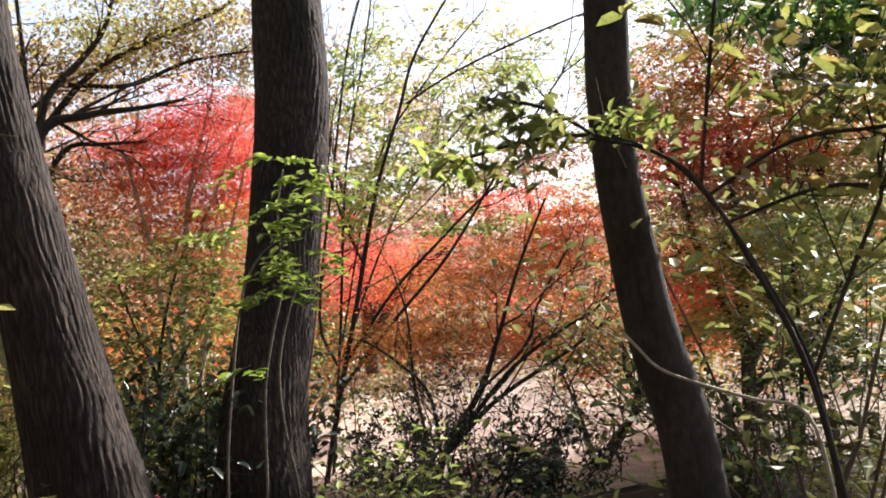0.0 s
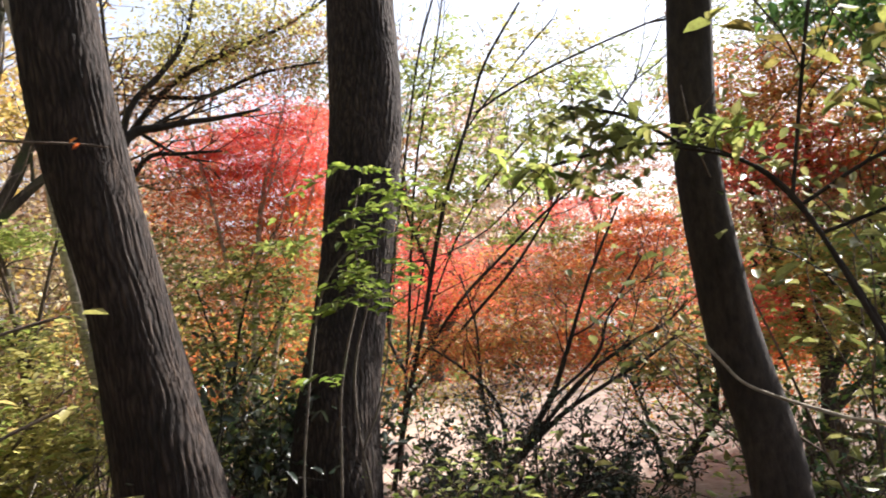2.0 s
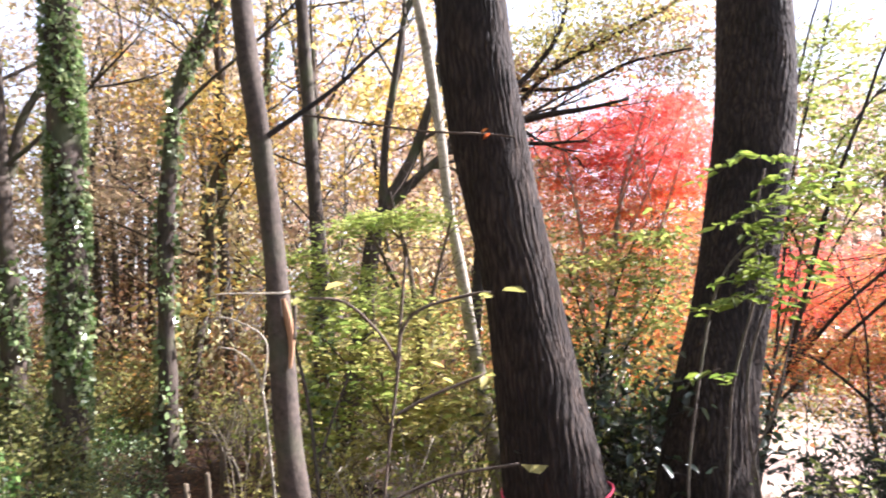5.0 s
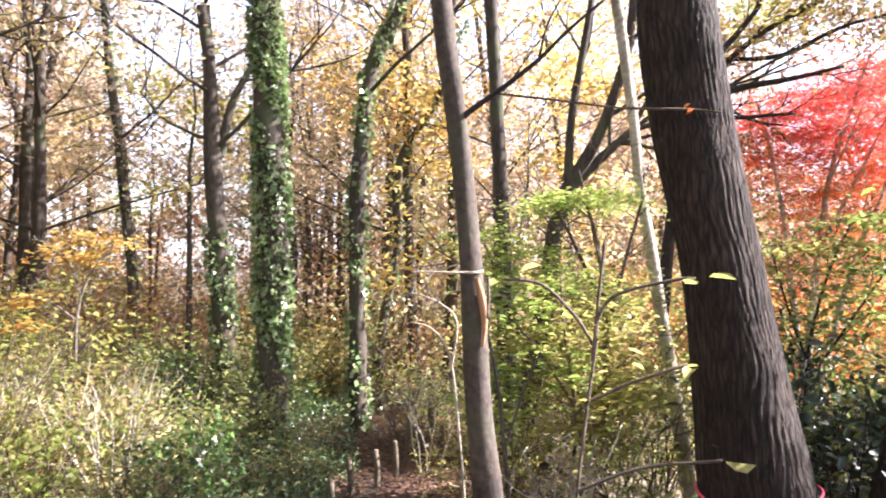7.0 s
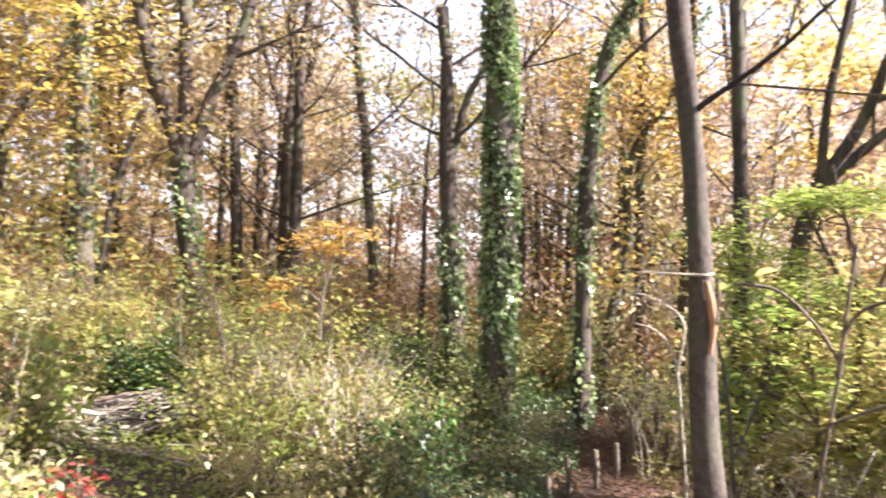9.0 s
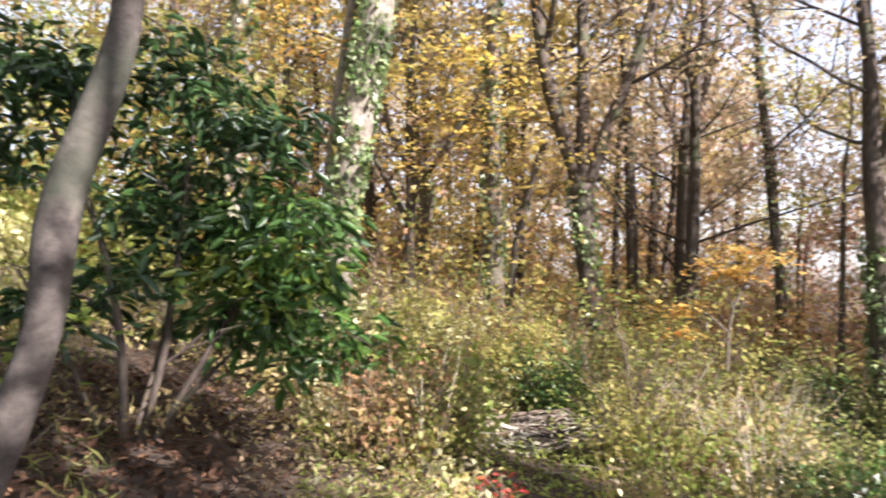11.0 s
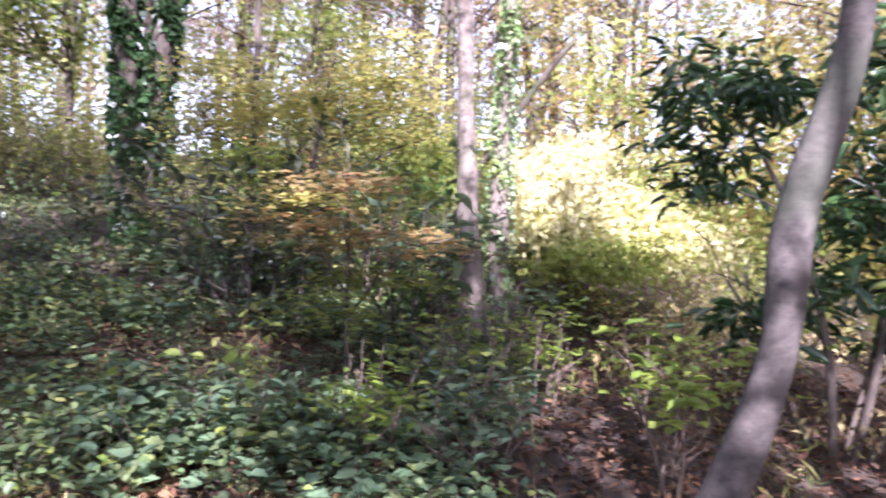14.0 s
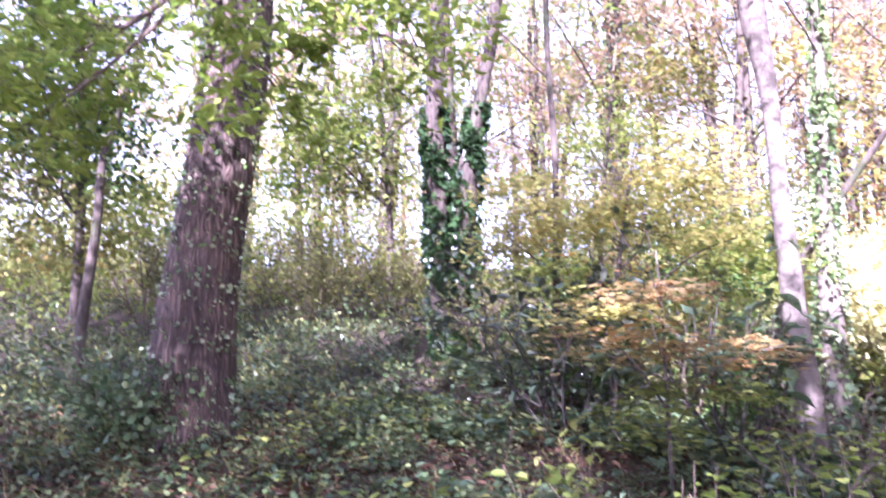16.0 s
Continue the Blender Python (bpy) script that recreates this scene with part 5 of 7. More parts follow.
for spot, s in (((-3.68, 4.06), 164), ((-5.94, 5.12), 165), ((-3.81, 4.95), 166)):
    bush(*spot, "bare shrub of pale dead twigs", GOLD, 0.9, 0.6, 6, 60, 0.05, 0.1, 0.5, s, bark=BARK_PALE, level=2, kids=(2, 3), thick=0.6, group="bare shrubs")

# evergreen with long glossy leaves; lighter greens paint its sunlit right side
tiered(-5.78, -2.12, "broad evergreen bush with long glossy dark leaves", [
    [(-5.72, -2.20, 0.40, 0.034), (-5.66, -2.21, 1.14, 0.029), (-5.58, -2.36, 1.90, 0.022), (-5.46, -2.60, 2.50, 0.014), (-5.36, -2.80, 2.95, 0.008)],
    [(-5.76, -2.12, 0.40, 0.030), (-5.76, -1.95, 1.14, 0.025), (-5.78, -1.85, 2.20, 0.018), (-5.80, -1.76, 3.05, 0.010)],
    [(-5.78, -2.06, 0.40, 0.026), (-5.82, -1.70, 1.05, 0.021), (-5.90, -1.32, 1.70, 0.014), (-5.96, -1.05, 2.10, 0.008)],
    [(-5.84, -2.10, 0.40, 0.022), (-5.88, -1.75, 0.85, 0.017), (-5.92, -1.30, 1.25, 0.012), (-5.96, -0.92, 1.30, 0.008)],
    [(-5.70, -2.28, 0.40, 0.022), (-5.50, -2.50, 1.10, 0.017), (-5.30, -2.70, 1.60, 0.010)],
    [(-5.90, -2.22, 0.40, 0.020), (-6.10, -2.10, 1.10, 0.015), (-6.20, -2.00, 1.90, 0.009)]], [
    ((-5.36, -2.78, 2.78), (0.50, 0.50, 0.38), 34, DEEP), ((-5.30, -2.86, 2.30), (0.30, 0.26, 0.16), 9, DEEP), ((-5.78, -1.86, 2.95), (0.45, 0.46, 0.34), 21, DEEP), ((-5.86, -1.40, 2.64), (0.45, 0.36, 0.24), 18, DEEP),
    ((-5.75, -1.90, 2.20), (0.55, 0.65, 0.36), 34, DEEP), ((-5.91, -1.20, 1.93), (0.50, 0.50, 0.30), 34, LIT_SIDE_GLOSSY), ((-5.68, -2.07, 1.75), (0.50, 0.55, 0.28), 17, DEEP), ((-5.91, -1.20, 1.48), (0.50, 0.60, 0.24), 36, LIT_SIDE_GLOSSY),
    ((-5.76, -1.70, 1.32), (0.45, 0.60, 0.12), 11, LIT_SIDE_GLOSSY), ((-5.96, -0.92, 1.18), (0.40, 0.34, 0.12), 12, LIT_SIDE_GLOSSY), ((-5.80, -1.34, 1.66), (0.45, 0.55, 0.20), 15, FRESH), ((-5.45, -2.45, 1.45), (0.35, 0.35, 0.20), 12, DEEP)],
    0.13, 73, BARK_WOOD, 0.5, "round", 0.32, 0.05, 0.095, "evergreen_bush", 15, "bush", droop=0.28, side=4, tier=0.2, whorl=2.2)
bush(-4.02, -2.35, "young plant with bright lime leaves in a patch of sun", FRESH, 0.75, 0.5, 5, 170, 0.1, 0.08, 0.8, 176, leaf="round", wide=0.55, lean=0.4, skirt=0.0, clear=0.6)
for spot, s, h, mat in (((-2.95, -3.35), 177, 0.55, FRESH), ((-3.75, -3.55), 178, 0.7, LIME), ((-4.35, -3.45), 179, 0.6, FRESH), ((-2.35, -3.75), 180, 0.4, SLATE), ((-3.30, -2.95), 183, 0.6, SLATE), ((-4.75, -4.20), 184, 0.7, SLATE)):
    bush(*spot, "young plant with broad light green leaves among the herbs", mat, h, 0.5, 5, 150, 0.075, 0.08, 0.75, s, leaf="round", wide=0.6, lean=0.45, skirt=0.1, clear=0.4, group="young plants")
bush(-2.63, -4.06, "seedling with bright pale green leaves", LIME, 0.45, 0.3, 3, 60, 0.085, 0.06, 0.6, 76, leaf="round", wide=0.6)
# yellow-green mound; its upper leaves are coloured near white for the sun's glare
tiered(-7.12, -5.39, "mound of yellow-green leaves on the slope, coloured pale to imitate strong sun", [[(-7.13, -5.39, 1.38, 0.030), (-7.14, -5.37, 1.98, 0.024), (-7.15, -5.36, 2.53, 0.015)], [(-7.13, -5.39, 1.50, 0.024), (-7.33, -5.11, 2.11, 0.018), (-7.43, -4.96, 2.48, 0.012)], [(-7.13, -5.39, 1.50, 0.024), (-6.93, -5.63, 2.16, 0.018), (-6.85, -5.73, 2.64, 0.012)]], [
    ((-6.95, -5.30, 2.45), (0.55, 0.50, 0.28), 130, SUN_PAINTED_PALE), ((-7.10, -5.75, 2.70), (0.40, 0.45, 0.22), 80, SUN_PAINTED_PALE), ((-7.30, -4.85, 2.20), (0.50, 0.55, 0.22), 90, SUN_PAINTED_YELLOW), ((-6.80, -5.05, 2.10), (0.60, 0.60, 0.20), 90, SUN_PAINTED_YELLOW), ((-7.60, -4.45, 1.95), (0.50, 0.50, 0.18), 60, SUN_PAINTED_YELLOW),
    ((-7.00, -6.02, 2.30), (0.45, 0.5, 0.3), 36, SUN_PAINTED_YELLOW), ((-7.08, -5.92, 1.99), (0.9, 0.7, 0.4), 40, LIME), ((-7.40, -5.30, 2.95), (0.25, 0.30, 0.12), 18, SUN_PAINTED_PALE), ((-7.17, -6.71, 2.60), (0.6, 0.6, 0.7), 40, LIME), ((-6.60, -4.60, 1.75), (0.50, 0.50, 0.15), 40, LIME)], 0.07, 77, TWIG, 0.2, "kite", 0.6, 0.06, 0.2, "shrub", 44, "shrub", side=2)
bush(-6.82, -0.02, "pale green climbing weed in the sun", LIME, 0.8, 0.4, 5, 260, 0.085, 0.09, 0.4, 79, leaf="round", wide=0.6, lean=0.3)
bush(-5.51, 0.19, "small plant with crimson leaves", RED, 0.26, 0.3, 5, 80, 0.05, 0.05, 0.5, 80, leaf="round")
bush(-4.40, -0.55, "weed with large yellow leaves", GOLD, 0.3, 0.3, 4, 40, 0.08, 0.05, 0.5, 81, leaf="round", wide=0.6)

tiered(2.10, 4.11, "evergreen tree with drooping glossy branches", [[(2.19, 4.07, -0.15, 0.037), (2.28, 4.02, 0.98, 0.034), (2.36, 3.97, 2.09, 0.028), (2.39, 3.95, 2.92, 0.019)], [(2.38, 3.96, 2.20, 0.017), (2.14, 4.09, 2.50, 0.013), (1.82, 4.25, 2.57, 0.009), (1.50, 4.37, 2.56, 0.008)], [(2.31, 3.88, 1.94, 0.015), (2.16, 3.97, 2.21, 0.011), (1.94, 4.08, 2.27, 0.008), (1.75, 4.17, 2.26, 0.008)], [(2.34, 3.98, 1.68, 0.014), (2.20, 4.06, 1.94, 0.010), (2.04, 4.14, 1.95, 0.008)]], [
    ((1.59, 4.34, 2.60), (0.35, 0.4, 0.08), 14, EVERGREEN), ((1.84, 4.13, 2.40), (0.35, 0.4, 0.1), 18, EVERGREEN), ((2.03, 4.04, 2.18), (0.2, 0.4, 0.18), 20, EVERGREEN), ((2.09, 4.23, 2.46), (0.4, 0.4, 0.1), 12, FRESH)], 0.085, 157, BARK_BLACK, 0.45, "round", 0.42, 0.04, 0.09, "evergreen_tree", 16, droop=0.3, side=3)
tiered(2.43, 6.59, "thin shrub with yellow and green leaves in layers", [[(2.39, 6.60, -0.48, 0.021), (2.46, 6.58, 0.37, 0.019), (2.47, 6.57, 1.07, 0.014), (2.45, 6.58, 1.64, 0.009)], [(2.44, 6.58, 0.13, 0.016), (2.74, 6.46, 0.72, 0.011), (2.97, 6.36, 1.10, 0.008)], [(2.46, 6.58, 0.27, 0.016), (2.17, 6.68, 0.96, 0.012), (1.95, 6.75, 1.28, 0.008)]], [
    ((1.99, 6.74, 1.22), (0.5, 0.6, 0.3), 30, AMBER), ((2.50, 6.56, 1.30), (0.6, 0.6, 0.35), 36, LIME), ((2.84, 6.42, 0.93), (0.5, 0.6, 0.4), 36, LIME), ((2.14, 6.69, 0.68), (0.6, 0.6, 0.25), 26, GOLD), ((2.70, 6.48, 0.30), (0.5, 0.6, 0.25), 36, EVERGREEN)], 0.07, 158, BARK_BLACK, 0.65, "kite", 0.6, 0.03, 0.2, "shrub", 34, "shrub", tier=0.2)

tiered(0.16, -9.42, "young evergreen tree on the crest with drooping green sprays", [[(0.05, -9.42, 2.31, 0.059), (0.05, -9.42, 3.15, 0.048), (0.06, -9.42, 4.20, 0.037), (0.07, -9.42, 5.30, 0.025), (0.06, -9.42, 6.25, 0.016)], [(0.06, -9.42, 3.70, 0.027), (0.45, -9.39, 4.34, 0.018), (0.78, -9.35, 4.66, 0.012)], [(0.06, -9.42, 4.14, 0.028), (-0.31, -9.44, 4.77, 0.019), (-0.52, -9.44, 5.20, 0.013)]], [
    ((0.57, -9.38, 4.57), (0.7, 0.7, 0.6), 60, EVERGREEN), ((-0.00, -9.43, 5.05), (0.6, 0.7, 0.6), 50, FRESH), ((-0.11, -9.43, 4.16), (0.6, 0.7, 0.5), 46, EVERGREEN), ((0.64, -9.57, 3.75), (0.7, 0.7, 0.5), 50, OLIVE), ((-0.37, -9.64, 3.53), (0.5, 0.6, 0.4), 34, LIME), ((0.28, -9.61, 3.10), (0.8, 0.7, 0.3), 34, TURNING)], 0.085, 159, BARK_WOOD, 0.5, "kite", 0.55, 0.08, 0.22, "evergreen_tree", 26)
tiered(-3.45, -12.06, "slim tree on the crest with fresh green leaves", [[(-4.21, -11.85, 2.56, 0.057), (-4.21, -11.85, 3.98, 0.053), (-4.12, -11.87, 5.36, 0.045), (-3.94, -11.93, 6.78, 0.032), (-3.84, -11.96, 8.15, 0.019)], [(-4.17, -11.86, 4.62, 0.031), (-3.60, -12.03, 5.44, 0.022), (-3.08, -12.15, 5.89, 0.013)], [(-4.12, -11.87, 5.36, 0.027), (-4.63, -11.70, 5.83, 0.018), (-5.06, -11.53, 6.02, 0.014)]], [
    ((-3.34, -12.09, 5.52), (0.8, 0.8, 0.5), 50, FRESH), ((-4.11, -11.88, 6.30), (0.8, 0.8, 0.5), 44, LIME), ((-3.78, -11.98, 4.80), (0.8, 0.8, 0.4), 44, OLIVE), ((-2.84, -12.20, 4.86), (0.6, 0.7, 0.4), 30, FRESH)], 0.1, 160, BARK_WOOD, 0.5, "kite", 0.55, 0.1, 0.26, "slender_tree", 24)
tiered(-6.09, -8.11, "slim tree with olive and yellow leaves on the slope", [[(-5.69, -8.38, 2.07, 0.034), (-5.76, -8.34, 3.30, 0.031), (-5.86, -8.27, 4.50, 0.024), (-5.99, -8.18, 5.74, 0.018)], [(-5.78, -8.33, 3.58, 0.021), (-6.26, -7.98, 4.18, 0.014), (-6.58, -7.72, 4.49, 0.010)], [(-5.82, -8.30, 4.15, 0.021), (-5.55, -8.47, 4.68, 0.014), (-5.44, -8.54, 5.05, 0.011)]], [
    ((-6.46, -7.82, 5.30), (0.6, 0.6, 0.4), 40, TURNING), ((-5.84, -8.28, 4.80), (0.5, 0.6, 0.4), 32, LIME), ((-6.33, -7.67, 3.90), (0.7, 0.6, 0.3), 44, GOLD), ((-5.67, -7.79, 3.34), (0.6, 0.6, 0.25), 36, OLIVE), ((-6.48, -7.14, 3.27), (0.5, 0.6, 0.25), 30, LIME)], 0.075, 161, BARK_WOOD, 0.6, "kite", 0.55, 0.04, 0.22, "slender_tree", 28, tier=0.2)

tiered(-3.95, 4.72, "spreading shrub with yellow-green leaves in level layers", [[(-3.95, 4.72, 0.03, 0.015), (-3.94, 4.72, 0.54, 0.013), (-3.99, 4.69, 1.05, 0.009), (-4.00, 4.68, 1.44, 0.008)], [(-3.94, 4.72, 0.37, 0.011), (-3.69, 4.90, 0.72, 0.009), (-3.50, 5.03, 0.92, 0.008)], [(-3.94, 4.73, 0.45, 0.011), (-4.16, 4.56, 0.90, 0.008), (-4.31, 4.43, 1.13, 0.008)]], [
    ((-4.24, 4.49, 1.29), (0.35, 0.4, 0.2), 20, LIME), ((-3.81, 4.82, 1.16), (0.4, 0.4, 0.2), 22, GOLD), ((-4.10, 4.60, 0.81), (0.45, 0.4, 0.18), 24, LIME), ((-3.63, 4.95, 0.59), (0.35, 0.4, 0.18), 20, GOLD), ((-4.36, 4.38, 0.51), (0.35, 0.4, 0.12), 16, LIME), ((-3.89, 4.77, 0.28), (0.4, 0.4, 0.1), 16, GOLD)], 0.075, 176, TWIG, 0.75, "round", 0.5, 0.02, 0.13, "shrub", 16, "shrub", tier=0.16, side=3)

# unseen trees added on the sunny side of the path, only to shade the slope
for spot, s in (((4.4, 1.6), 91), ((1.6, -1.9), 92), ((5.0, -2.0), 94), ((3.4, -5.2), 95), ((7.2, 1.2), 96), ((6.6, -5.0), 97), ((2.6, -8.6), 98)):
    tree([(*spot, 0.1, 0.16), (spot[0] + 0.1, spot[1], 2.5, 0.14), (spot[0], spot[1] + 0.1, 5.0, 0.11)], "unseen dense evergreen tree added beside the path for its shade", BARK_BLACK, height=9.5, first=0.36, boughs=12, bough=2.4,
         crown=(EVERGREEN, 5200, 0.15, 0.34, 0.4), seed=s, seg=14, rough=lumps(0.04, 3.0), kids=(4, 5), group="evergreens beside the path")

# ---- background woodland ----
rng = np.random.default_rng(7)
WOODS = []
for k, (mat, leafy, label) in enumerate([(TAN, 2600, "woodland tree with thin tan leaves"), (HONEY, 2900, "woodland tree with honey-yellow leaves"), (GOLD, 2800, "woodland tree with yellow-green leaves"),
                                         (BLUSH, 2400, "woodland tree with rosy-tan leaves"), (LIME, 2600, "woodland tree with light green leaves"), (TAN, 800, "nearly bare woodland tree with dry leaves")]):
    h = 8.0 + k * 0.8
    t = tree([(0, 0, 0, 0.12), (0.1, 0.05, h * 0.25, 0.1), (0.05 * k, -0.1, h * 0.5, 0.075)], label, BARK_WOOD, height=h, first=0.14, boughs=9, bough=2.7, crown=(mat, int(leafy * 1.25), 0.14, 0.34, 0.55), seed=100 + k, seg=7, per=3,
             group="trees of the far wood", kids=(2, 3), far=True, leaf="sliver", rough=lumps(0.05, k))
    WOODS.append(t)
spots = []
for az, near, far, n in ((-32, 36, 60, 5), (-12, 36, 60, 5), (10, 30, 60, 8), (33, 17, 46, 15), (55, 16, 42, 18), (77, 17, 42, 18), (99, 16, 38, 15), (121, 14, 34, 14), (143, 14, 34, 13), (165, 14, 34, 10), (184, 12, 30, 4)):
    for k in range(n):
        spots.append((az + rng.uniform(-11, 11), near + (far - near) * rng.uniform() ** 0.8))
extra = [(rng.uniform(71, 82), rng.uniform(14, 24), rng.choice([0, 3, 2, 3])) for k in range(6)] + [(rng.uniform(-22, 12), rng.uniform(24, 36), rng.choice([5, 5, 3, 4])) for k in range(12)] + [(rng.uniform(68, 110), rng.uniform(13, 22), rng.choice([1, 1, 2, 2, 0])) for k in range(14)] + [(rng.uniform(112, 165), rng.uniform(14, 24), rng.choice([0, 3, 3, 4])) for k in range(10)] + [(rng.uniform(78, 112), rng.uniform(14, 20), rng.choice([1, 1, 2])) for k in range(5)] + [(rng.uniform(44, 66), rng.uniform(12, 19), 5) for k in range(9)] + [(rng.uniform(34, 58), rng.uniform(17, 28), rng.choice([0, 3])) for k in range(14)] + [(rng.uniform(27, 45), rng.uniform(11.5, 19), rng.choice([0, 1, 3])) for k in range(4)]
spots = [(az, d, rng.choice([0, 3, 4, 2, 5]) if az > 110 else rng.choice([0, 3, 0, 3, 5, 2]) if 28 < az < 68 else rng.choice([1, 1, 2, 0, 3]) if az > 68 else rng.integers(len(WOODS))) for az, d in spots] + extra
for k, (az, d, kind) in enumerate(spots):
    x, y = polar(az, d)
    m = Matrix.LocRotScale((x, y, float(ground(x, y)) - 0.05), Euler((rng.normal() * 0.05, rng.normal() * 0.05, rng.uniform(0, 6.28))), None)
    s = rng.uniform(0.42, 0.62) if 57 < az < 68 else rng.uniform(0.75, 1.1)
    if k < len(WOODS):
        t = WOODS[k]
        t.matrix_basis = m
    else:
        t = copy_thing(WOODS[kind], m)
    t.scale = (s, s, s)

# ---- undergrowth ----
U = "understorey shrubs"
KINDS = {
    "gold": bush(0, 0, "understorey shrub with yellow-green leaves", GOLD, 1.3, 1.0, 6, 950, 0.07, 0.15, 0.6, 201, group=U, start=0, kids=(4, 5), far=True, leaf="kite", wide=0.6),
    "lime": bush(0, 0, "understorey shrub with light green leaves", LIME, 1.2, 1.0, 6, 850, 0.068, 0.15, 0.75, 202, group=U, start=0, kids=(4, 5), far=True, leaf="kite", wide=0.75),
    "green": bush(0, 0, "low shrub with fresh green leaves", FRESH, 0.9, 0.8, 6, 800, 0.06, 0.14, 0.6, 203, group=U, start=0, kids=(4, 5), far=True, leaf="sliver", wide=0.75),
    "amber": bush(0, 0, "understorey shrub with amber leaves", AMBER, 1.4, 1.0, 6, 900, 0.085, 0.15, 0.7, 204, group=U, start=0, kids=(4, 5), far=True, leaf="sliver", wide=0.6),
    "russet": bush(0, 0, "thin shrub with russet leaves", RUSSET, 1.5, 1.0, 7, 800, 0.08, 0.16, 0.4, 205, group=U, start=0, kids=(4, 5), far=True, leaf="sliver", wide=0.6),
    "olive": bush(0, 0, "shrub with dull green leaves", OLIVE, 1.1, 1.0, 6, 1100, 0.06, 0.16, 0.6, 206, group=U, start=0, kids=(4, 5), far=True, leaf="sliver", wide=0.75),
    "dark": bush(0, 0, "low dark evergreen shrub with small leaves", EVERGREEN, 0.8, 0.9, 6, 900, 0.06, 0.13, 0.5, 207, group=U, start=0, kids=(4, 5), far=True, leaf="sliver", wide=0.75),
    "herb": bush(0, 0, "clump of broad-leaved green herbs", HERB, 0.3, 0.4, 8, 240, 0.045, 0.09, 0.7, 208, group="herbs", category="plant", name="herb_clump", start=0, wide=0.7, leaf="round", level=0, lean=0.9),
    "straw": bush(0, 0, "clump of dry grass and weeds", STRAW, 0.55, 0.5, 12, 520, 0.08, 0.1, 0.15, 209, group="dry weeds", category="plant", name="dry_weeds", start=0, wide=0.18, level=0),
    "weed": bush(0, 0, "clump of yellow-green weeds in the sun", LIME, 0.5, 0.5, 10, 400, 0.055, 0.11, 0.5, 210, group="sunny weeds", category="plant", name="weed_clump", start=0, wide=0.5, level=0),
    "gweed": bush(0, 0, "clump of golden weeds in the sun", GOLD, 0.55, 0.5, 10, 400, 0.055, 0.12, 0.5, 211, group="sunny weeds", category="plant", name="weed_clump", start=0, wide=0.5, level=0),
}
# sun brightness is put into the leaf colour of this bush
KINDS["cream"] = bush(0, 0, "leafy bush with yellow leaves, coloured pale to imitate sun", SUN_PAINTED_PALE, 0.8, 0.8, 8, 560, 0.065, 0.11, 0.6, 212, group=U, start=0, kids=(3, 4), far=True, flatten=0.4, leaf="kite", wide=0.75)
KINDS["dry"] = bush(0, 0, "bush of dry tan leaves and stalks", STRAW, 0.9, 0.8, 9, 420, 0.07, 0.12, 0.3, 213, group=U, start=0, kids=(3, 4), far=True, bark=BARK_PALE)
used = set()
bx, by = -7.72, 0.78             # the brush pile, which stays clear of weeds


def plant(kind, x, y, s=1.0, spin=0.0, z=0.0):
    m = Matrix.LocRotScale((x, y, float(ground(x, y)) + z), Euler((0, 0, spin)), None)
    ob = KINDS[kind]
    if kind not in used:
        used.add(kind)
        ob.matrix_basis = m
    else:
        ob = copy_thing(ob, m)
    ob.scale = (s, s, s * rng.uniform(0.85, 1.2))
    return ob


def thicket(kinds, az0, az1, d0, d1, n, s0=0.7, s1=1.3):
    for k in range(n):
        x, y = polar(rng.uniform(az0, az1), d0 + (d1 - d0) * math.sqrt(rng.uniform()))
        kind, s, spin = kinds[rng.integers(len(kinds))], rng.uniform(s0, s1), rng.uniform(0, 6.28)
        if min(math.hypot(x - bx * f - 0.05, y - by * f) for f in (1.0, 0.9, 0.8, 0.7, 0.6)) > 0.75:
            plant(kind, x, y, s, spin)


thicket(["gold", "lime", "lime"], 27, 44, 6.8, 11, 7, 0.6, 1.0)
thicket(["lime", "gold", "gweed", "cream", "dry"], 28, 46, 5.0, 9, 14, 0.45, 0.85)
thicket(["russet", "olive", "gold", "lime", "dark"], 28, 60, 11, 20, 34, 0.8, 1.3)
thicket(["straw", "weed", "gweed", "weed"], 66, 97, 4.6, 12, 100, 0.7, 1.3)
thicket(["straw", "herb", "dark", "olive", "herb"], 56, 64, 4.6, 7.2, 18, 0.4, 0.8)
thicket(["straw", "herb"], 60, 90, 3.6, 5.5, 22, 0.5, 0.9)
thicket(["olive", "gold", "lime"], 66, 95, 8, 13, 14, 0.5, 0.8)
thicket(["amber", "gold", "russet"], 70, 108, 13, 22, 26, 0.9, 1.5)
thicket(["cream", "lime", "dry", "gold", "cream", "weed"], 66, 98, 5.2, 10.5, 42, 0.6, 1.05)
thicket(["cream", "gold", "lime", "dry"], 84, 104, 6.5, 11, 18, 0.8, 1.2)
thicket(["dry", "lime", "dark", "olive", "dry", "green"], 66, 97, 4.8, 9, 28, 0.4, 0.8)
thicket(["dark", "dark", "olive"], 53, 67, 7.5, 15, 24, 0.5, 0.9)
thicket(["russet", "dry", "amber"], 56, 96, 10.5, 14, 26, 0.7, 1.1)
thicket(["dry", "olive", "lime"], 100, 122, 6.5, 10, 12, 0.4, 0.7)
thicket(["herb"], 132, 165, 2.6, 6.5, 44, 0.5, 1.1)
thicket(["gold", "olive", "lime", "dark", "amber"], 126, 150, 8.5, 15, 18, 0.7, 1.3)
thicket(["olive", "lime", "dark"], 140, 153, 7, 11, 10, 0.5, 0.9)
thicket(["olive", "green", "lime", "olive"], 160, 190, 9.5, 15, 30, 0.6, 1.15)
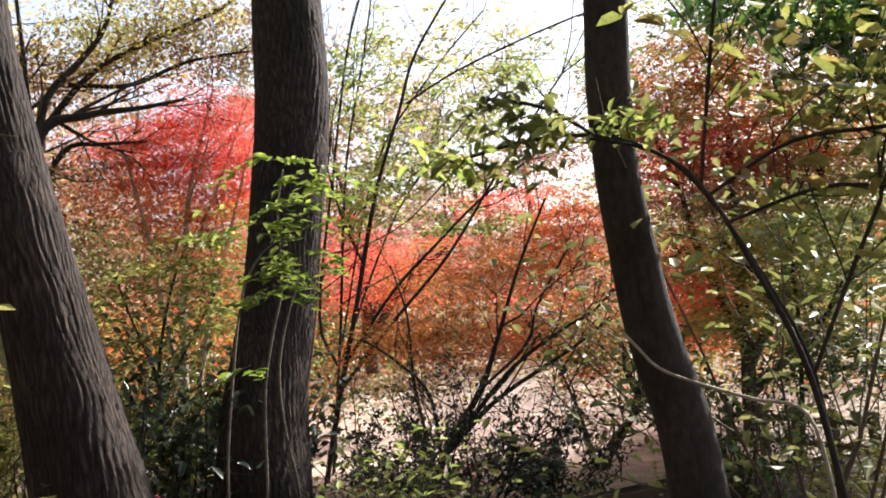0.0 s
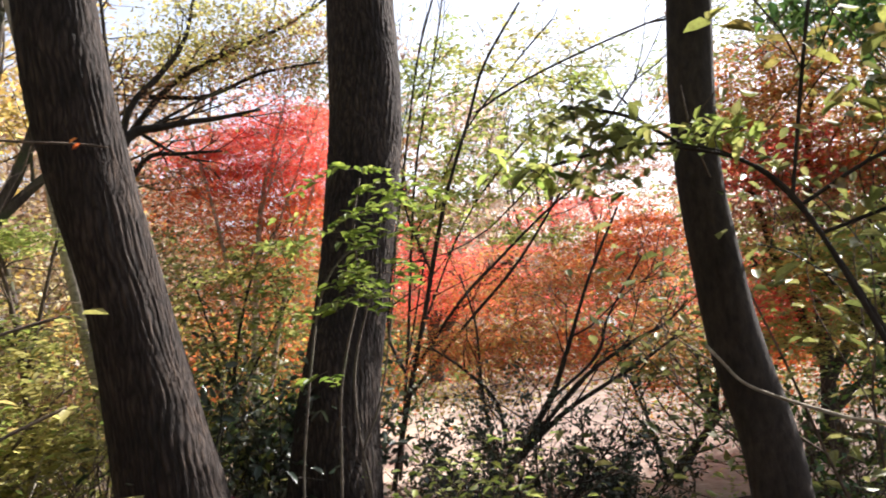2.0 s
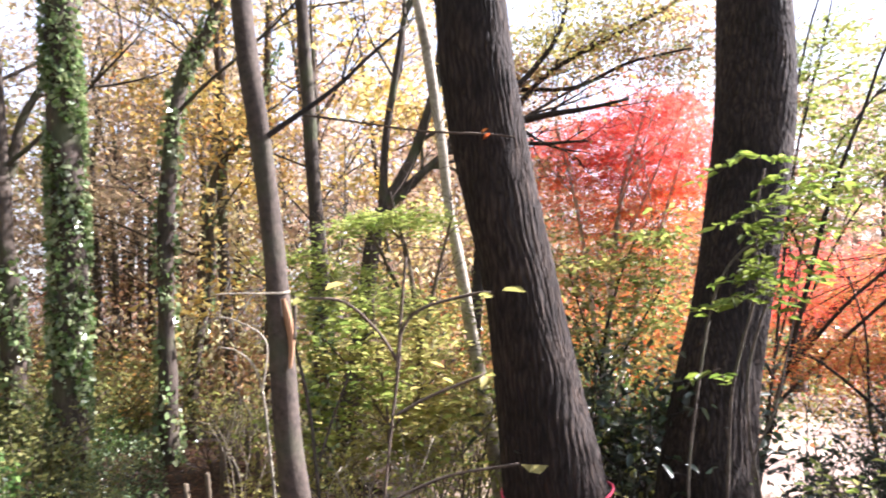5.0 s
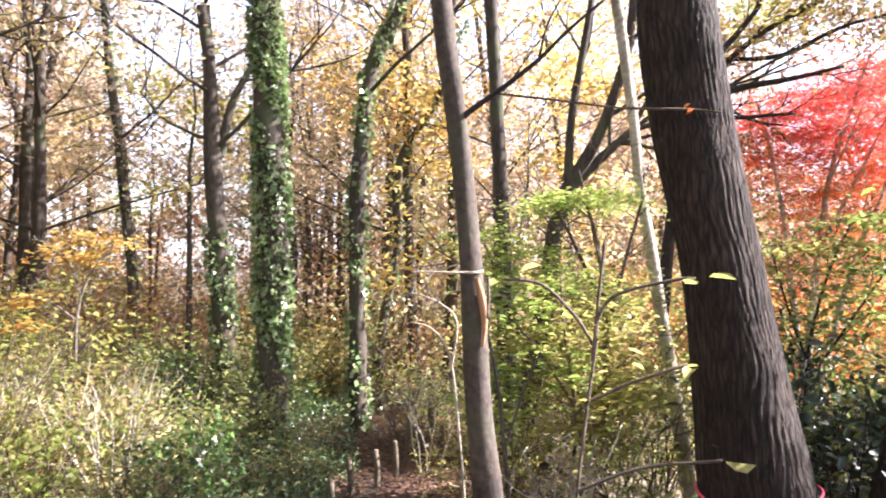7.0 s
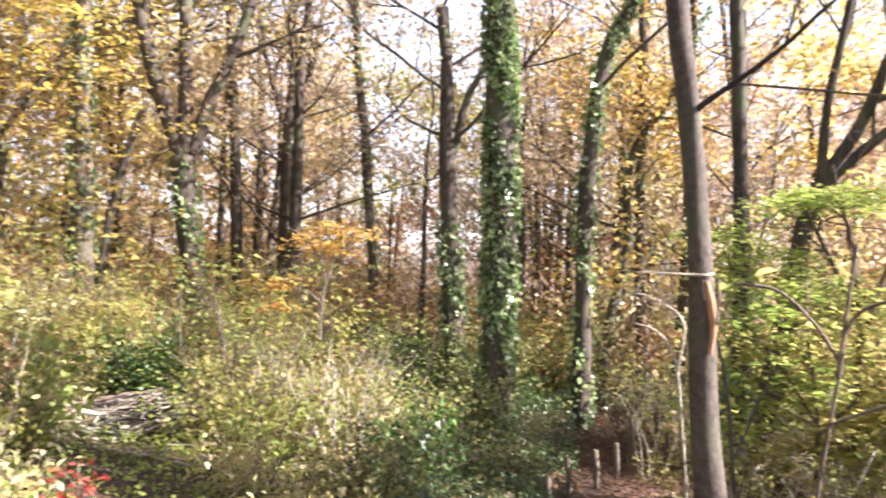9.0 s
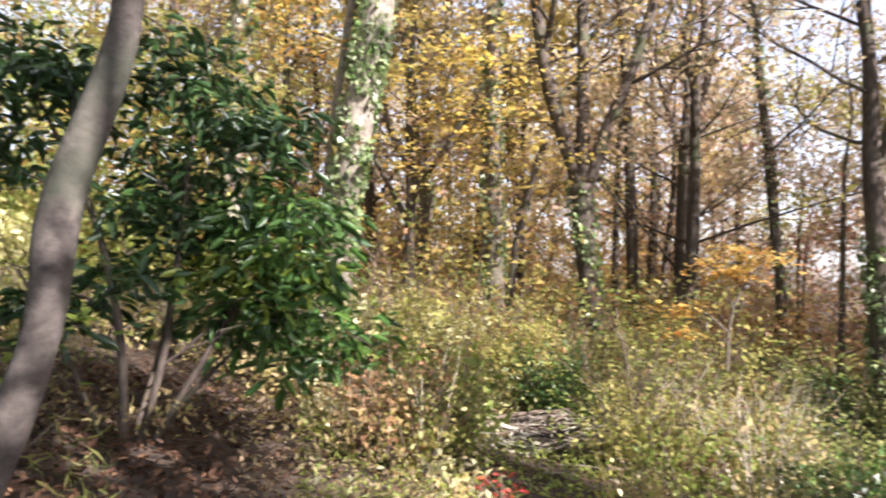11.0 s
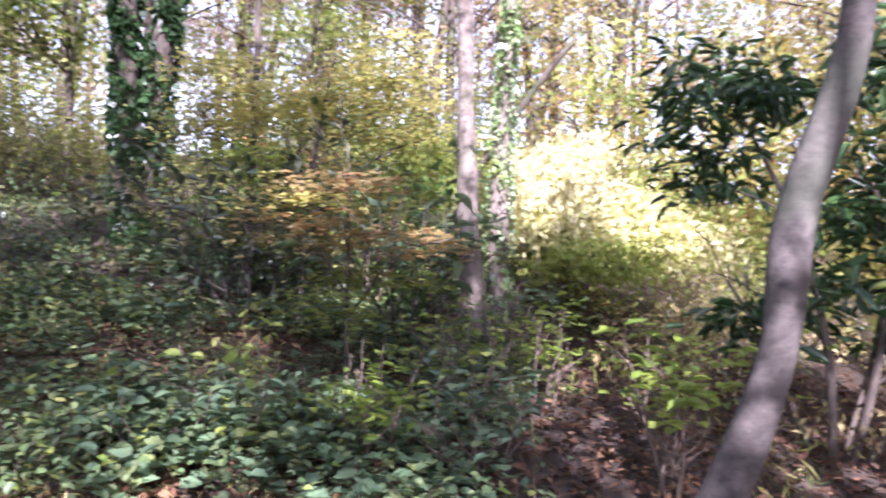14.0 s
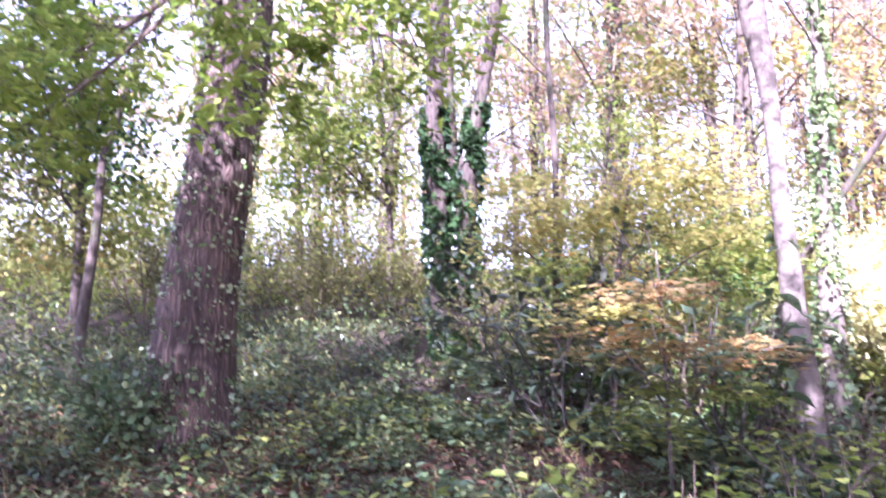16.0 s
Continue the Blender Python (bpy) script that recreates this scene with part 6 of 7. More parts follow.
for spot, s, h in (((-2.52, 5.69), 172, 1.15), ((-3.22, 6.24), 173, 1.2), ((-2.40, 6.39), 174, 1.1)):
    bush(*spot, "dark evergreen shrub with broad leaves between the big trunks", OLIVE if s == 173 else DUSKY, h, 1.0, 8, 1000, 0.09, 0.12, 0.5, s, leaf="round", wide=0.5, level=2, kids=(3, 4), lean=0.8, bark=BARK_BLACK, group="shade shrubs")
tiered(-2.65, 6.07, "thin young tree with olive leaves in layers", [[(-2.74, 6.03, 0.15, 0.018), (-2.70, 6.05, 0.82, 0.016), (-2.56, 6.11, 1.39, 0.011), (-2.40, 6.17, 1.78, 0.008)], [(-2.70, 6.05, 0.68, 0.013), (-2.85, 5.98, 1.25, 0.009), (-2.92, 5.95, 1.62, 0.008)], [(-2.70, 6.05, 0.59, 0.013), (-2.40, 6.18, 1.09, 0.009), (-2.19, 6.25, 1.43, 0.008)]], [
    ((-2.86, 5.98, 1.52), (0.35, 0.5, 0.25), 22, TURNING), ((-2.46, 6.15, 1.60), (0.4, 0.5, 0.25), 26, TURNING), ((-2.25, 6.23, 1.25), (0.3, 0.5, 0.25), 22, LIME), ((-2.72, 6.04, 1.05), (0.5, 0.5, 0.2), 26, OLIVE), ((-2.15, 6.27, 1.84), (0.2, 0.4, 0.15), 10, LIME)], 0.065, 175, BARK_BLACK, 0.65, "round", 0.5, 0.025, 0.12, "slender_tree", 18, tier=0.18, side=3)
thicket(["dark"], 14, 30, 8.0, 10.0, 8, 0.6, 1.0)
thicket(["lime", "olive", "gold"], -30, -14, 5.0, 7, 5, 0.5, 0.8)
thicket(["lime", "gold", "russet", "olive", "dark"], 66, 96, 5.2, 9.5, 30, 0.4, 0.75)
thicket(["dark", "olive"], 133, 158, 6.2, 9, 10, 0.6, 1.0)


def strewn(name, label, category, mat, az0, az1, d0, d1, n, size, seed, lift=0.02, flat=0.85, wide=0.6, shape="kite", clump=0.0):
    """Leaves lying or growing low over a stretch of ground, as one mass."""
    r = np.random.default_rng(seed)
    az = np.radians(r.uniform(az0, az1, n))
    d = np.sqrt(r.uniform(d0 * d0, d1 * d1, n))
    x, y = -0.35 - d * np.sin(az), -0.1 + d * np.cos(az)
    if clump:
        keep = np.sin(x * 2.3 + 1.3 * np.sin(y * 1.7)) + np.sin(y * 2.9 + 1.1 * np.sin(x * 2.1)) + r.normal(size=n) * 0.5 > clump
        x, y = x[keep], y[keep]
    keep = np.min([np.hypot(x - bx * f - 0.05, y - by * f) for f in ((1.0, 0.9, 0.8, 0.7, 0.6) if lift > 0.15 else (1.0,))], 0) > (0.5 if lift > 0.15 else 0.25)
    x, y = x[keep], y[keep]
    z = ground(x, y) + r.uniform(0.3, 1, len(x)) * lift
    ob = new(name, leaves(name, np.stack([x, y, z], -1), size, r, flat, wide, shape=shape))
    ob.data.materials.append(mat)
    return tagged(ob, label, category, kind="stuff")


strewn("fallen_leaves", "brown fallen leaves on the woodland floor", "leaf litter", LITTER, 0, 190, 1.8, 9, 28000, 0.05, 301, 0.03)
strewn("fallen_leaves", "pale fallen leaves over the clearing", "leaf litter", BLUSH, -32, 22, 9.5, 26, 4500, 0.055, 302, 0.04)
strewn("fallen_leaves", "reddish fallen leaves along the path", "leaf litter", LITTER, 40, 56, 3.5, 12, 9000, 0.06, 306, 0.05)
strewn("ground_ivy", "small dull leaves close to the path", "ground cover", HERB, 156, 198, 1.8, 6.5, 2400, 0.04, 330, 0.07, 0.7, 0.7, "kite", 0.2)
strewn("ground_ivy", "broad blue-green leaves in a low carpet", "ground cover", SLATE, 131, 160, 1.9, 5.6, 1900, 0.085, 338, 0.24, 0.7, 0.8, "round", 0.1)
strewn("fallen_leaves", "crisp russet leaves under the shady trees", "leaf litter", LITTER, 104, 198, 1.8, 7.5, 7000, 0.065, 339, 0.06, 0.6, 0.6, "round")
strewn("ground_ivy", "pale green herbs below the layered young trees", "ground cover", SLATE, 133, 158, 3.6, 9.0, 3200, 0.1, 341, 0.2, 0.75, 0.8, "round", -0.2)
strewn("low_weeds", "short dry grass close to the path", "ground cover", STRAW, 148, 198, 2.0, 7, 7000, 0.1, 331, 0.03, 0.1, 0.07)
strewn("fallen_leaves", "tan fallen leaves caught in the weeds", "leaf litter", TAN, 62, 104, 3.4, 9, 6000, 0.05, 332, 0.2, 0.5, 0.5, "kite", 0.0)
strewn("low_weeds", "short green weeds over the whole slope", "ground cover", LIME, 66, 100, 3.2, 8, 7000, 0.045, 334, 0.12, 0.5, 0.5)
strewn("ground_ivy", "dark low leaves up to the crest", "ground cover", HERB, 160, 198, 4.5, 11, 14000, 0.055, 337, 0.12, 0.6, 0.6)
# weeds in the whitened leaf colour, a painted stand-in for sunlight
strewn("low_weeds", "weeds on the open slope, coloured pale to imitate sun", "ground cover", SUN_PAINTED_PALE, 66, 100, 3.8, 10, 9000, 0.06, 322, 0.45, 0.5, 0.45, "kite", 0.6)
strewn("low_weeds", "low dull weeds beside the path", "ground cover", HERB, 54, 65, 3.6, 7, 7000, 0.045, 324, 0.3, 0.5, 0.5)
strewn("low_weeds", "dull green weeds under the ivied trees", "ground cover", HERB, 52, 68, 6.5, 15, 12000, 0.05, 325, 0.3, 0.5, 0.5)
strewn("low_weeds", "low tan weeds behind the evergreen bush", "ground cover", STRAW, 98, 126, 5.5, 12, 9000, 0.06, 323, 0.35, 0.3, 0.4, "kite", -0.2)
strewn("ground_ivy", "low green ground cover on the shady slope", "ground cover", HERB, 131, 164, 1.8, 9.0, 13000, 0.045, 303, 0.22, 0.6, 0.8, "round", 0.2)
strewn("ground_ivy", "sparse dark leaves on the brown floor beside the path", "ground cover", HERB, 164, 195, 1.8, 9.0, 4500, 0.045, 342, 0.12, 0.7, 0.7, "round", 0.5)
strewn("low_weeds", "low yellow-green weeds on the sunny slope", "ground cover", LIME, 66, 100, 3.6, 13, 15000, 0.06, 304, 0.22, 0.5, 0.5, "kite", 0.3)
strewn("low_weeds", "dry straw-coloured weeds on the sunny slope", "ground cover", STRAW, 66, 97, 3.6, 13, 16000, 0.08, 305, 0.25, 0.2, 0.25, "kite", 0.1)
strewn("ground_ivy", "broader leaves among the ground cover", "ground cover", HERB, 131, 185, 2.0, 7.0, 2400, 0.055, 309, 0.3, 0.7, 0.7, "round", -0.1)
strewn("ground_ivy", "scattered pale leaves among the ground cover", "ground cover", LIME, 131, 175, 2.0, 7.0, 1800, 0.06, 310, 0.26, 0.7, 0.7, "round", 0.3)
strewn("fallen_leaves", "dry brown leaves caught on the ground cover", "leaf litter", LITTER, 100, 190, 1.9, 7.5, 5000, 0.05, 318, 0.1, 0.6, 0.5, "round")
strewn("low_weeds", "thin grass blades on the shady slope", "ground cover", OLIVE, 112, 185, 2.4, 8.5, 9000, 0.16, 319, 0.05, 0.0, 0.08, "kite", 0.2)
strewn("low_weeds", "low olive weeds up to the crest", "ground cover", OLIVE, 140, 195, 6, 18, 20000, 0.06, 308, 0.16, 0.4, 0.5, "sliver", -0.4)
strewn("low_weeds", "low green weeds below the leaning trunk", "ground cover", GOLD, 20, 48, 3.5, 11, 7000, 0.05, 307, 0.25, 0.6, 0.5, "kite", 0.1)



def scrub(name, label, mat, az0, az1, d0, d1, n, size, seed, tall):
    """Low scrub far off in the wood, one mass of leaves in drifts."""
    r = np.random.default_rng(seed)
    k = n // 40
    az = np.radians(r.uniform(az0, az1, k))
    d = np.sqrt(r.uniform(d0 * d0, d1 * d1, k))
    c = np.stack([-0.35 - d * np.sin(az), -0.1 + d * np.cos(az), r.uniform(0.1, 1, k) ** 1.5 * tall], -1)
    p = np.repeat(c, 40, 0) + r.normal(size=(k * 40, 3)) * (0.45, 0.45, 0.16)
    p[:, 2] = ground(p[:, 0], p[:, 1]) + np.abs(p[:, 2])
    ob = new(name, leaves(name, p, size, r, 0.5, 0.6, shape="sliver"))
    ob.data.materials.append(mat)
    return tagged(ob, label, "scrub", kind="stuff")


scrub("far_scrub", "brown scrub beyond the red maple", RUSSET, 6, 34, 15, 34, 22000, 0.11, 316, 4.0)
scrub("far_scrub", "olive scrub beyond the red maple", EVERGREEN, 6, 34, 12, 24, 9000, 0.1, 317, 1.6)
scrub("far_scrub", "dark russet scrub among the ivied trunks", RUSSET, 48, 71, 12, 30, 14000, 0.1, 333, 2.6)
scrub("far_scrub", "tan scrub under the far trees", TAN, 66, 112, 13, 38, 20000, 0.11, 311, 2.4)
scrub("far_scrub", "honey-coloured scrub under the far trees", HONEY, 70, 112, 14, 38, 14000, 0.11, 312, 3.2)
scrub("far_scrub", "yellow-green scrub under the far trees", GOLD, 22, 130, 12, 32, 22000, 0.1, 313, 2.2)
scrub("far_scrub", "green scrub under the far trees", OLIVE, 20, 150, 10, 28, 20000, 0.1, 314, 1.4)
scrub("far_scrub", "light green leaves on the slope", LIME, 115, 154, 10, 24, 12000, 0.1, 315, 3.0)
scrub("far_scrub", "dull green scrub up to the crest", HERB, 120, 195, 6.5, 14, 14000, 0.06, 320, 0.2)
scrub("far_scrub", "dusky green scrub on the crest", EVERGREEN, 128, 150, 9, 18, 5000, 0.09, 321, 1.6)

scrub("far_scrub", "green leaves of the wood behind the crest", FRESH, 155, 195, 11, 24, 7000, 0.11, 326, 4.5)
scrub("far_scrub", "light green leaves behind the crest", LIME, 158, 195, 11, 20, 12000, 0.09, 327, 2.0)
scrub("far_scrub", "rosy-tan leaves behind the crest", BLUSH, 125, 195, 15, 30, 10000, 0.12, 328, 5.0)
scrub("far_scrub", "golden leaves on the upper slope", HONEY, 84, 128, 10, 24, 16000, 0.11, 329, 3.0)

scrub("far_scrub", "orange and olive leaves beyond the red maple", MIXED, 12, 33, 11.5, 16, 8000, 0.085, 335, 2.4)
scrub("far_scrub", "green and yellow leaves beyond the red maple", TURNING, 12, 33, 12, 17, 7000, 0.085, 336, 2.6)

scrub("far_scrub", "russet woodland edge beyond the clearing", RUSSET, -36, 36, 26, 42, 26000, 0.2, 340, 5.6)
scrub("far_scrub", "rosy-tan woodland edge beyond the clearing", BLUSH, -36, 36, 24, 40, 26000, 0.2, 341, 5.2)
scrub("far_scrub", "dark green shrubs along the far side of the clearing", EVERGREEN, -36, 30, 20, 30, 9000, 0.16, 342, 2.2)
scrub("far_scrub", "orange maples along the clearing", MIXED, -34, 24, 16, 24, 7000, 0.11, 343, 2.6)
scrub("far_scrub", "scarlet maples along the clearing", RED, -34, 26, 17, 24, 7000, 0.11, 344, 2.4)
scrub("far_scrub", "yellow shrubs along the clearing", GOLD, -34, 22, 14, 20, 7000, 0.09, 345, 1.5)

scrub("far_scrub", "tan leaves of the wood beyond the leaning trunk", TAN, 26, 48, 13, 24, 10000, 0.12, 346, 5.8)
scrub("far_scrub", "honey leaves of the wood beyond the leaning trunk", HONEY, 28, 50, 13, 22, 7000, 0.11, 347, 4.8)
scrub("far_scrub", "rosy leaves of the wood beyond the leaning trunk", BLUSH, 26, 50, 16, 28, 12000, 0.15, 348, 7.0)
scrub("far_scrub", "golden leaves of the wood beyond the leaning trunk", SUN_PAINTED_PALE, 30, 52, 12, 20, 6000, 0.1, 349, 3.6)

scrub("far_scrub", "yellow-green leaves on the slope behind the evergreen bush", LIME, 104, 128, 8.5, 14, 9000, 0.09, 350, 3.2)
scrub("far_scrub", "golden-brown leaves on the slope behind the evergreen bush", GOLD, 100, 132, 10, 18, 12000, 0.1, 351, 4.5)
scrub("far_scrub", "dull tan leaves on the slope behind the evergreen bush", RUSSET, 100, 135, 12, 20, 8000, 0.11, 352, 4.5)

scrub("far_scrub", "hazy rosy wood behind the red maple", BLUSH, 2, 36, 19, 32, 22000, 0.2, 353, 9.5)
scrub("far_scrub", "grey-brown wood behind the red maple", RUSSET, 6, 36, 17, 28, 14000, 0.17, 354, 8.0)

scrub("far_scrub", "lime leaves beyond the dark trunk", LIME, -36, -9, 11, 16, 7000, 0.08, 355, 4.0)
scrub("far_scrub", "crimson and amber leaves beyond the dark trunk", MIXED, -36, -9, 11, 16, 8000, 0.08, 356, 4.6)
scrub("far_scrub", "olive leaves beyond the dark trunk", OLIVE, -36, -12, 12, 18, 6000, 0.09, 357, 5.0)

scrub("far_scrub", "tan leaves deep in the wood", TAN, 52, 96, 20, 36, 18000, 0.17, 358, 7.5)
scrub("far_scrub", "rose-brown leaves deep in the wood", ROSE, 50, 92, 22, 36, 12000, 0.17, 359, 7.0)
scrub("far_scrub", "russet leaves deep in the wood", RUSSET, 52, 96, 18, 32, 12000, 0.15, 360, 4.5)
scrub("far_scrub", "tan leaves behind the crest", TAN, 136, 196, 16, 28, 16000, 0.14, 361, 6.5)
scrub("far_scrub", "olive leaves behind the crest", TURNING, 136, 196, 13, 22, 12000, 0.11, 362, 5.0)
scrub("far_scrub", "golden leaves behind the crest", GOLD, 130, 190, 13, 24, 10000, 0.11, 363, 5.5)

for spot, s in (((-7.35, 6.15), 186), ((-7.75, 6.95), 187), ((-8.45, 7.45), 188)):
    bush(*spot, "thin yellow-green shrub leaning over the path", LIME if s == 187 else TURNING, 0.75, 0.7, 6, 420, 0.055, 0.13, 0.7, s, level=2, leaf="kite", wide=0.6, kids=(3, 4), flatten=0.4, group="shrubs over the path")

# ---- stakes beside the path, brush pile ----


def stake(x, y, h, tilt, seed):
    r = np.random.default_rng(seed)
    g = float(ground(x, y))
    here = thing("wooden_stake", x, y, g, "short weathered wooden stake beside the path", "stake", "path stakes")
    w = Wood()
    w.tube(np.array([(0, 0, -0.08), (tilt * 0.5, 0.01, h * 0.5), (tilt, 0.0, h * 0.97), (tilt, 0, h)]), np.array([0.026, 0.027, 0.025, 0.018]), 9, lumps(0.04, seed))
    part("post", w.mesh("post"), STAKE, here)
    return here


for k, (x, y, h) in enumerate([(-4.93, 2.87, 0.32), (-5.02, 3.25, 0.42), (-5.88, 4.43, 0.34), (-6.07, 4.82, 0.36), (-6.58, 5.45, 0.55),
                               (-6.63, 5.69, 0.36), (-7.26, 6.48, 0.5), (-6.41, 5.78, 0.42), (-5.56, 3.87, 0.38), (-4.78, 2.35, 0.2)]):
    stake(x, y, h, 0.02 * math.sin(k * 2.1), 400 + k)

pile = thing("brush_pile", bx, by, float(ground(bx, by)), "low flat pile of cut grey-brown branches and twigs", "brush pile")
r = np.random.default_rng(410)
for k in range(280):
    w = Wood()
    a = radians(110) + r.normal() * 0.55
    l, rad = r.uniform(0.15, 0.8), r.choice([0.004, 0.005, 0.006, 0.008, 0.011, 0.02])
    c = np.array([r.normal() * 0.26, r.normal() * 0.4, 0.0])
    c[2] = 0.05 + r.uniform(0, 1) * 0.26 * math.exp(-4 * c[0] ** 2 - 2 * c[1] ** 2)
    d = np.array([math.cos(a), math.sin(a), r.normal() * 0.22]) * l / 2
    w.tube(np.array([c - d, c - d * 0.3 + r.normal(size=3) * 0.06 * l, c + d * 0.3 + r.normal(size=3) * 0.06 * l, c + d]), np.array([rad, rad * 0.95, rad * 0.8, rad * 0.5]), 6, lumps(0.08, k))
    part("cut_branch", w.mesh("cut_branch"), (BARK_ASH, BARK_PALE, TWIG, BARK_ASH, BARK_GREY, BARK_BROWN)[k % 6], pile)

# ---- small things on and about the near trees ----


def strand(name, me_name, rows, mat, parent_thing, seg=5, label=""):
    """A thin curved piece on a thing, rows of x, y, z and radius in the world."""
    o = np.array(parent_thing.location)
    ln = catmull(rows, 5)
    w = Wood()
    w.tube(ln[:, :3] - o, ln[:, 3], seg)
    return part(me_name, w.mesh(me_name), mat, parent_thing, label)


vx, vy = -1.40, 4.30
vg = float(ground(vx, vy))
vine = thing("sapling", vx, vy, vg, "thin-stemmed sapling with fresh green leaves before the upright trunk", "sapling")
for rows in ([(-1.44, 4.29, vg - 0.05, 0.011), (-1.44, 4.29, -0.13, 0.010), (-1.39, 4.31, 0.27, 0.009), (-1.34, 4.32, 0.78, 0.008), (-1.27, 4.34, 1.08, 0.008), (-1.18, 4.37, 1.39, 0.008), (-1.16, 4.37, 1.78, 0.007), (-1.10, 4.39, 2.03, 0.006)],
             [(-1.34, 4.33, vg - 0.05, 0.012), (-1.30, 4.33, -0.16, 0.010), (-1.23, 4.36, 0.18, 0.010), (-1.26, 4.35, 0.57, 0.008), (-1.25, 4.35, 0.92, 0.008), (-1.15, 4.38, 1.26, 0.007), (-1.04, 4.40, 1.47, 0.006)],
             [(-1.53, 4.22, vg - 0.05, 0.011), (-1.57, 4.20, -0.08, 0.009), (-1.57, 4.20, 0.33, 0.008), (-1.50, 4.23, 0.81, 0.008), (-1.38, 4.27, 1.36, 0.007), (-1.23, 4.31, 1.59, 0.006), (-1.07, 4.35, 1.64, 0.005)],
             [(-1.26, 4.36, vg - 0.05, 0.010), (-1.22, 4.36, -0.18, 0.008), (-1.25, 4.35, 0.25, 0.008), (-1.25, 4.35, 0.47, 0.008), (-1.13, 4.38, 0.74, 0.007), (-1.02, 4.41, 1.18, 0.006), (-0.94, 4.42, 1.62, 0.005), (-0.88, 4.42, 1.98, 0.004)]):
    strand("stem", "stem", rows, BARK_GREY, vine)
r = np.random.default_rng(501)
spots, ways, sprigs = [], [], Wood()
for (x, y, z), n in (((-1.16, 4.28, 2.08), 5), ((-0.94, 4.32, 2.00), 5), ((-1.07, 4.24, 1.84), 5), ((-0.97, 4.32, 1.74), 6), ((-1.18, 4.21, 1.49), 7), ((-1.03, 4.25, 1.55), 6),
                     ((-1.14, 4.22, 1.38), 5), ((-0.96, 4.32, 1.46), 4), ((-1.39, 4.20, 0.98), 2), ((-1.25, 4.19, 1.33), 4), ((-1.22, 4.24, 1.68), 4), ((-0.86, 4.34, 1.90), 4)):
    for k in range(n):
        a = r.uniform(0, 6.283)
        base = np.array([x, y, z]) + r.normal(size=3) * (0.05, 0.05, 0.03)
        d = np.array([math.cos(a), math.sin(a) * 0.7, r.uniform(-0.35, 0.15)])
        line = base + np.outer(np.linspace(0, 0.2, 5), d) - np.outer(np.linspace(0, 1, 5) ** 2, (0, 0, 0.04))
        sprigs.tube(line - np.array(vine.location), np.linspace(0.003, 0.0015, 5), 3)
        for q in range(1, 5):
            for m in (-1, 1):
                spots.append(line[q])
                ways.append(d * 0.8 + np.array([-d[1], d[0], -0.25]) * m * 0.8)
tagged(part("twigwork", sprigs.mesh("twigwork"), TWIG, vine), kind="stuff")
part("foliage", leaves("foliage", np.vstack(spots) - np.array(vine.location), 0.075, r, 0.75, 0.4, 0.12, along=np.array(ways) * 1.6, shape="round"), FRESH, vine)

# pale dead branch caught on the dark trunk
dx, dy = 1.10, 3.61
dead = thing("dead_branch", dx, dy, float(ground(dx, dy)), "pale dead branch hanging against the dark trunk", "branch")
strand("stem", "stem", [(0.58, 3.73, 0.97, 0.008), (0.64, 3.72, 0.89, 0.008), (0.72, 3.70, 0.79, 0.008), (0.87, 3.67, 0.71, 0.008), (1.10, 3.61, 0.62, 0.009), (1.31, 3.54, 0.54, 0.009), (1.37, 3.51, 0.15, 0.010), (1.37, 3.52, -0.13, 0.010)], BARK_PALE, dead)

# sapling with a few large yellowing leaves by the leaning trunk
sx, sy = -2.62, 2.85
twig = thing("sapling", sx, sy, float(ground(sx, sy)), "thin sapling with a few large yellowing leaves", "sapling")
for rows in ([(-2.64, 2.84, 0.18, 0.008), (-2.62, 2.85, 0.48, 0.008), (-2.58, 2.88, 0.83, 0.008), (-2.54, 2.91, 1.13, 0.008), (-2.52, 2.92, 1.28, 0.008), (-2.44, 2.97, 1.38, 0.008), (-2.22, 3.10, 1.44, 0.008), (-2.15, 3.14, 1.44, 0.008)],
             [(-2.54, 2.91, 1.13, 0.008), (-2.61, 2.86, 1.28, 0.008), (-2.73, 2.77, 1.43, 0.008), (-2.86, 2.66, 1.46, 0.008)],
             [(-2.56, 2.89, 0.89, 0.008), (-2.42, 2.99, 0.97, 0.008), (-2.19, 3.11, 1.06, 0.008)],
             [(-2.62, 2.85, 0.48, 0.008), (-2.38, 3.01, 0.59, 0.008), (-2.07, 3.17, 0.64, 0.008)],
             [(-2.55, 2.90, 1.08, 0.008), (-2.51, 2.92, 1.43, 0.008), (-2.49, 2.94, 1.63, 0.008)]):
    strand("stem", "stem", rows, TWIG, twig)
r = np.random.default_rng(502)
big = [(-2.19, 3.09, 1.43), (-2.12, 3.09, 1.42), (-2.08, 3.12, 1.45), (-2.88, 2.64, 1.45), (-2.83, 2.68, 1.44), (-2.20, 3.11, 1.05), (-2.17, 3.12, 1.04), (-2.04, 3.13, 0.65), (-2.73, 2.77, 1.52), (-2.50, 2.93, 1.19), (-2.42, 2.99, 1.13)]
part("foliage", leaves("foliage", np.array(big) - np.array(twig.location), 0.1, r, 0.75, 0.55, 0.1, shape="round"), GOLD, twig, "large yellow-green leaves")

# pale broken stem leaning behind the young tree
lx, ly = -3.60, 3.55
lone = thing("dead_sapling", lx, ly, float(ground(lx, ly)), "thin dead sapling with a pale peeled top", "sapling")
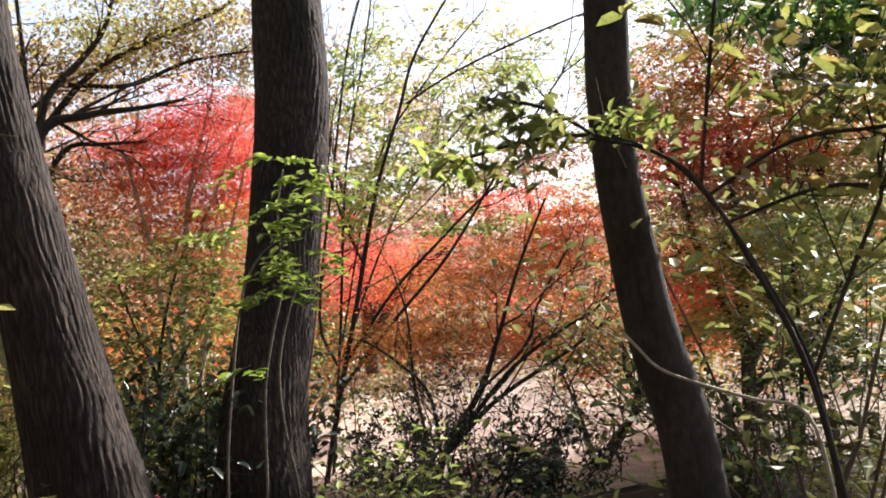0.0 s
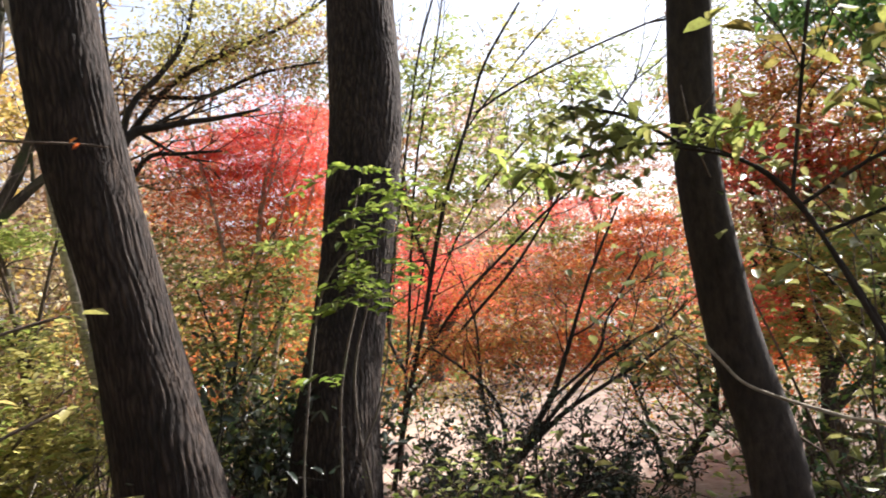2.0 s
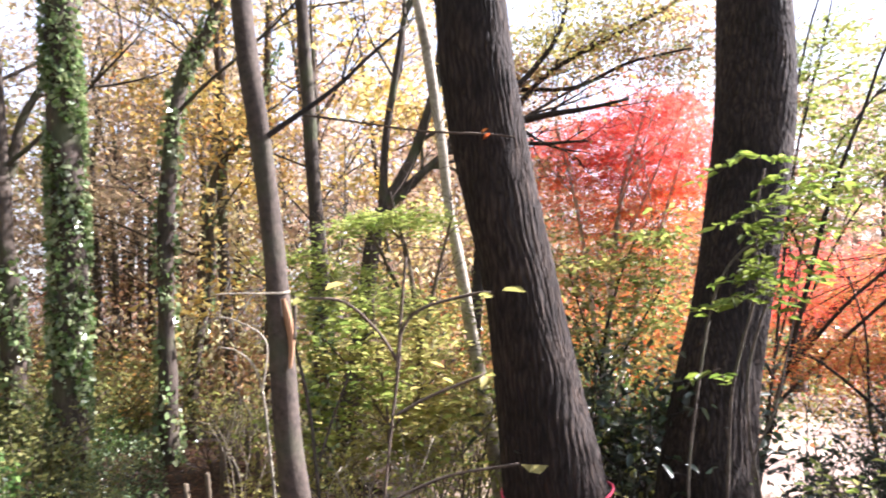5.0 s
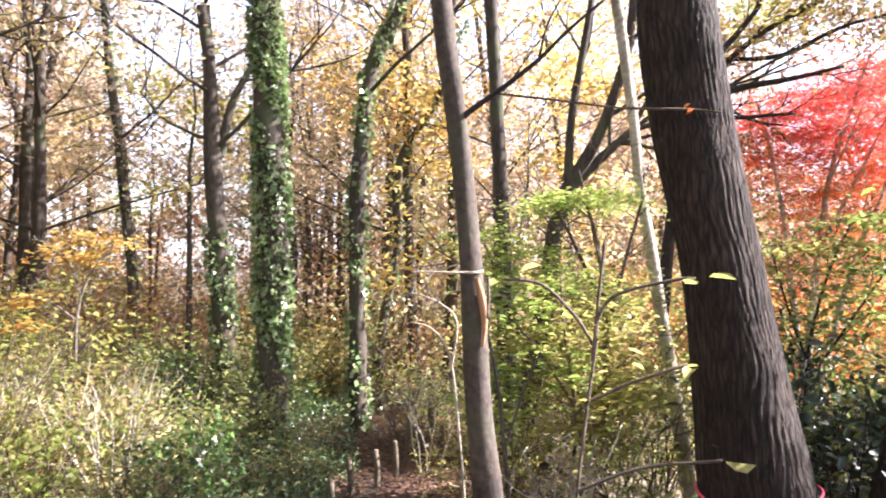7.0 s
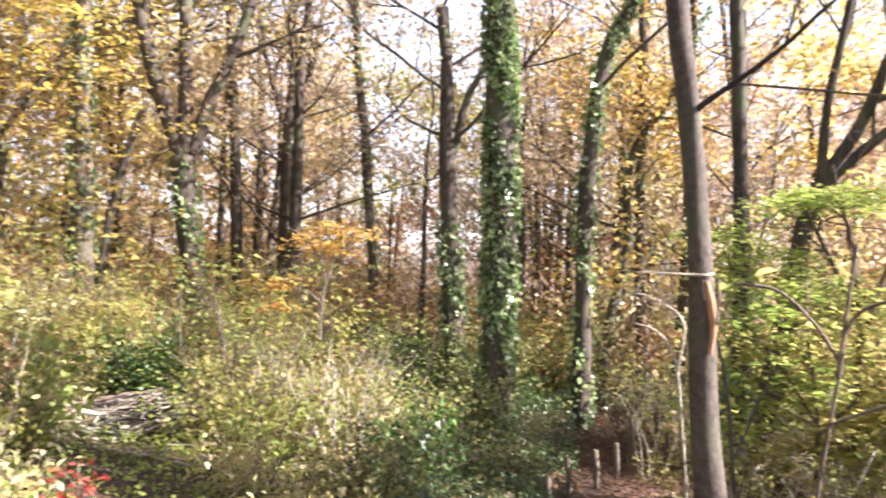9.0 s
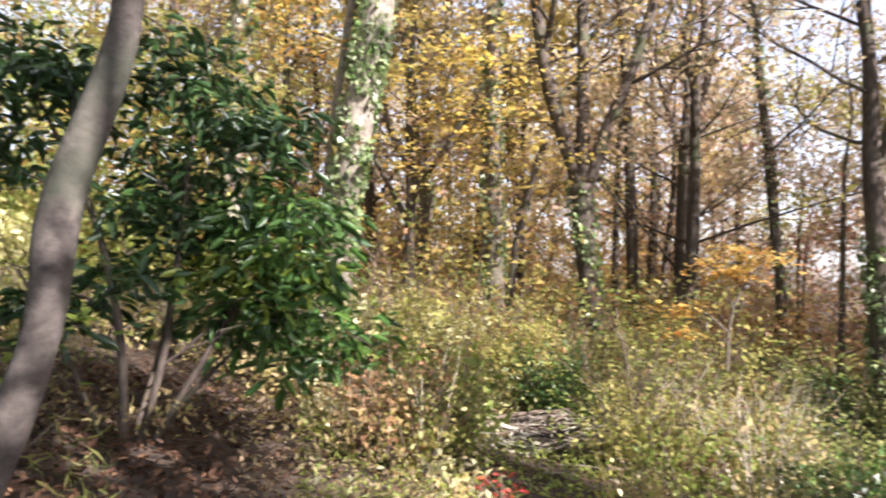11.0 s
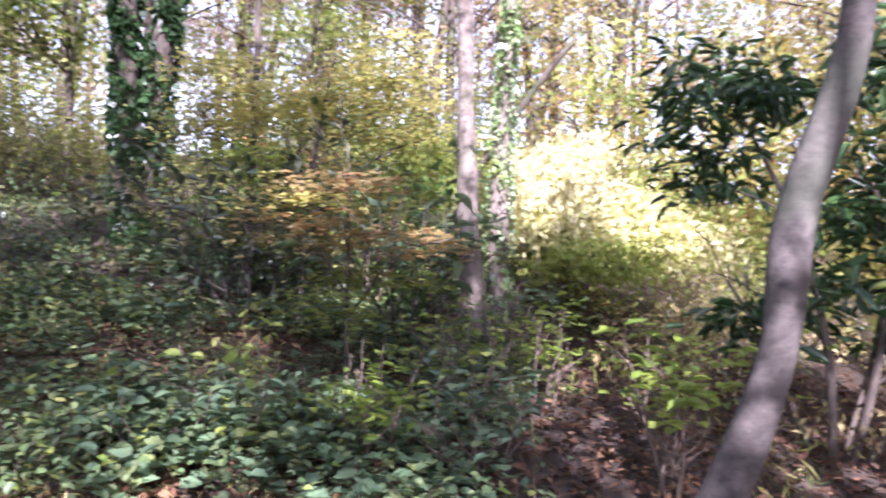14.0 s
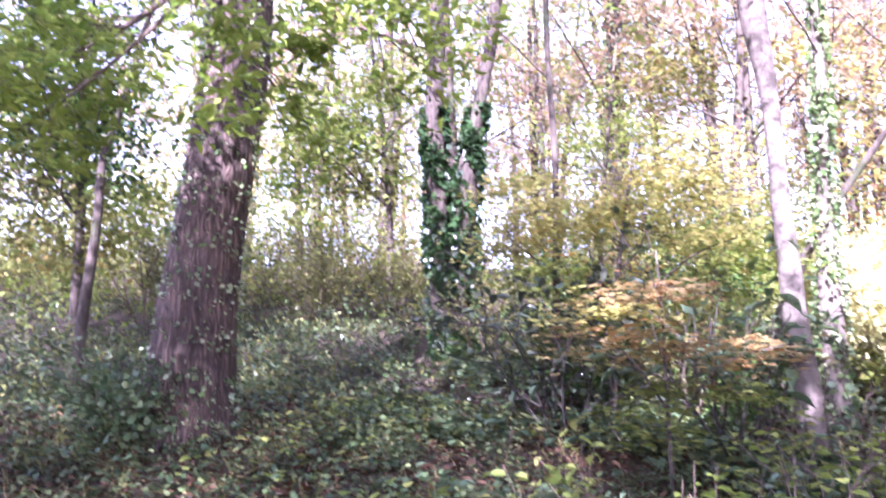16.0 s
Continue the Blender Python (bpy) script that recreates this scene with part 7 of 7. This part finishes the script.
strand("stem", "stem", [(-3.58, 3.56, float(ground(lx, ly)) - 0.05, 0.014), (-3.63, 3.53, 0.45, 0.013), (-3.64, 3.52, 0.68, 0.012), (-3.67, 3.50, 0.95, 0.011), (-3.71, 3.46, 1.22, 0.010)], BARK_BROWN, lone, 7)
strand("peeled_top", "peeled_top", [(-3.71, 3.46, 1.20, 0.0105), (-3.74, 3.43, 1.30, 0.010), (-3.76, 3.41, 1.38, 0.007)], BARK_PALE, lone, 7, "pale peeled wood")
strand("side_stem", "side_stem", [(-3.61, 3.54, 0.45, 0.009), (-3.54, 3.62, 0.73, 0.008), (-3.45, 3.69, 0.99, 0.006)], BARK_BROWN, lone, 6)

# bare sapling of pale crooked twigs beside the path
lx, ly = -4.10, 3.70
bare = thing("dead_sapling", lx, ly, float(ground(lx, ly)), "bare dead sapling with pale crooked twigs", "sapling")
for rows in ([(-4.10, 3.70, float(ground(lx, ly)) - 0.05, 0.010), (-4.13, 3.66, 0.45, 0.009), (-4.16, 3.62, 0.93, 0.008), (-4.24, 3.54, 1.11, 0.006), (-4.34, 3.44, 1.16, 0.004)],
             [(-4.15, 3.63, 0.85, 0.007), (-4.12, 3.66, 1.15, 0.007), (-4.20, 3.58, 1.28, 0.006), (-4.34, 3.44, 1.35, 0.006), (-4.43, 3.34, 1.24, 0.004)],
             [(-4.33, 3.45, 1.35, 0.006), (-4.30, 3.48, 1.51, 0.005), (-4.26, 3.53, 1.67, 0.004), (-4.28, 3.51, 1.76, 0.003)],
             [(-4.30, 3.48, 1.50, 0.004), (-4.22, 3.56, 1.50, 0.004), (-4.10, 3.68, 1.54, 0.003)], [(-4.22, 3.56, 1.29, 0.004), (-4.13, 3.65, 1.36, 0.003), (-4.05, 3.72, 1.35, 0.002)]):
    strand("twig", "twig", rows, BARK_PALE, bare, 6)

# string round the young tree and a thin wire with a withered leaf to the leaning trunk
tx, ty, tz = -3.38, 3.00, 1.49
tie = thing("string_tie", tx, ty, tz, "pale string tied round the young trunk", "string")
w = Wood()
a = np.linspace(0, 6.283, 25)
for k in range(2):
    w.tube(np.stack([0.068 * np.cos(a), 0.068 * np.sin(a), 0.006 * k + 0.004 * np.sin(a * 2)], 1), np.full(25, 0.004), 5)
part("loop", w.mesh("loop"), STRING, tie)
strand("tail", "tail", [(-3.34, 2.90, 1.49, 0.005), (-3.42, 2.82, 1.495, 0.005), (-3.48, 2.76, 1.50, 0.004), (-3.53, 2.70, 1.50, 0.003)], STRING, tie)
wx, wy, wz = -2.82, 4.03, 2.43
wire = thing("thin_wire", wx, wy, wz, "thin rusty wire strung to the leaning trunk", "wire")
strand("wire", "wire", [(-3.55, 3.42, 2.56, 0.008), (-3.26, 3.65, 2.50, 0.008), (-2.95, 3.85, 2.43, 0.008), (-2.61, 4.05, 2.39, 0.008), (-2.46, 4.12, 2.36, 0.008)], TWIG, wire, 4)
part("withered_leaf", leaves("withered_leaf", np.array([(-2.63, 4.02, 2.39), (-2.58, 4.04, 2.39)]) - np.array((wx, wy, wz)), 0.07, np.random.default_rng(503), 0.5, 0.5, shape="round"), ORANGE, wire)

# pink ribbon round the foot of the leaning trunk
rx, ry, rz = -2.44, 4.41, 0.16
ribbon = thing("ribbon", rx, ry, rz, "pink plastic ribbon tied round the trunk foot", "ribbon")
w = Wood()
a = np.linspace(0, 6.283, 41)
w.tube(np.stack([0.345 * np.cos(a), 0.345 * np.sin(a), 0.02 * np.sin(a * 2 + 1) + 0.02 * np.sin(a)], 1), np.full(41, 0.009), 6)
part("band", w.mesh("band"), RIBBON, ribbon)

# bough of the young tree
strand("bough", "bough", [(-3.41, 2.94, 2.30, 0.018), (-3.33, 2.99, 2.37, 0.017), (-3.18, 3.10, 2.49, 0.014), (-3.04, 3.21, 2.62, 0.012), (-2.91, 3.31, 2.77, 0.010), (-2.75, 3.42, 2.92, 0.007)], BARK_BLACK, young, 7)
strand("bough", "bough", [(-3.04, 3.21, 2.62, 0.008), (-2.98, 3.22, 2.80, 0.006), (-2.88, 3.24, 2.95, 0.004)], BARK_BLACK, young, 5)

# split in the bark of the young tree
nx, ny, nz = -3.29, 2.99, 1.29
split = thing("bark_split", nx, ny, nz, "torn strip of bare reddish wood on the young trunk", "bark")
strand("torn_strip", "torn_strip", [(-3.30, 2.96, 1.46, 0.013), (-3.29, 2.98, 1.35, 0.022), (-3.28, 2.99, 1.23, 0.019), (-3.29, 2.98, 1.09, 0.008)], SPLIT_WOOD, split, 7)
strand("torn_strip", "torn_strip", [(-3.24, 2.98, 1.47, 0.008), (-3.24, 2.98, 1.38, 0.008), (-3.25, 2.98, 1.24, 0.008)], BARK_GREY, split, 6)

# rail fence at the edge of the clearing
f0, f1 = (2.24, 8.12), (3.13, 6.95)
fence = thing("rail_fence", *f0, float(ground(*f0)), "low weathered wooden rail fence along the clearing", "fence")
o = np.array(fence.location)
for k in range(5):
    x, y = f0[0] + (f1[0] - f0[0]) * k / 4, f0[1] + (f1[1] - f0[1]) * k / 4
    g = float(ground(x, y))
    w = Wood()
    w.tube(np.array([(x, y, g - 0.1), (x, y, g + 0.25), (x, y, g + 0.5), (x, y, g + 0.52)]) - o, np.array([0.05, 0.05, 0.05, 0.035]), 10, lumps(0.03, k))
    part("post", w.mesh("post"), STAKE, fence)
    if k < 4:
        x2, y2 = f0[0] + (f1[0] - f0[0]) * (k + 1) / 4, f0[1] + (f1[1] - f0[1]) * (k + 1) / 4
        g2 = float(ground(x2, y2))
        for h in (0.2, 0.42):
            w = Wood()
            w.tube(np.array([(x, y - 0.04, g + h), ((x + x2) / 2, (y + y2) / 2 - 0.04, (g + g2) / 2 + h - 0.01), (x2, y2 - 0.04, g2 + h)]) - o, np.array([0.032, 0.03, 0.032]), 8, lumps(0.03, k + 7))
            part("rail", w.mesh("rail"), STAKE, fence)


def boulder(x, y, size, label, mat, seed, squash=0.6):
    g = float(ground(x, y))
    here = thing("boulder", x, y, g, label, "stone")
    bm = bmesh.new()
    bmesh.ops.create_icosphere(bm, subdivisions=3, radius=size)
    for v in bm.verts:
        n = noise.noise(v.co * (1.4 / size) + Vector((seed, 0, 0))) * 0.35 + noise.noise(v.co * (4 / size)) * 0.08
        v.co *= 1 + n
        v.co.z = v.co.z * squash + size * squash * 0.5
    me = bpy.data.meshes.new("rock")
    bm.to_mesh(me)
    bm.free()
    part("rock", smooth(me), mat, here)


boulder(1.05, 21.00, 0.75, "dark grey-green boulder at the far side of the clearing", ROOF, 3.0, 0.9)
boulder(-3.59, 10.43, 0.3, "pale sunlit stone among the shrubs", STONE, 5.0)
boulder(-4.08, 10.80, 0.22, "pale sunlit stone among the shrubs", STONE, 6.0)
boulder(-8.06, 3.85, 0.16, "pale stone on the weedy slope", STONE, 7.0)

bush(-0.48, -6.40, "ivy bush at the foot of the thick trunk", HERB, 0.55, 0.5, 9, 1300, 0.055, 0.12, 0.5, 506, leaf="round", wide=0.8, level=2, kids=(3, 4))

# leaves overhanging from the thick ivied tree
over = thing("overhanging_branch", -1.17, -6.30, 5.15, "leafy branch reaching out from the thick ivied trunk", "branch")
r = np.random.default_rng(505)
tips = []
for rows in ([(-1.08, -5.60, 4.74, 0.044), (-0.73, -5.63, 4.31, 0.031), (-0.29, -5.63, 3.87, 0.018), (0.14, -5.60, 3.56, 0.010)], [(-1.06, -5.40, 4.62, 0.042), (-1.40, -5.35, 4.25, 0.027), (-1.77, -5.27, 4.04, 0.017), (-2.14, -5.16, 3.89, 0.010)], [(-1.04, -5.21, 4.51, 0.033), (-0.62, -5.24, 3.90, 0.017), (-0.17, -5.23, 3.36, 0.010), (0.15, -5.20, 3.04, 0.008)],
             [(-1.06, -5.45, 4.60, 0.030), (-0.95, -5.30, 4.10, 0.020), (-1.05, -5.20, 3.75, 0.012), (-1.25, -5.10, 3.45, 0.008)]):
    strand("limb", "limb", rows, TWIG, over)
    ln = catmull(rows, 6)[8:, :3] - np.array(over.location)
    for k in range(9):
        w = Wood()
        i = r.integers(0, len(ln) - 1)
        branch(w, tips, ln[i], turn_from(ln[i + 1] - ln[i], r.uniform(0.5, 1.1), r.uniform(0, 6.28)), r.uniform(0.4, 0.8), 0.006, 1, r, 0.0, 0.25, (3, 4))
        part("twig", w.mesh("twig"), TWIG, over)
part("foliage", leaves("foliage", scatter(tips, 2600, 0.1, r, 0.5), 0.095, r, 0.65, 0.45, 0.1, shape="round"), FRESH, over)

# leaves cut away toward the sun to light chosen spots: the trunk, the plants and the brush pile
bpy.context.view_layer.update()
CUT_SUN_GAPS = [((-3.08, -1.39, 1.74), 0.12), ((-3.09, -1.37, 1.88), 0.12), ((-3.06, -1.46, 1.36), 0.1), ((-3.07, -1.52, 1.08), 0.08), ((-4.02, -2.35, 1.30), 0.22), ((-3.5, -4.2, 2.0), 0.17), ((-3.16, -4.4, 1.97), 0.15),
        ((-3.84, -3.9, 1.82), 0.15), ((-6.8, -5.0, 2.75), 0.5), ((-3.19, -3.86, 0.85), 0.2), ((-4.35, -3.39, 0.85), 0.2), ((-4.6, -5.6, 1.35), 0.3),
        ((-7.72, 0.78, 0.15), 0.5), ((-8.2, -0.7, 0.9), 0.6), ((-7.2, 1.6, 0.5), 0.5), ((-6.5, -0.1, 0.7), 0.5),
        ((-3.9, 4.8, 1.1), 0.45), ((-7.5, 2.5, 1.8), 0.35), ((-5.47, -2.43, 0.53), 0.14), ((-6.14, -2.33, 0.53), 0.2), ((-5.58, -1.97, 0.43), 0.16), ((-5.05, -2.13, 0.45), 0.12), ((-5.25, -1.46, 0.33), 0.16)]
seen = set()
for ob in [o for o in scene.objects if o.type == "MESH" and o.name.split(".")[0] in ("crown", "foliage")]:
    me = ob.data
    if me.name in seen or not len(me.polygons):
        continue
    m = np.array(ob.matrix_world)
    mid = np.empty(len(me.polygons) * 3)
    me.polygons.foreach_get("center", mid)
    mid = mid.reshape(-1, 3) @ m[:3, :3].T + m[:3, 3]
    drop = np.zeros(len(mid), bool)
    for spot, wide in CUT_SUN_GAPS:
        v = mid - np.array(spot)
        along = v @ np.array(toward)
        drop |= (along > 0.5) & (np.linalg.norm(v - along[:, None] * np.array(toward), axis=1) < wide)
    if drop.any():
        seen.add(me.name)
        bm = bmesh.new()
        bm.from_mesh(me)
        bm.faces.ensure_lookup_table()
        bmesh.ops.delete(bm, geom=[bm.faces[int(q)] for q in np.nonzero(drop)[0]], context="FACES")
        bm.to_mesh(me)
        bm.free()
